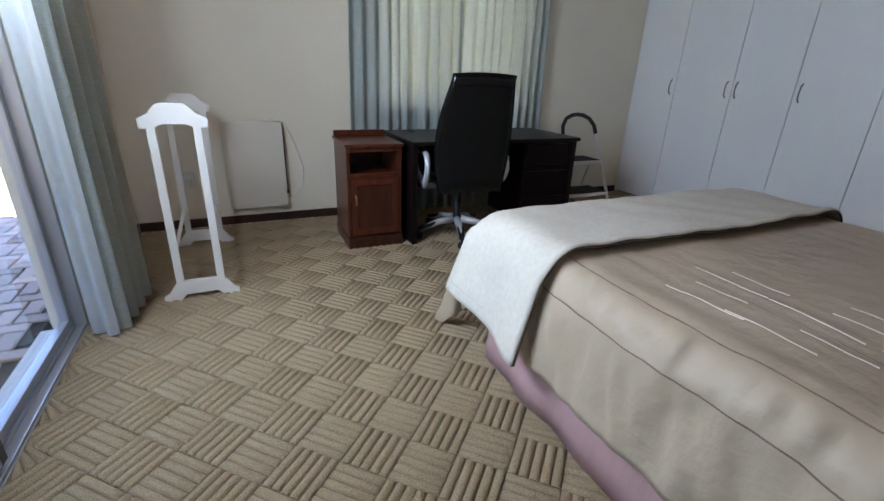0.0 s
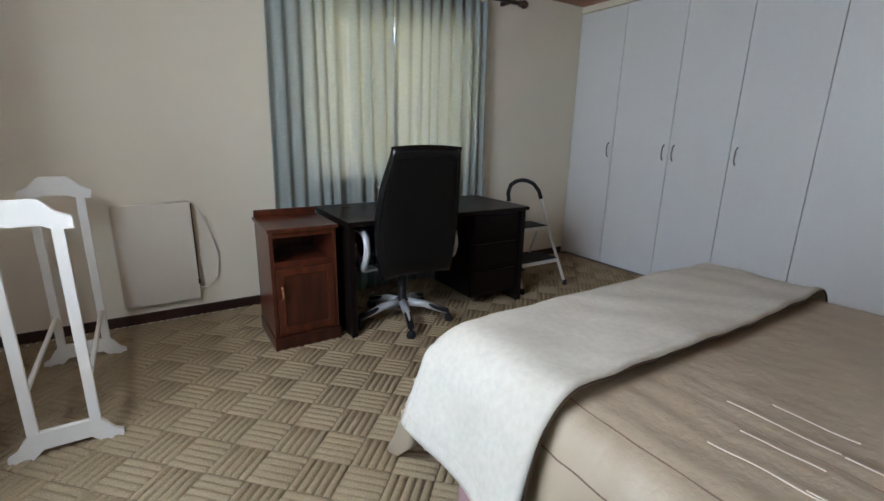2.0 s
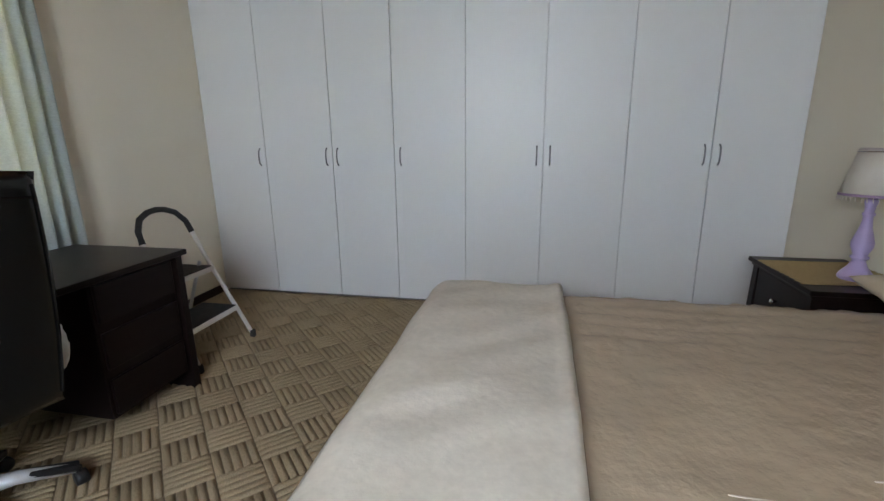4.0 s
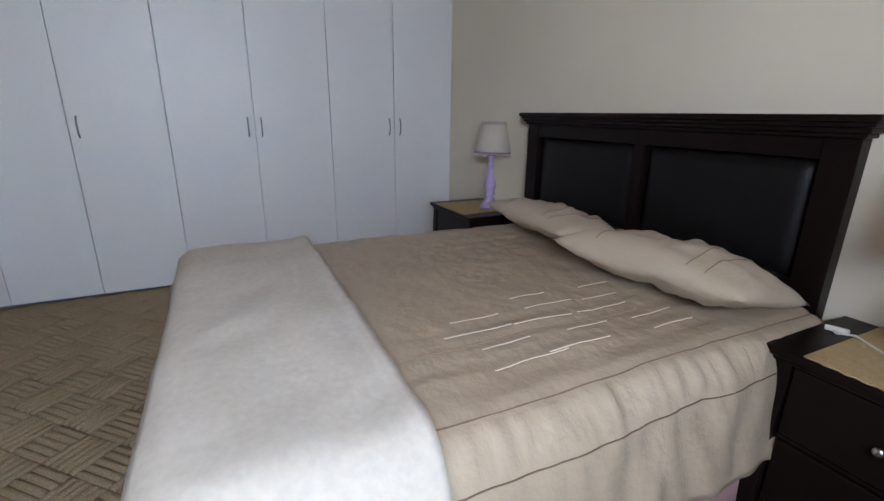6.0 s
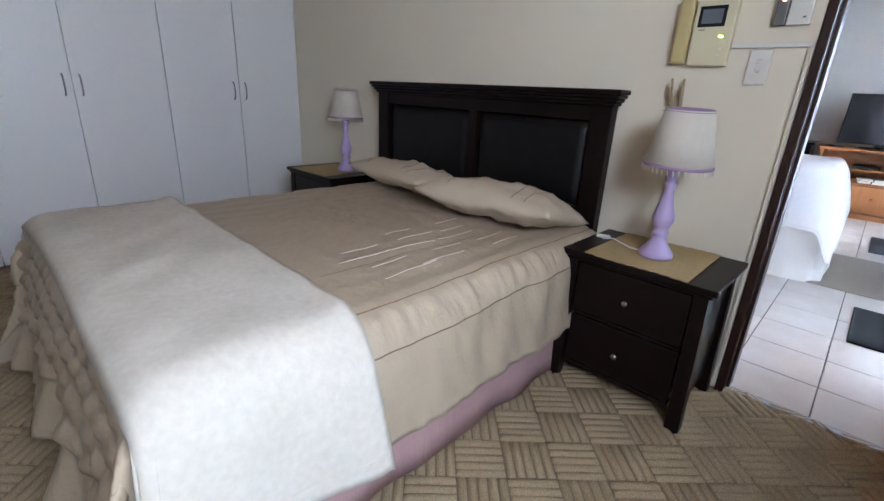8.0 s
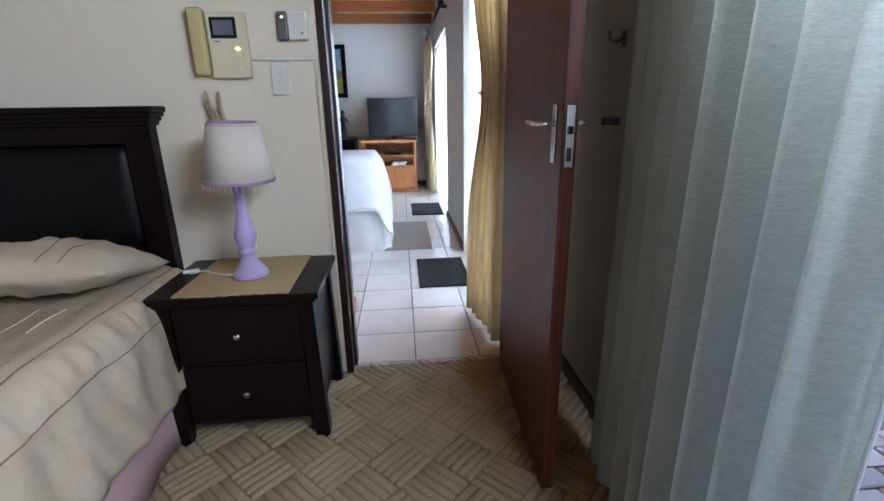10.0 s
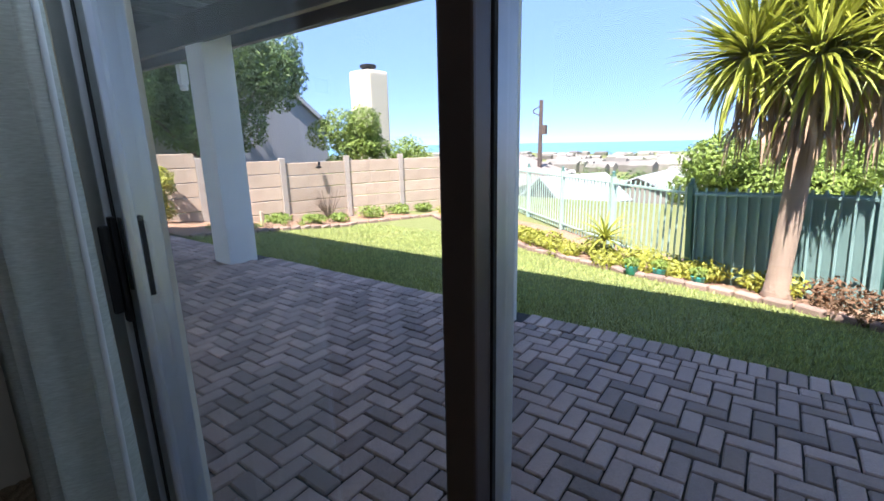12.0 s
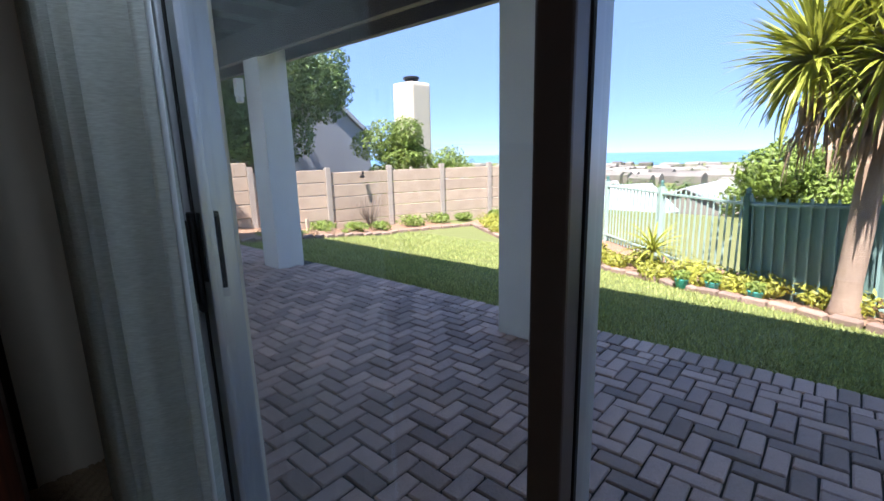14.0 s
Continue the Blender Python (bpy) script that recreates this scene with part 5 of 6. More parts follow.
part("shelf", box(-0.38, 0.38, -0.21, 0.22, 0.40, 0.42, 0.002), M_ORANGEPINE, tvs)
part("plinth", box(-0.43, 0.43, -0.24, 0.25, 0.0, 0.06, 0.004), M_ORANGEPINE, tvs)
for s in (-1, 1):
    d = part("drawer", box(s * 0.19 - 0.185, s * 0.19 + 0.185, 0.20, 0.232, 0.075, 0.39, 0.005), M_ORANGEPINE, tvs)
    part("knob", lathe([(0.007, 0), (0.007, 0.01), (0.014, 0.018), (0.004, 0.026)], 12, m=pose(s * 0.19, 0.232, 0.25, -90, 0, 0)), M_ORANGEPINE, d)
tv = thing("television", pose(0.92, -3.52, 0.811, 0, 0, 4), "black flat screen television on the pine stand", "television")
part("cabinet", box(-0.385, 0.385, -0.03, 0.02, 0.05, 0.62, 0.008), M_BLACK, tv)
part("screen", box(-0.37, 0.37, 0.0202, 0.023, 0.075, 0.605, 0.001), M_SCREEN, tv)
part("foot", box(-0.16, 0.16, -0.09, 0.10, 0.0, 0.014, 0.005, bm=box(-0.03, 0.03, -0.02, 0.0, 0.014, 0.06)), M_BLACK, tv)
solo("set_top_box", box(-0.13, 0.13, -0.09, 0.09, 0, 0.04, 0.004), M_BLACK, "black decoder box on the stand shelf", "decoder", m=T((0.95, -3.48, 0.581)))
for k in range(4):
    solo("book", box(-0.055, 0.055, -0.07, 0.07, 0, 0.028, 0.003), M_WHITEPLASTIC, "pale paperback lying on the stand shelf", "book", "books on the tv stand", m=pose(0.80 + 0.13 * (k % 2), -3.42, 0.4205 + 0.029 * (k // 2), 0, 0, 8 * k))
solo("remote_control", box(-0.02, 0.02, -0.08, 0.08, 0, 0.016, 0.004), M_BLACK, "black remote control on the stand", "remote", m=pose(1.32, -3.40, 0.811, 0, 0, 25))
kb = thing("dark_chest", T((1.95, -3.70, 0)), "dark wooden chest standing by the end wall", "chest")
part("body", box(-0.42, 0.42, -0.28, 0.25, 0.05, 0.80, 0.006), M_BLACKWOOD, kb)
part("top", box(-0.45, 0.45, -0.30, 0.28, 0.80, 0.83, 0.006), M_BLACKWOOD, kb)
part("foot", box(-0.43, 0.43, -0.28, 0.25, 0.0, 0.05, 0.003), M_BLACKWOOD, kb)
bm = lathe([(0.07, 0), (0.07, 0.03), (0.045, 0.05), (0.05, 0.16), (0.04, 0.22), (0.055, 0.30), (0.03, 0.35), (0.034, 0.385), (0.03, 0.42), (0.004, 0.44)], 14)
tube([(0.04, 0, 0.31), (0.10, 0.01, 0.36), (0.12, 0.0, 0.44)], 0.014, 6, bm)
tube([(-0.04, 0, 0.31), (-0.09, 0.02, 0.24)], 0.014, 6, bm)
solo("statuette", bm, M_BRONZE, "dark bronze statuette standing on the chest", "statuette", smooth=True, m=T((1.70, -3.62, 0.831)))
pt = thing("painting", T((2.12, LY0, 1.86)), "framed landscape painting with a dark wooden frame", "painting")
bm = bmesh.new()
for a in ((-0.48, 0.48, 0.33, 0.40), (-0.48, 0.48, -0.40, -0.33), (-0.48, -0.41, -0.33, 0.33), (0.41, 0.48, -0.33, 0.33)):
    box(a[0], a[1], 0.002, 0.035, a[2], a[3], 0.006, bm=bm)
part("frame", bm, M_BLACKWOOD, pt)
part("canvas", box(-0.41, 0.41, 0.003, 0.014, -0.33, 0.33), M_PAINTSKY, pt)
hill = [(-0.41, -0.33), (0.41, -0.33), (0.41, 0.02), (0.25, 0.06), (0.05, 0.12), (-0.1, 0.03), (-0.3, 0.06), (-0.41, 0.0)]
part("painted_hill", plate(hill, 0.0142, 0.016), M_PAINTING, pt)
part("painted_field", plate([(-0.41, -0.33), (0.41, -0.33), (0.41, -0.12), (-0.1, -0.17), (-0.41, -0.10)], 0.0162, 0.018), M_LEAF3, pt)
solo("motion_sensor", lathe([(0.03, 0), (0.035, 0.02), (0.03, 0.06), (0.01, 0.075)], 14, m=pose(0.36, LY0 + 0.01, 2.42, 30, 0, 0)), M_WHITEPLASTIC, "small white alarm sensor in the ceiling corner", "sensor", smooth=True)

# sofa under white cloths
sf = thing("sofa", T((1.72, -0.55, 0)), "sofa covered in an off-white loose cover, back to the door", "sofa")


def loaf(w, d, h, r, zb, wrinkle=0.012, seed=0.0):
    def f(u, v):
        a = 2 * math.pi * u
        cx, cy = math.cos(a), math.sin(a)
        sx = math.copysign(abs(cx) ** 0.35, cx) * w
        sy = math.copysign(abs(cy) ** 0.35, cy) * d
        t = min(v / 0.75, 1)
        q = max((v - 0.75) / 0.25, 0)
        s = 1 - (1 - math.sqrt(max(1 - q * q, 0)))
        fl = 1.04 - 0.04 * t
        wv = 1 + wrinkle * math.sin(14 * a + seed) * (1 - t) + wrinkle * noise.noise((3 * cx + seed, 3 * cy, 3 * v))
        return (sx * s * fl * wv, sy * s * fl * wv, zb + (h - r) * t + r * math.sin(q * math.pi / 2))
    return sheet(72, 24, f)


part("loose_cover", loaf(0.76, 0.42, 0.62, 0.14, 0.0, 0.012), M_SOFA, sf, smooth=True)
part("back_cover", loaf(0.74, 0.16, 0.80, 0.12, 0.10, 0.01, 2.0), M_SOFA, sf, smooth=True).matrix_basis = T((0, 0.22, 0))


def sofa_throw(u, v):
    # across the back; u along x, v over the back from the front side to the rear side
    x = -0.80 + 1.62 * u
    s = (v - 0.5) * 1.45
    r = 0.20
    if abs(s) < r * 1.57:
        y, z = r * math.sin(s / r), 0.80 + r * 0.55 * math.cos(s / r)
    else:
        y, z = math.copysign(r + 0.02 * (abs(s) - r * 1.57) * 3, s), 0.80 - (abs(s) - r * 1.57)
    e = max(abs(x) - 0.66, 0)
    z -= 2.6 * e * e * 6 + 0.25 * e
    y += 0.02 * math.sin(11 * x + 2 * v) * min(abs(s), 1)
    z += 0.02 * math.sin(8 * x) * (abs(s) > 0.5) + 0.01 * noise.noise((x * 4, y * 4, 2))
    return (1.72 + x, -0.33 + y, max(z, 0.2) - 0.01)


so = solo("sofa_throw", sheet(60, 40, sofa_throw), M_SOFACLOTH, "white cotton throw draped over the sofa back", "blanket", smooth=True)
solid(so, 0.006)
for vv in (0.0, 1.0):
    part("hem", tube([sofa_throw(k / 60, vv) for k in range(61)], 0.007, 6), M_SOFACLOTH, so, smooth=True)
for nm, a in (("door_mat", (0.335, 0.72, 0.15, 0.80)), ("door_mat", (0.32, 0.71, -2.33, -1.60))):
    solo(nm, box(a[0], a[1], a[2], a[3], 0.0, 0.012, 0.004), M_MAT, "black rubber-backed door mat on the tiles", "door mat", "door mats")
solo("rug", box(0.56, 1.75, -1.25, -0.16, 0.0, 0.010, 0.003), M_RUG, "striped beige woven rug on the tiled floor", "rug")


# ---- outdoors: ground ----
PZ = -0.06                                             # patio level


def lawn_z(x, y):
    """The garden falls gently away from the patio edge; past the fence a grassy shelf drops towards the town."""
    d = max(-2.6 - x, 0)
    z = PZ - 0.02 - 0.13 * min(d, 3.6)
    far = max(-x - 13.5, 0)
    far = far if far < 4000 else 4000
    z -= 7.5 * (1 - math.exp(-far / 45)) + 22 * (1 - math.exp(-far / 420))
    return z


def ground():
    xs = [9, 6, 0.0, -1.0, -2.6, -3.2, -3.8, -4.4, -5.0, -5.6, -6.2, -6.8, -8, -10, -13, -17, -23, -32, -45, -65, -95, -140, -210, -320, -480, -700, -1000]
    ys = [-900, -500, -280, -150, -90, -55, -35, -24, -17, -12, -9, -7, -5, -3, -1, 1, 3, 5, 7, 10, 14, 20, 30, 45, 70, 110, 180, 300, 520, 900]
    vs, fs = [], []
    for i, x in enumerate(xs):
        for y in ys:
            z = lawn_z(x, y) - (0.10 if x >= -2.6 else 0)
            if x < -20:
                z += 0.012 * -x * noise.noise((x * 0.02, y * 0.02, 0.5))
            vs.append((x, y, z))
    n = len(ys)
    for i in range(len(xs) - 1):
        for j in range(n - 1):
            fs.append((i * n + j, (i + 1) * n + j, (i + 1) * n + j + 1, i * n + j + 1))
    me = raw("ground", vs, fs, M_TURF)
    me.materials.append(M_HILL)
    for p in me.polygons:
        p.material_index = 1 if p.center.x < -7.2 or abs(p.center.y) > 14 else 0
    me.shade_smooth()
    tagged(new("ground", me), "garden turf falling to a scrub hillside", "ground", "", "structure")


ground()
bm = bmesh.new()
vs = [bm.verts.new(p) for p in ((-700, -4800, -30.4), (-700, 4800, -30.4), (-4800, 4800, -30.4), (-4800, -4800, -30.4))]
bm.faces.new(vs)
structure("water", bm, M_SEA, "blue sea at the horizon", "sea")


def grass():
    rg = np.random.default_rng(3)
    n = 70000
    x = -2.64 - np.abs(rg.random(n)) ** 1.3 * 4.2
    y = rg.uniform(-4.6, 7.0, n)
    vs, fs = [], []
    for k in range(n):
        if x[k] < edge_x(y[k]) + 0.04 or y[k] < soil_y(x[k]) + 0.05:
            continue
        z = lawn_z(x[k], y[k])
        a, h = rg.uniform(0, 6.28), rg.uniform(0.018, 0.045)
        w = 0.005 + 0.004 * rg.random()
        dx, dy = math.cos(a) * w, math.sin(a) * w
        lx, ly = rg.normal(0, 0.012), rg.normal(0, 0.012)
        b = len(vs)
        vs += [(x[k] - dx, y[k] - dy, z - 0.003), (x[k] + dx, y[k] + dy, z - 0.003), (x[k] + lx, y[k] + ly, z + h)]
        fs.append((b, b + 1, b + 2))
    tagged(new("grass", raw("grass", vs, fs, M_GRASS)), "short green lawn grass", "grass", "", "stuff")


EDGE = [(-8.3, -2.6), (-7.2, -1.0), (-6.5, 0.6), (-5.85, 1.7), (-5.3, 2.7), (-4.95, 3.6), (-4.65, 4.3), (-4.2, 5.0), (-3.6, 5.6), (-2.9, 6.6), (-2.75, 7.2)]


def edge_x(y):
    if y < EDGE[0][1]:
        return -7.3 + 0.5 * (EDGE[0][1] - y) if y < -3.2 else -8.3
    for (xa, ya), (xb, yb) in zip(EDGE, EDGE[1:]):
        if ya <= y <= yb:
            return xa + (xb - xa) * (y - ya) / (yb - ya)
    return EDGE[-1][0]


SOIL = [(-2.2, -3.02), (-2.75, -2.98), (-3.96, -3.2), (-5.3, -3.45), (-6.6, -3.5), (-8.3, -2.7)]


def soil_y(x):
    """Where the lawn gives way to the soil below the garden wall."""
    for (xa, ya), (xb, yb) in zip(SOIL, SOIL[1:]):
        if xb <= x <= xa:
            return ya + (yb - ya) * (x - xa) / (xb - xa)
    return SOIL[0][1] if x > SOIL[0][0] else SOIL[-1][1]


grass()


def bed_soil():
    vs, fs = [], []
    ys = [-3.0 + k * 0.25 for k in range(42)]
    for y in ys:
        for q in range(7):
            x = edge_x(y) - 0.02 - 0.28 * q
            vs.append((x, y, lawn_z(x, y) + 0.03 + 0.02 * noise.noise((x * 2, y * 2, 0))))
    for i in range(len(ys) - 1):
        for q in range(6):
            fs.append((i * 7 + q, i * 7 + q + 1, i * 7 + q + 8, i * 7 + q + 7))
    me = raw("flower_bed", vs, fs, M_SOIL)
    tagged(new("flower_bed", me), "bare reddish soil bed along the fence", "soil", "", "structure")


bed_soil()


def bed_south():
    def f(u, v):
        x = -2.66 - 5.6 * u
        y = soil_y(x) - 2.6 * v
        return (x, y, lawn_z(x, y) + 0.025 + 0.02 * noise.noise((x * 2.5, y * 2.5, 3)))
    structure("flower_bed_south", sheet(56, 24, f), M_SOIL, "bare reddish soil bed below the garden wall", "soil", True)


bed_south()
ed = thing("garden_edging", I4, "curved row of weathered bricks edging the lawn", "edging")
eb = raw("edging_brick", *[(lambda b: ([tuple(v.co) for v in b.verts], [tuple(v.index for v in f.verts) for f in b.faces]))(
    (lambda b: (b.verts.index_update(), b)[1])(box(-0.11, 0.11, -0.05, 0.05, -0.04, 0.055, 0.012, 1)))][0], M_EDGING)
re_ = random.Random(9)
for (xa, ya), (xb, yb) in list(zip(EDGE, EDGE[1:])) + list(zip(SOIL[1:], SOIL[2:])):
    L = math.dist((xa, ya), (xb, yb))
    k = int(L / 0.235)
    for q in range(k):
        f = (q + 0.5) / k
        x, y = xa + (xb - xa) * f, ya + (yb - ya) * f
        o = new("edging_brick", eb)
        o.parent = ed
        o.matrix_basis = pose(x, y, lawn_z(x, y) + 0.012, re_.uniform(-4, 4), re_.uniform(-5, 5), math.degrees(math.atan2(yb - ya, xb - xa)) + re_.uniform(-6, 6))

# ---- porch ----
for nm, yy in (("porch_column", -0.92), ("porch_column", 2.44), ("porch_column", 5.80)):
    c = thing(nm, T((-2.32, yy, PZ - 0.1)), "square white plastered porch column at the patio edge", "column", "porch columns")
    part("shaft", box(-0.165, 0.165, -0.165, 0.165, 0.0, 2.62, 0.01), M_WALL_OUT, c)
bmr = thing("porch_beam", I4, "dark stained timber beam along the porch columns", "beam")
part("beam", box(-2.20, -2.13, -3.9, 7.2, 2.24, 2.52, 0.006), M_ROOFBEAM, bmr)
part("beam", box(-2.56, -2.49, -3.9, 7.2, 2.24, 2.52, 0.006), M_ROOFBEAM, bmr)
raf = thing("porch_roof", I4, "dark timber porch roof with rafters", "roof", kind="structure")
for k in range(20):
    yb = -3.88 + k * 0.56
    part("rafter", box(-2.76, -0.1, yb, yb + 0.05, 2.521, 2.63, 0.003), M_ROOFBEAM, raf)
part("roof_deck", box(-2.78, 0.4, -4.0, 7.4, 2.632, 2.70), M_ROOFBEAM, raf)
structure("roof_house", box(-0.25, 7.0, -4.5, 7.4, 2.702, 2.95), M_ROOF_TAN, "house roof slab above the rooms", "roof")
structure("ridge_house", plate([(-0.25, 2.952), (7.0, 2.952), (3.4, 4.3)], -4.5, 7.4), M_ROOF_TAN, "pitched house roof", "roof")
bm = box(-0.2, 0.0, -5.2, 1.66, -0.12, 0.0)
box(-0.2, -0.0, 1.661, 1.719, -0.12, 2.62, bm=bm)
structure("wall_step_outer", bm, M_WALL_OUT, "plastered outer step below the living room doors", "wall")

# neighbouring wall of precast panels
def panel_wall():
    P = [(-1.0, -6.25), (-5.7, -4.78), (-7.25, -4.42), (-11.2, -2.7)]
    w = thing("garden_wall", I4, "precast concrete panel wall with posts round the garden", "wall", kind="structure")
    run, pts = 0.0, []
    for a, b in zip(P, P[1:]):
        L = math.dist(a, b)
        n = max(1, round(L / 1.6))
        pts += [(a[0] + (b[0] - a[0]) * k / n, a[1] + (b[1] - a[1]) * k / n) for k in range(n)]
    pts.append(P[-1])
    for k, (a, b) in enumerate(zip(pts, pts[1:])):
        zb = min(lawn_z(*a), lawn_z(*b))
        ang = math.degrees(math.atan2(b[1] - a[1], b[0] - a[0]))
        L = math.dist(a, b)
        m = pose(a[0], a[1], zb, 0, 0, ang)
        o = part("post", box(-0.06, 0.06, -0.055, 0.055, -0.2, 1.50, 0.01), M_POST, w)
        o.matrix_basis = m
        pb = part("panel", box(0.06, L - 0.06, -0.02, 0.02, 0.0, 0.273, 0.008, 1), M_CONCRETE, w)
        pb.matrix_basis = m @ T((0, 0, -0.04))
        for r in range(1, 5):
            q = new("panel", pb.data)
            q.parent = w
            q.matrix_basis = m @ T((0, 0, -0.04 + 0.288 * r))


panel_wall()

# ---- fence ----
def fence():
    corner = (-5.72, 3.30)
    runs = [((-10.6, -1.9), corner, False), (corner, (-4.95, 4.88), True), ((-4.95, 4.88), (-4.18, 6.46), True), ((-4.18, 6.46), (-3.4, 8.0), True)]
    pal = raw("paling", *(lambda b: (b.verts.index_update(), ([tuple(v.co) for v in b.verts], [tuple(v.index for v in f.verts) for f in b.faces]))[1])(box(-0.011, 0.011, -0.009, 0.009, 0.0, 1.10, 0.003, 1)), M_FENCE)
    pal2 = pal.copy()
    pal2.materials[0] = M_FENCEMID
    for a, b, net in runs:
        f = thing("palisade_fence", I4, "green steel fence with shade net" if net else "pale green steel picket fence above the hillside", "fence", "garden fence")
        L = math.dist(a, b)
        ang = math.degrees(math.atan2(b[1] - a[1], b[0] - a[0]))
        za, zb = lawn_z(*a) - 0.02, lawn_z(*b) - 0.02
        tilt = -math.degrees(math.atan2(zb - za, L))
        m = pose(a[0], a[1], za, 0, tilt, ang)
        n = max(1, round(L / 1.72))
        for k in range(n + 1 if net else n):
            ps = part("post", box(-0.035, 0.035, -0.035, 0.035, -0.15, 1.16, 0.004), M_FENCEDARK if (k == 0 and net) else (M_FENCEMID if net else M_FENCE), f)
            ps.matrix_basis = m @ T((L * k / n, 0, 0))
            part("finial", lathe([(0.02, 1.16), (0.04, 1.165), (0.04, 1.175), (0.016, 1.19), (0.03, 1.215), (0.022, 1.24), (0.004, 1.25)], 12), M_FENCEDARK, ps, smooth=True)
        for z in (0.12, 1.04):
            part("rail", box(0.0, L, -0.018, 0.018, z, z + 0.03, 0.003), M_FENCEMID if net else M_FENCE, f).matrix_basis = m
        for k in range(int(L / 0.115)):
            o = new("paling", pal2 if net else pal)
            o.parent = f
            o.matrix_basis = m @ T((0.06 + k * 0.115, 0, 0.03))
        if net:
            part("shade_net", box(0.03, L - 0.03, 0.022, 0.026, 0.02, 1.09), M_NET, f, "dark green shade net").matrix_basis = m


fence()


# ---- plants ----
def leaf_cloud(name, blobs, n, size, material, seed, parent=None, flat=0.25):
    """Many small folded leaves on the skins of lumpy blobs (x, y, z, rx, ry, rz)."""
    rg = np.random.default_rng(seed)
    vs, fs = [], []
    vol = np.array([b[3] * b[4] + b[3] * b[5] + b[4] * b[5] for b in blobs])
    pick = rg.choice(len(blobs), n, p=vol / vol.sum())
    d = rg.normal(size=(n, 3))
    d /= np.linalg.norm(d, axis=1)[:, None]
    rad = 1 - np.abs(rg.normal(0, 0.16, n))
    for k in range(n):
        b = blobs[pick[k]]
        lump = 1 + 0.22 * noise.noise((d[k][0] * 2.6 + b[0], d[k][1] * 2.6 + b[1], d[k][2] * 2.6))
        c = Vector((b[0] + d[k][0] * b[3] * rad[k] * lump, b[1] + d[k][1] * b[4] * rad[k] * lump, b[2] + d[k][2] * b[5] * rad[k] * lump))
        nrm = (Vector(d[k]) + Vector(rg.normal(0, 0.6, 3)) + Vector((0, 0, 0.3))).normalized()
        t = nrm.orthogonal().normalized()
        t = (Matrix.Rotation(rg.uniform(0, 6.28), 3, nrm) @ t)
        s = nrm.cross(t)
        L = size * rg.uniform(0.6, 1.3)
        w = L * 0.42
        i = len(vs)
        vs += [c - t * L * 0.5, c + s * w * 0.5 - nrm * w * flat, c + t * L * 0.5, c - s * w * 0.5 - nrm * w * flat]
        fs += [(i, i + 1, i + 2), (i, i + 2, i + 3)]
    o = new(name, raw(name, [tuple(v) for v in vs], fs, material))
    o.parent = parent
    return o


def tree(label, x, y, zb, h, blobs, n, size, material, seed, trunk_r=0.13, name="tree"):
    t = thing(name, T((x, y, zb)), label, "tree" if name == "tree" else "shrub")
    part("trunk", tube([(0, 0, 0), (0.05, 0.03, h * 0.35), (-0.03, 0.05, h * 0.7), (0.02, 0, h)], lambda q: trunk_r * (1 - 0.55 * q), 9), M_BARK, t, smooth=True)
    rg = random.Random(seed)
    for b in blobs[:5]:
        part("limb", tube([(0, 0.02, h * 0.55), (b[0] * 0.5, b[1] * 0.5, (h * 0.6 + b[2]) / 2), (b[0] * 0.9, b[1] * 0.9, b[2])], lambda q: trunk_r * 0.5 * (1 - 0.7 * q), 6), M_BARK, t)
    leaf_cloud("crown", blobs, n, size, material, seed, t)
    return t


def blobset(seed, n, rx, ry, rz, z, r):
    rg = random.Random(seed)
    out = []
    for k in range(n):
        a, q = rg.uniform(0, 6.28), math.sqrt(rg.random())
        hz = rg.uniform(-1, 1)
        e = math.sqrt(1 - 0.8 * hz * hz)
        out.append((math.cos(a) * q * rx * e, math.sin(a) * q * ry * e, z + hz * rz, r * rg.uniform(0.75, 1.25), r * rg.uniform(0.75, 1.25), r * rg.uniform(0.65, 1.0)))
    return out


tree("large dense dark green tree rising behind the garden wall", -5.2, -7.2, -0.6, 2.7, [(0.6, 0, 3.6, 1.3, 1.2, 1.2), (-1.2, 0, 3.7, 1.3, 1.2, 1.2), (-2.1, 0.1, 3.6, 0.9, 0.9, 0.9), (1.8, 0, 3.2, 1.3, 1.2, 1.1), (-0.4, 0, 4.6, 1.3, 1.2, 0.9)] + blobset(1, 22, 2.5, 1.4, 1.35, 3.6, 0.8), 46000, 0.12, M_LEAF, 21)
tree("bushy green tree behind the concrete wall", -9.05, -6.25, -0.9, 1.6, blobset(2, 14, 0.75, 0.75, 0.85, 2.0, 0.5), 12000, 0.10, M_LEAF2, 22, 0.07)
tree("pale leafy shrub behind the concrete wall", -10.4, -5.2, -1.2, 1.2, blobset(3, 12, 1.0, 1.0, 0.65, 1.75, 0.45), 6000, 0.09, M_LEAF2, 23, 0.05)
tree("wide rounded bright green tree beyond the fence", -14.2, 4.0, -1.3, 0.9, blobset(4, 22, 2.2, 3.2, 0.6, 1.6, 0.75), 30000, 0.15, M_LEAF2, 24, 0.12)
tree("yellow green climbing shrub against the garden wall", -3.35, -5.15, lawn_z(-3.35, -5), 0.6, blobset(5, 9, 0.14, 0.14, 0.42, 0.62, 0.16), 2200, 0.07, M_LEAF3, 25, 0.02, name="shrub")


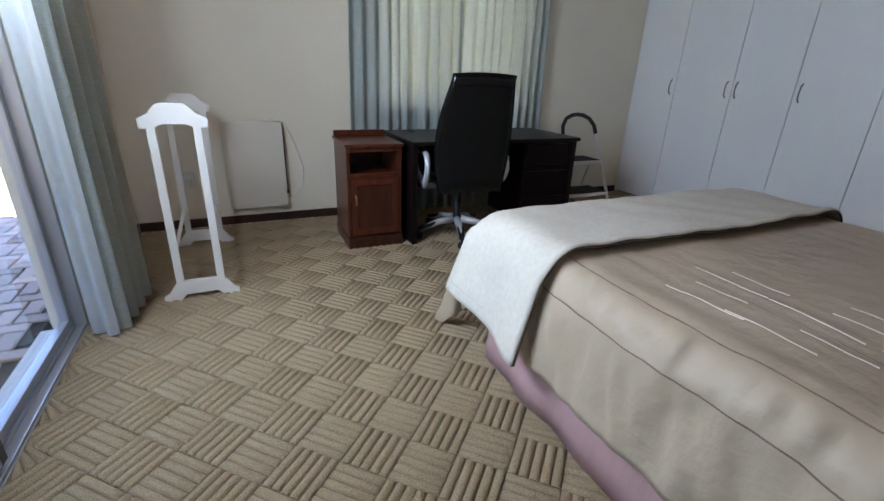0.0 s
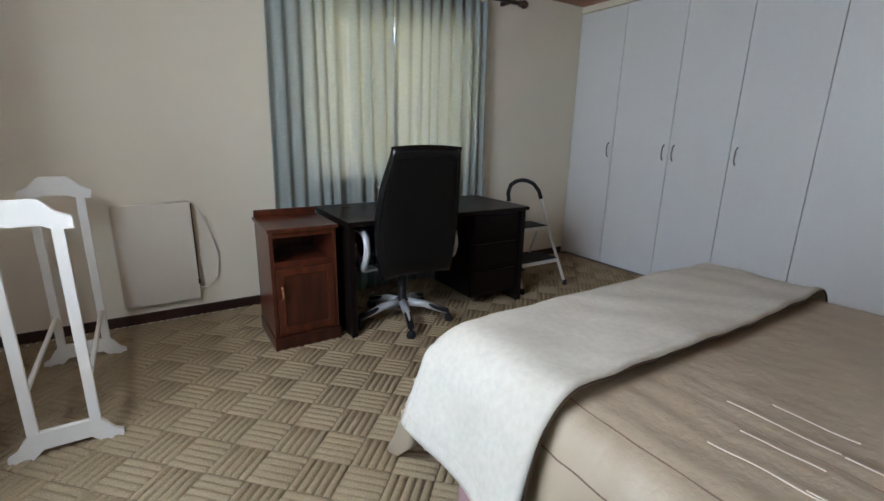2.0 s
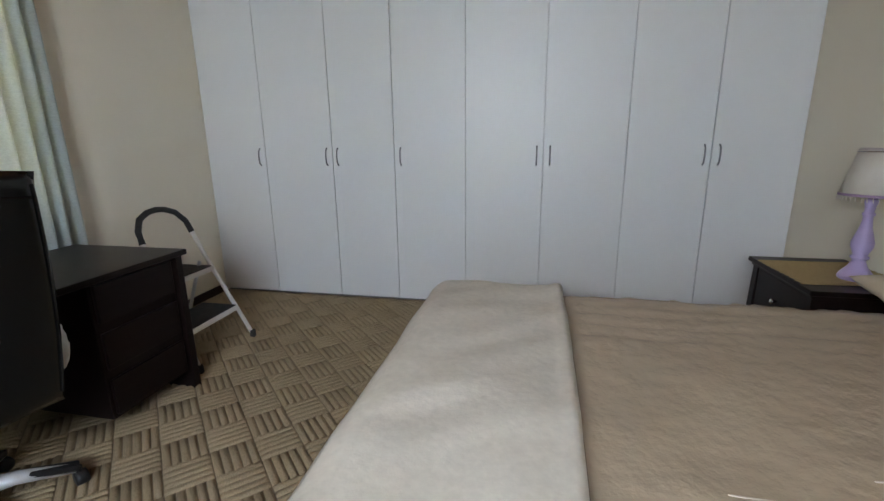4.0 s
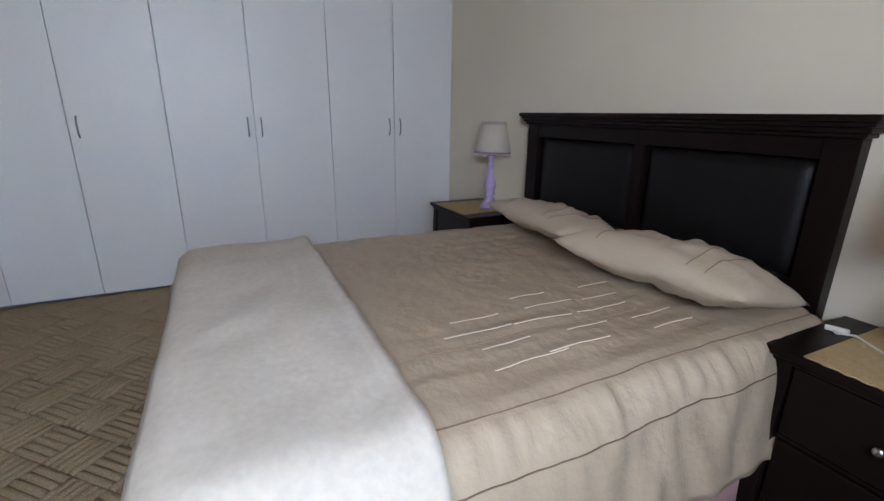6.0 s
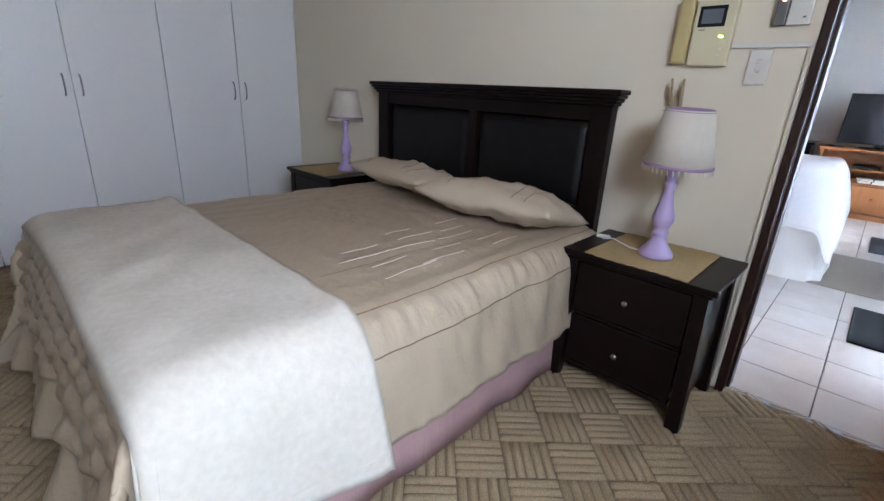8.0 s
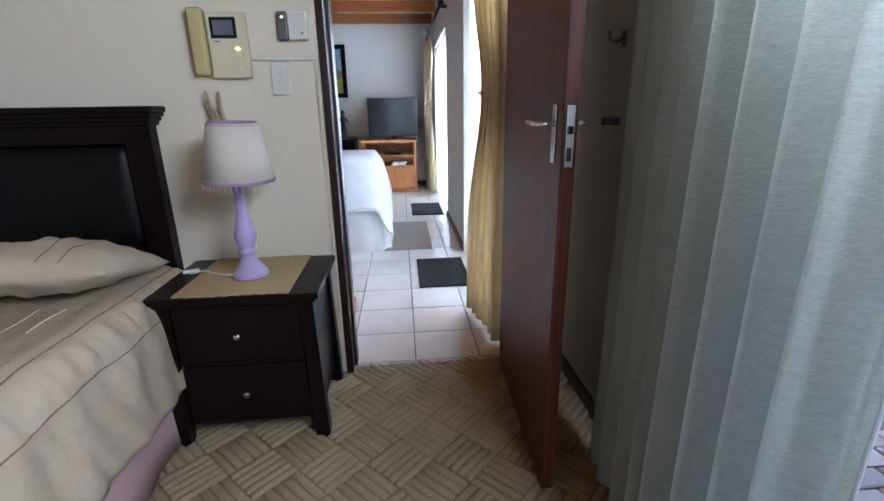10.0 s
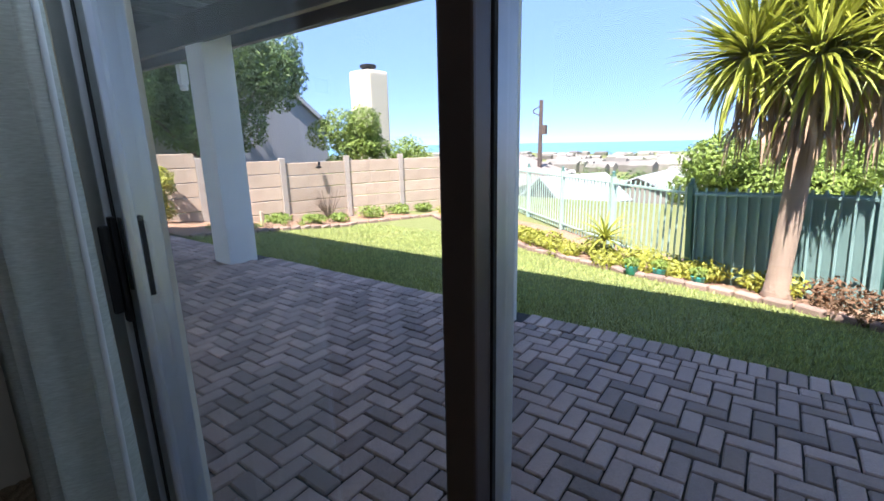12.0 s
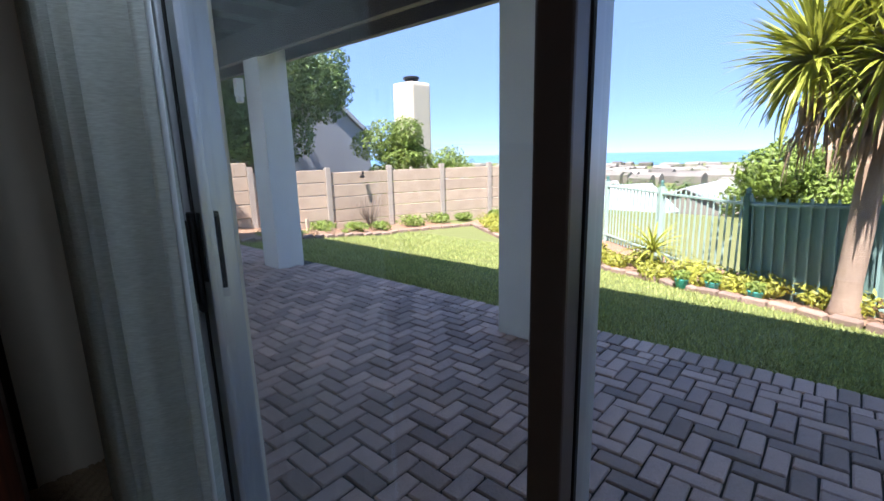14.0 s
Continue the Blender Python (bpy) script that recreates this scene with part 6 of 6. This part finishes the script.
def low_plants(seed, count, label, spots, material, size, n, r):
    rg = random.Random(seed)
    for (x, y) in spots:
        s = rg.uniform(0.7, 1.25)
        bl = [(rg.uniform(-0.16, 0.16), rg.uniform(-0.16, 0.16), 0.10 * s + rg.uniform(0, 0.06), r * s, r * s, 0.12 * s) for _ in range(4)]
        o = thing("shrub", T((x, y, lawn_z(x, y) + 0.02)), label, "shrub", "low garden plants")
        leaf_cloud("foliage", bl, n, size, material, rg.randint(0, 9999), o)


rp = random.Random(77)
spots = []
for k in range(26):
    y = -2.4 + k * 0.265
    spots.append((edge_x(y) - rp.uniform(0.18, 0.75), y + rp.uniform(-0.1, 0.1)))
low_plants(5, 26, "low yellow green ground cover plant in the bed", spots, M_LEAF3, 0.075, 380, 0.20)
spots = [(-4.95 + 0.42 * k, 4.55 + 0.28 * k) for k in range(3)] + [(-4.5, 5.25), (-4.2, 5.7), (-3.95, 6.1)]
low_plants(6, 6, "dry reddish brown low plant beside the fence", spots, M_DRYPLANT, 0.055, 420, 0.15)
spots = [(-5.2, -4.45), (-5.9, -4.2), (-6.6, -4.1), (-7.4, -3.9), (-8.2, -3.6), (-8.9, -3.3), (-9.6, -2.9)]
low_plants(7, 7, "bright green low shrub below the garden wall", spots, M_LEAF2, 0.09, 420, 0.24)


def strap_leaf(L, w, droop):
    vs, fs = [], []
    n = 5
    for k in range(n + 1):
        t = k / n
        ww = w * (0.75 + 0.6 * t) * (1 - t ** 2.2) + 0.001
        x, z = L * t * (1 - 0.12 * droop * t), -droop * L * t * t * 0.45
        vs += [(x, -ww, z + ww * 0.45), (x, 0, z), (x, ww, z + ww * 0.45)]
    for k in range(n):
        a = 3 * k
        fs += [(a, a + 1, a + 4, a + 3), (a + 1, a + 2, a + 5, a + 4)]
    return raw("leaf", vs, fs, M_FROND)


def palm():
    x, y = -5.02, 4.17
    zb = lawn_z(x, y)
    p = thing("palm_tree", T((x, y, zb)), "tall yucca-like palm with spiky yellow green leaves", "palm tree")
    part("trunk", tube([(0, 0, -0.05), (0, 0, 0.12), (0.01, 0.0, 0.35), (0.0, 0.02, 0.9), (0.0, 0.03, 1.4), (0.0, 0.04, 1.75)], lambda t: 0.165 - 0.065 * min(t * 4, 1), 16), M_TRUNK, p, smooth=True)
    heads = [(0.12, 0.05, 2.24), (0.02, -0.46, 2.32), (0.0, 0.56, 2.34), (-0.08, 0.06, 2.78)]
    for h in heads:
        part("limb", tube([(0.0, 0.04, 1.55), (h[0] * 0.45, h[1] * 0.45, 1.85), h], lambda t: 0.06 - 0.02 * t, 10), M_TRUNK, p)
    rg = random.Random(6)
    meshes = [strap_leaf(0.74, 0.029, 0.2), strap_leaf(0.74, 0.028, 0.5), strap_leaf(0.78, 0.027, 0.85)]
    for h in heads:
        for k in range(74):
            el = 78 - 128 * (k / 74) ** 0.9 + rg.uniform(-9, 9)
            az = k * 137.5 + rg.uniform(-12, 12)
            o = new("leaf", meshes[0 if el > 35 else (1 if el > -5 else 2)])
            o.parent = p
            s = rg.uniform(0.82, 1.08)
            o.matrix_basis = T(h) @ Matrix.Rotation(radians(az), 4, "Z") @ Matrix.Rotation(radians(-el), 4, "Y") @ T((0.05, 0, 0)) @ Matrix.Diagonal((s, s, s, 1))
    vs, fs = [], []
    for k in range(1300):
        h = heads[k % 4]
        src = meshes[k % 3]
        el = 80 - 120 * ((k // 4) / 325) ** 0.9 + rg.uniform(-10, 10)
        s = rg.uniform(0.7, 1.0)
        m = T(h) @ Matrix.Rotation(radians(k * 101.3 + rg.uniform(-15, 15)), 4, "Z") @ Matrix.Rotation(radians(-el), 4, "Y") @ T((0.04, 0, 0)) @ Matrix.Diagonal((s, s * 0.8, s, 1))
        i = len(vs)
        vs += [tuple(m @ v.co) for v in src.vertices]
        fs += [tuple(i + q for q in p_.vertices) for p_ in src.polygons]
    o = tagged(new("inner_leaves", raw("inner_leaves", vs, fs, M_FROND)), "dense inner strap leaves", "", "", "stuff")
    o.parent = p
    vs, fs = [], []
    for k in range(620):
        a = rg.uniform(0, 6.28)
        h = heads[k % 4]
        r0, L = rg.uniform(0.06, 0.20), rg.uniform(0.30, 0.62)
        out = rg.uniform(0.05, 0.22)
        w = 0.014
        c = Vector((h[0] * 0.7 + r0 * math.cos(a), h[1] * 0.7 + r0 * math.sin(a), h[2] - 0.05 - rg.uniform(0, 0.55)))
        m = c + Vector((out * 0.8 * math.cos(a), out * 0.8 * math.sin(a), -L * 0.45))
        e = c + Vector((out * math.cos(a), out * math.sin(a), -L))
        s = Vector((-math.sin(a), math.cos(a), 0)) * w
        i = len(vs)
        vs += [tuple(c - s), tuple(c + s), tuple(m + s), tuple(m - s), tuple(e)]
        fs += [(i, i + 1, i + 2, i + 3), (i + 3, i + 2, i + 4)]
    o = tagged(new("dry_leaf_skirt", raw("dry_leaf_skirt", vs, fs, M_DEADLEAF)), "hanging dry brown leaves", "", "", "stuff")
    o.parent = p
    return meshes


meshes = palm()
sp = thing("spiky_plant", T((-6.15, 2.15, lawn_z(-6.15, 2.15))), "small drooping strap-leaved plant in the bed", "plant")
for k in range(46):
    o = new("leaf", meshes[2])
    o.parent = sp
    el = 75 - 80 * (k / 46)
    o.matrix_basis = T((0, 0, 0.34)) @ Matrix.Rotation(radians(k * 137.5), 4, "Z") @ Matrix.Rotation(radians(-el), 4, "Y") @ Matrix.Diagonal((0.72, 0.7, 0.8, 1))
for dx, dy in ((0, 0), (0.12, 0.42), (0.05, -0.3)):
    pt_ = thing("plant_pot", T((-5.28 + dx, 3.05 + dy, lawn_z(-5.28, 3.05) + 0.03)), "turquoise plastic plant pot in the flower bed", "plant pot", "turquoise pots")
    part("pot", lathe([(0.05, 0), (0.055, 0.005), (0.075, 0.10), (0.08, 0.11), (0.07, 0.112)], 16), M_TEALPOT, pt_, smooth=True)
    leaf_cloud("plant", [(0, 0, 0.15, 0.09, 0.09, 0.06)], 140, 0.06, M_LEAF2, 5, pt_)
solo("garden_stake", box(-0.03, 0.03, -0.03, 0.03, 0, 0.30, 0.006), M_CONCRETE, "short concrete stake standing in the soil bed", "stake", m=T((-4.75, -4.25, lawn_z(-4.75, -4.25))))

gp = thing("garden_pole", I4, "grey weathered pole leaning beside the garden wall", "pole")
part("shaft", tube([(-3.02, -5.05, lawn_z(-3.02, -5.05)), (-2.90, -4.95, 0.6), (-2.80, -4.88, 1.25)], lambda t: 0.035 - 0.008 * t, 10), M_POST, gp, smooth=True)
part("tie", lathe([(0.036, 0), (0.040, 0.006), (0.036, 0.02)], 12, m=T((-2.90, -4.95, 0.6))), M_BRONZE, gp)
tw = thing("dry_shrub", T((-6.55, -4.38, lawn_z(-6.55, -4.38))), "bare brown twiggy shrub against the concrete wall", "shrub", "low garden plants")
rw_ = random.Random(51)
for k in range(38):
    a, r = rw_.uniform(0, 6.28), rw_.uniform(0.1, 0.42)
    part("twig", tube([(0, 0, 0), (0.4 * r * math.cos(a), 0.25 * r * math.sin(a), 0.25), (r * math.cos(a), 0.4 * r * math.sin(a), rw_.uniform(0.35, 0.75))], lambda t: 0.008 - 0.005 * t, 4), M_BARK, tw)
bo = thing("wall_ornament", pose(-6.45, -4.52, 0.72, 0, 0, 13), "small dark metal bird ornament fixed to the concrete wall", "ornament")
part("body", lathe([(0.004, -0.11), (0.03, -0.06), (0.036, 0.0), (0.022, 0.07), (0.006, 0.11)], 12, m=pose(0, 0.04, 0, 0, 90, 0)), M_BRONZE, bo, smooth=True)
part("wing", plate([(-0.04, 0.0), (0.03, 0.0), (0.0, 0.13), (-0.07, 0.11)], 0.035, 0.045), M_BRONZE, bo)
part("hook", tube([(0, 0.04, 0.0), (0, 0.0, 0.02), (0, -0.02, 0.05)], 0.006, 6), M_BRONZE, bo)
rb_ = random.Random(61)
for k in range(16):
    x = rb_.uniform(-7.0, -3.0)
    y = soil_y(x) - rb_.uniform(0.15, 0.8)
    o = thing("shrub", T((x, y, lawn_z(x, y) + 0.02)), "tiny dry seedling in the reddish soil", "shrub", "low garden plants")
    leaf_cloud("foliage", [(0, 0, 0.06, 0.07, 0.07, 0.06)], 60, 0.045, M_DEADLEAF if k % 2 else M_LEAF2, 300 + k, o)


# ---- neighbours and distance ----
def house(name_label, x, y, z, w, d, h, roof_h, turn, wall_m, roof_m, eaves=0.3, windows=3):
    o = thing("house", pose(x, y, z, 0, 0, turn), name_label, "house", "town houses")
    part("walls", plate([(-w / 2, 0), (w / 2, 0), (w / 2, h), (0, h + roof_h), (-w / 2, h)], -d / 2, d / 2), wall_m, o)
    sl_ = math.hypot(w / 2 + eaves, roof_h * (1 + 2 * eaves / w))
    an = math.degrees(math.atan2(roof_h, w / 2))
    for s in (-1, 1):
        r = part("roof", box(-0.02, sl_, -d / 2 - eaves, d / 2 + eaves, 0.0, 0.12), roof_m, o)
        r.matrix_basis = T((0, 0, h + roof_h + 0.02)) @ (Matrix.Rotation(math.pi, 4, "Z") if s < 0 else I4) @ Matrix.Rotation(radians(an), 4, "Y")
    for k in range(windows):
        yy = -d / 2 + d * (k + 0.5) / windows
        part("window", box(w / 2, w / 2 + 0.05, yy - 0.6, yy + 0.6, h * 0.35, h * 0.8), M_SCREEN, o)
    return o


nb = house("grey plastered neighbouring house with white roof edge", -6.9, -12.6, -1.4, 6.6, 8.0, 3.2, 2.5, 0, M_GREYWALL, M_ROOF_WHITE, 0.12, 0)
ch = thing("chimney", T((-13.0, -9.2, -0.35)), "broad cream plastered chimney stack with dark cowl", "chimney")
part("stack", box(-0.55, 0.55, -0.55, 0.55, 0, 4.3, 0.15, 3), M_CREAMWALL, ch)
part("cowl", lathe([(0.25, 4.3), (0.25, 4.42), (0.32, 4.44), (0.32, 4.52), (0.2, 4.56)], 18), M_BRONZE, ch)
house("white roofed house just below the fence", -27.0, -6.0, -5.0, 4.0, 4.5, 2.7, 1.3, 60, M_TOWNWALL, M_ROOF_WHITE)
house("long tan roofed building below the fence", -22.5, 13.2, -3.55, 9.0, 17, 1.9, 0.75, 8, M_TOWNWALL, M_ROOF_TAN, 0.2, 4)
house("brick house with brown roof in the distance", -62, 34, -6.4, 9, 16, 4.6, 2.2, 80, M_ROOF_RED, M_ROOF_TAN)
house("white house with red roof in the distance", -52, 22, -7.2, 8, 12, 3.2, 1.6, 20, M_TOWNWALL, M_ROOF_RED)
rt = random.Random(12)
for k in range(46):
    dd = 38 * math.exp(rt.random() * 2.6)
    an = radians(rt.uniform(-24, 52))
    x, y = 0.3 - dd * math.cos(an), 4.0 - dd * math.sin(an)
    if -30 < x and abs(y - 4) < 14:
        continue
    house("small pale house in the distant town", x, y, lawn_z(x, y) - 0.8, rt.uniform(7, 10), rt.uniform(9, 15), rt.uniform(2.6, 3.4), rt.uniform(0.8, 1.6), rt.uniform(0, 180), M_TOWNWALL, rt.choice([M_ROOF_WHITE, M_ROOF_TAN, M_ROOF_TAN]), 0.3, 2)


def far_town():
    rg = random.Random(31)
    vs, fs = [], []
    for k in range(650):
        dd = 260 * math.exp(rg.random() * 1.3)
        an = radians(rg.uniform(-40, 60))
        x, y = -dd * math.cos(an), 4 - dd * math.sin(an)
        z = lawn_z(x, y) - 1
        w, d, h = rg.uniform(4, 9), rg.uniform(5, 11), rg.uniform(3.5, 6.5)
        i = len(vs)
        vs += [(x - w, y - d, z), (x + w, y - d, z), (x + w, y + d, z), (x - w, y + d, z), (x - w, y - d, z + h), (x + w, y - d, z + h), (x + w, y + d, z + h), (x - w, y + d, z + h), (x, y - d, z + h + 2), (x, y + d, z + h + 2)]
        fs += [(i, i + 1, i + 5, i + 4), (i + 1, i + 2, i + 6, i + 5), (i + 2, i + 3, i + 7, i + 6), (i + 3, i, i + 4, i + 7), (i + 4, i + 5, i + 8), (i + 6, i + 7, i + 9), (i + 5, i + 6, i + 9, i + 8), (i + 7, i + 4, i + 8, i + 9)]
    tagged(new("distant_town", raw("distant_town", vs, fs, M_TOWNWALL)), "many small pale houses down towards the sea", "town", "", "stuff")
    bl = []
    for k in range(420):
        dd = 45 * math.exp(rg.random() * 2.9)
        an = radians(rg.uniform(-30, 58))
        x, y = -dd * math.cos(an), 4 - dd * math.sin(an)
        s = rg.uniform(1.2, 2.6) * (1 + dd / 500)
        bl.append((x, y, lawn_z(x, y) + 0.8 * s, s * 1.3, s * 1.3, s))
    o = leaf_cloud("distant_trees", bl, 42000, 0.9, M_LEAF, 44)
    tagged(o, "scattered round trees in the distant town", "trees", "", "stuff")


far_town()
up = thing("utility_pole", T((-38.0, -13.2, lawn_z(-38, -13.2))), "dark wooden utility pole with transformer box", "utility pole")
pz = 4.6 - lawn_z(-38, -13.2)
part("pole", tube([(0, 0, 0), (0, 0, pz)], lambda t: 0.22 - 0.06 * t, 10), M_POLE, up)
part("transformer", box(-0.2, 0.2, 0.15, 0.55, pz - 2.9, pz - 2.1, 0.03), M_POLE, up)
part("lamp_arm", tube(arc((0, 0, pz - 1.3), (0, -0.1, pz - 0.5), (0, -0.7, 0)), 0.05, 6), M_POLE, up)
fx = thing("gutter_fitting", T((-2.62, -2.2, 2.0)), "white plastic outdoor light under the porch beam", "outdoor light")
part("housing", box(-0.05, 0.05, -0.05, 0.05, 0.0, 0.24, 0.015), M_WHITEPLASTIC, fx)
part("lens", lathe([(0.04, -0.07), (0.05, -0.05), (0.045, 0.0)], 12), M_WHITEPLASTIC, fx)


# ---- tiles of the living room floor ----
def tiles():
    fl = bpy.data.objects["floor_living"]
    b = box(-0.1645, 0.1645, -0.1645, 0.1645, -0.008, 0.0, 0.002, 1)
    b.verts.index_update()
    me = raw("tile", [tuple(v.co) for v in b.verts], [tuple(v.index for v in f.verts) for f in b.faces], M_TILE)
    b.free()
    p = 0.335
    for j in range(17):
        for i in range(-2, 11):
            x, y = 0.78 - p / 2 + i * p, 1.812 - p / 2 - j * p
            if x < 0.12 or x > LX1 - 0.1 or y < LY0:
                continue
            if j == 0 and not (DOOR_X0 - 0.2 < x < DOOR_X1 + 0.2):
                continue
            o = new("tile", me)
            o.parent = fl
            o.matrix_basis = T((x, y, 0.0))


tiles()


# ---- patio bricks, herringbone with a soldier row at the lawn ----
def patio():
    base = structure("patio", box(-2.615, -0.2, -6.2, 7.6, -0.25, PZ - 0.014), M_JOINT, "herringbone brick paved patio", "patio")
    u = 0.0905
    rb = random.Random(17)

    def mesh(L, W, nm):
        b = box(-L / 2, L / 2, -W / 2, W / 2, -0.03, 0.0, 0.006, 1)
        b.verts.index_update()
        me = raw(nm, [tuple(v.co) for v in b.verts], [tuple(v.index for v in f.verts) for f in b.faces], M_BRICK)
        b.free()
        return me
    long_me = mesh(2 * u - 0.009, u - 0.009, "brick")
    half_me = mesh(u - 0.009, u - 0.009, "brick")
    near, far, cover = [], [], set()
    for i in range(-1, 27):
        for j in range(-70, 84):
            x, y = -2.43 + i * u, j * u
            r = (i - j) % 4
            if r == 0:
                m = (x + u, y + u / 2, 0)
            elif r == 3:
                m = (x + u / 2, y + u, 90)
            else:
                continue
            if not (-2.425 < m[0] - (u if m[2] == 0 else u / 2) and m[0] < -0.24 and -6.1 < m[1] < 7.5):
                continue
            cover |= {(i, j), (i + 1, j)} if r == 0 else {(i, j), (i, j + 1)}
            cols = False
            for yc in (-0.92, 2.44, 5.80):
                if -2.53 < m[0] < -2.16 and abs(m[1] - yc) < 0.18:
                    cols = True
            if cols:
                continue
            (near if 2.35 < m[1] < 4.55 and m[0] < -0.35 else far).append(m)
    for k in range(-66, 84):
        y = k * u
        if not any(abs(y - yc) < 0.20 for yc in (-0.92, 2.44, 5.80)):
            (near if 2.6 < y < 4.6 else far).append((-2.52, y, 0))
    for i in (0, 1, 23, 24):
        for j in range(-66, 82):
            if (i, j) not in cover and -2.43 + i * u > -2.44 and -2.43 + (i + 1) * u < -0.2:
                far.append((-2.43 + (i + 0.5) * u, (j + 0.5) * u, 0, 1))
    if len(near) > 330:
        near.sort(key=lambda q: q[1] + q[0] * 0.2)
        far += near[330:]
        near = near[:330]

    def place(q):
        return pose(q[0], q[1], PZ + rb.uniform(-0.003, 0.003), rb.uniform(-1.2, 1.2), rb.uniform(-1.2, 1.2), q[2] + rb.uniform(-1.5, 1.5))
    for q in near:
        o = new("brick", long_me)
        o.parent = base
        o.matrix_basis = place(q)
    co2 = [np.array([v.co for v in me.vertices]) for me in (long_me, half_me)]
    tri = [tuple(p.vertices) for p in long_me.polygons]
    vs, fs = [], []
    for q in far:
        m = np.array(place(q))
        i = len(vs)
        vs += [tuple(c) for c in (co2[len(q) - 3] @ m[:3, :3].T + m[:3, 3])]
        fs += [tuple(i + a for a in f) for f in tri]
    o = tagged(new("paving", raw("paving", vs, fs, M_BRICK)), "", "", "", "stuff")
    o.parent = base


patio()
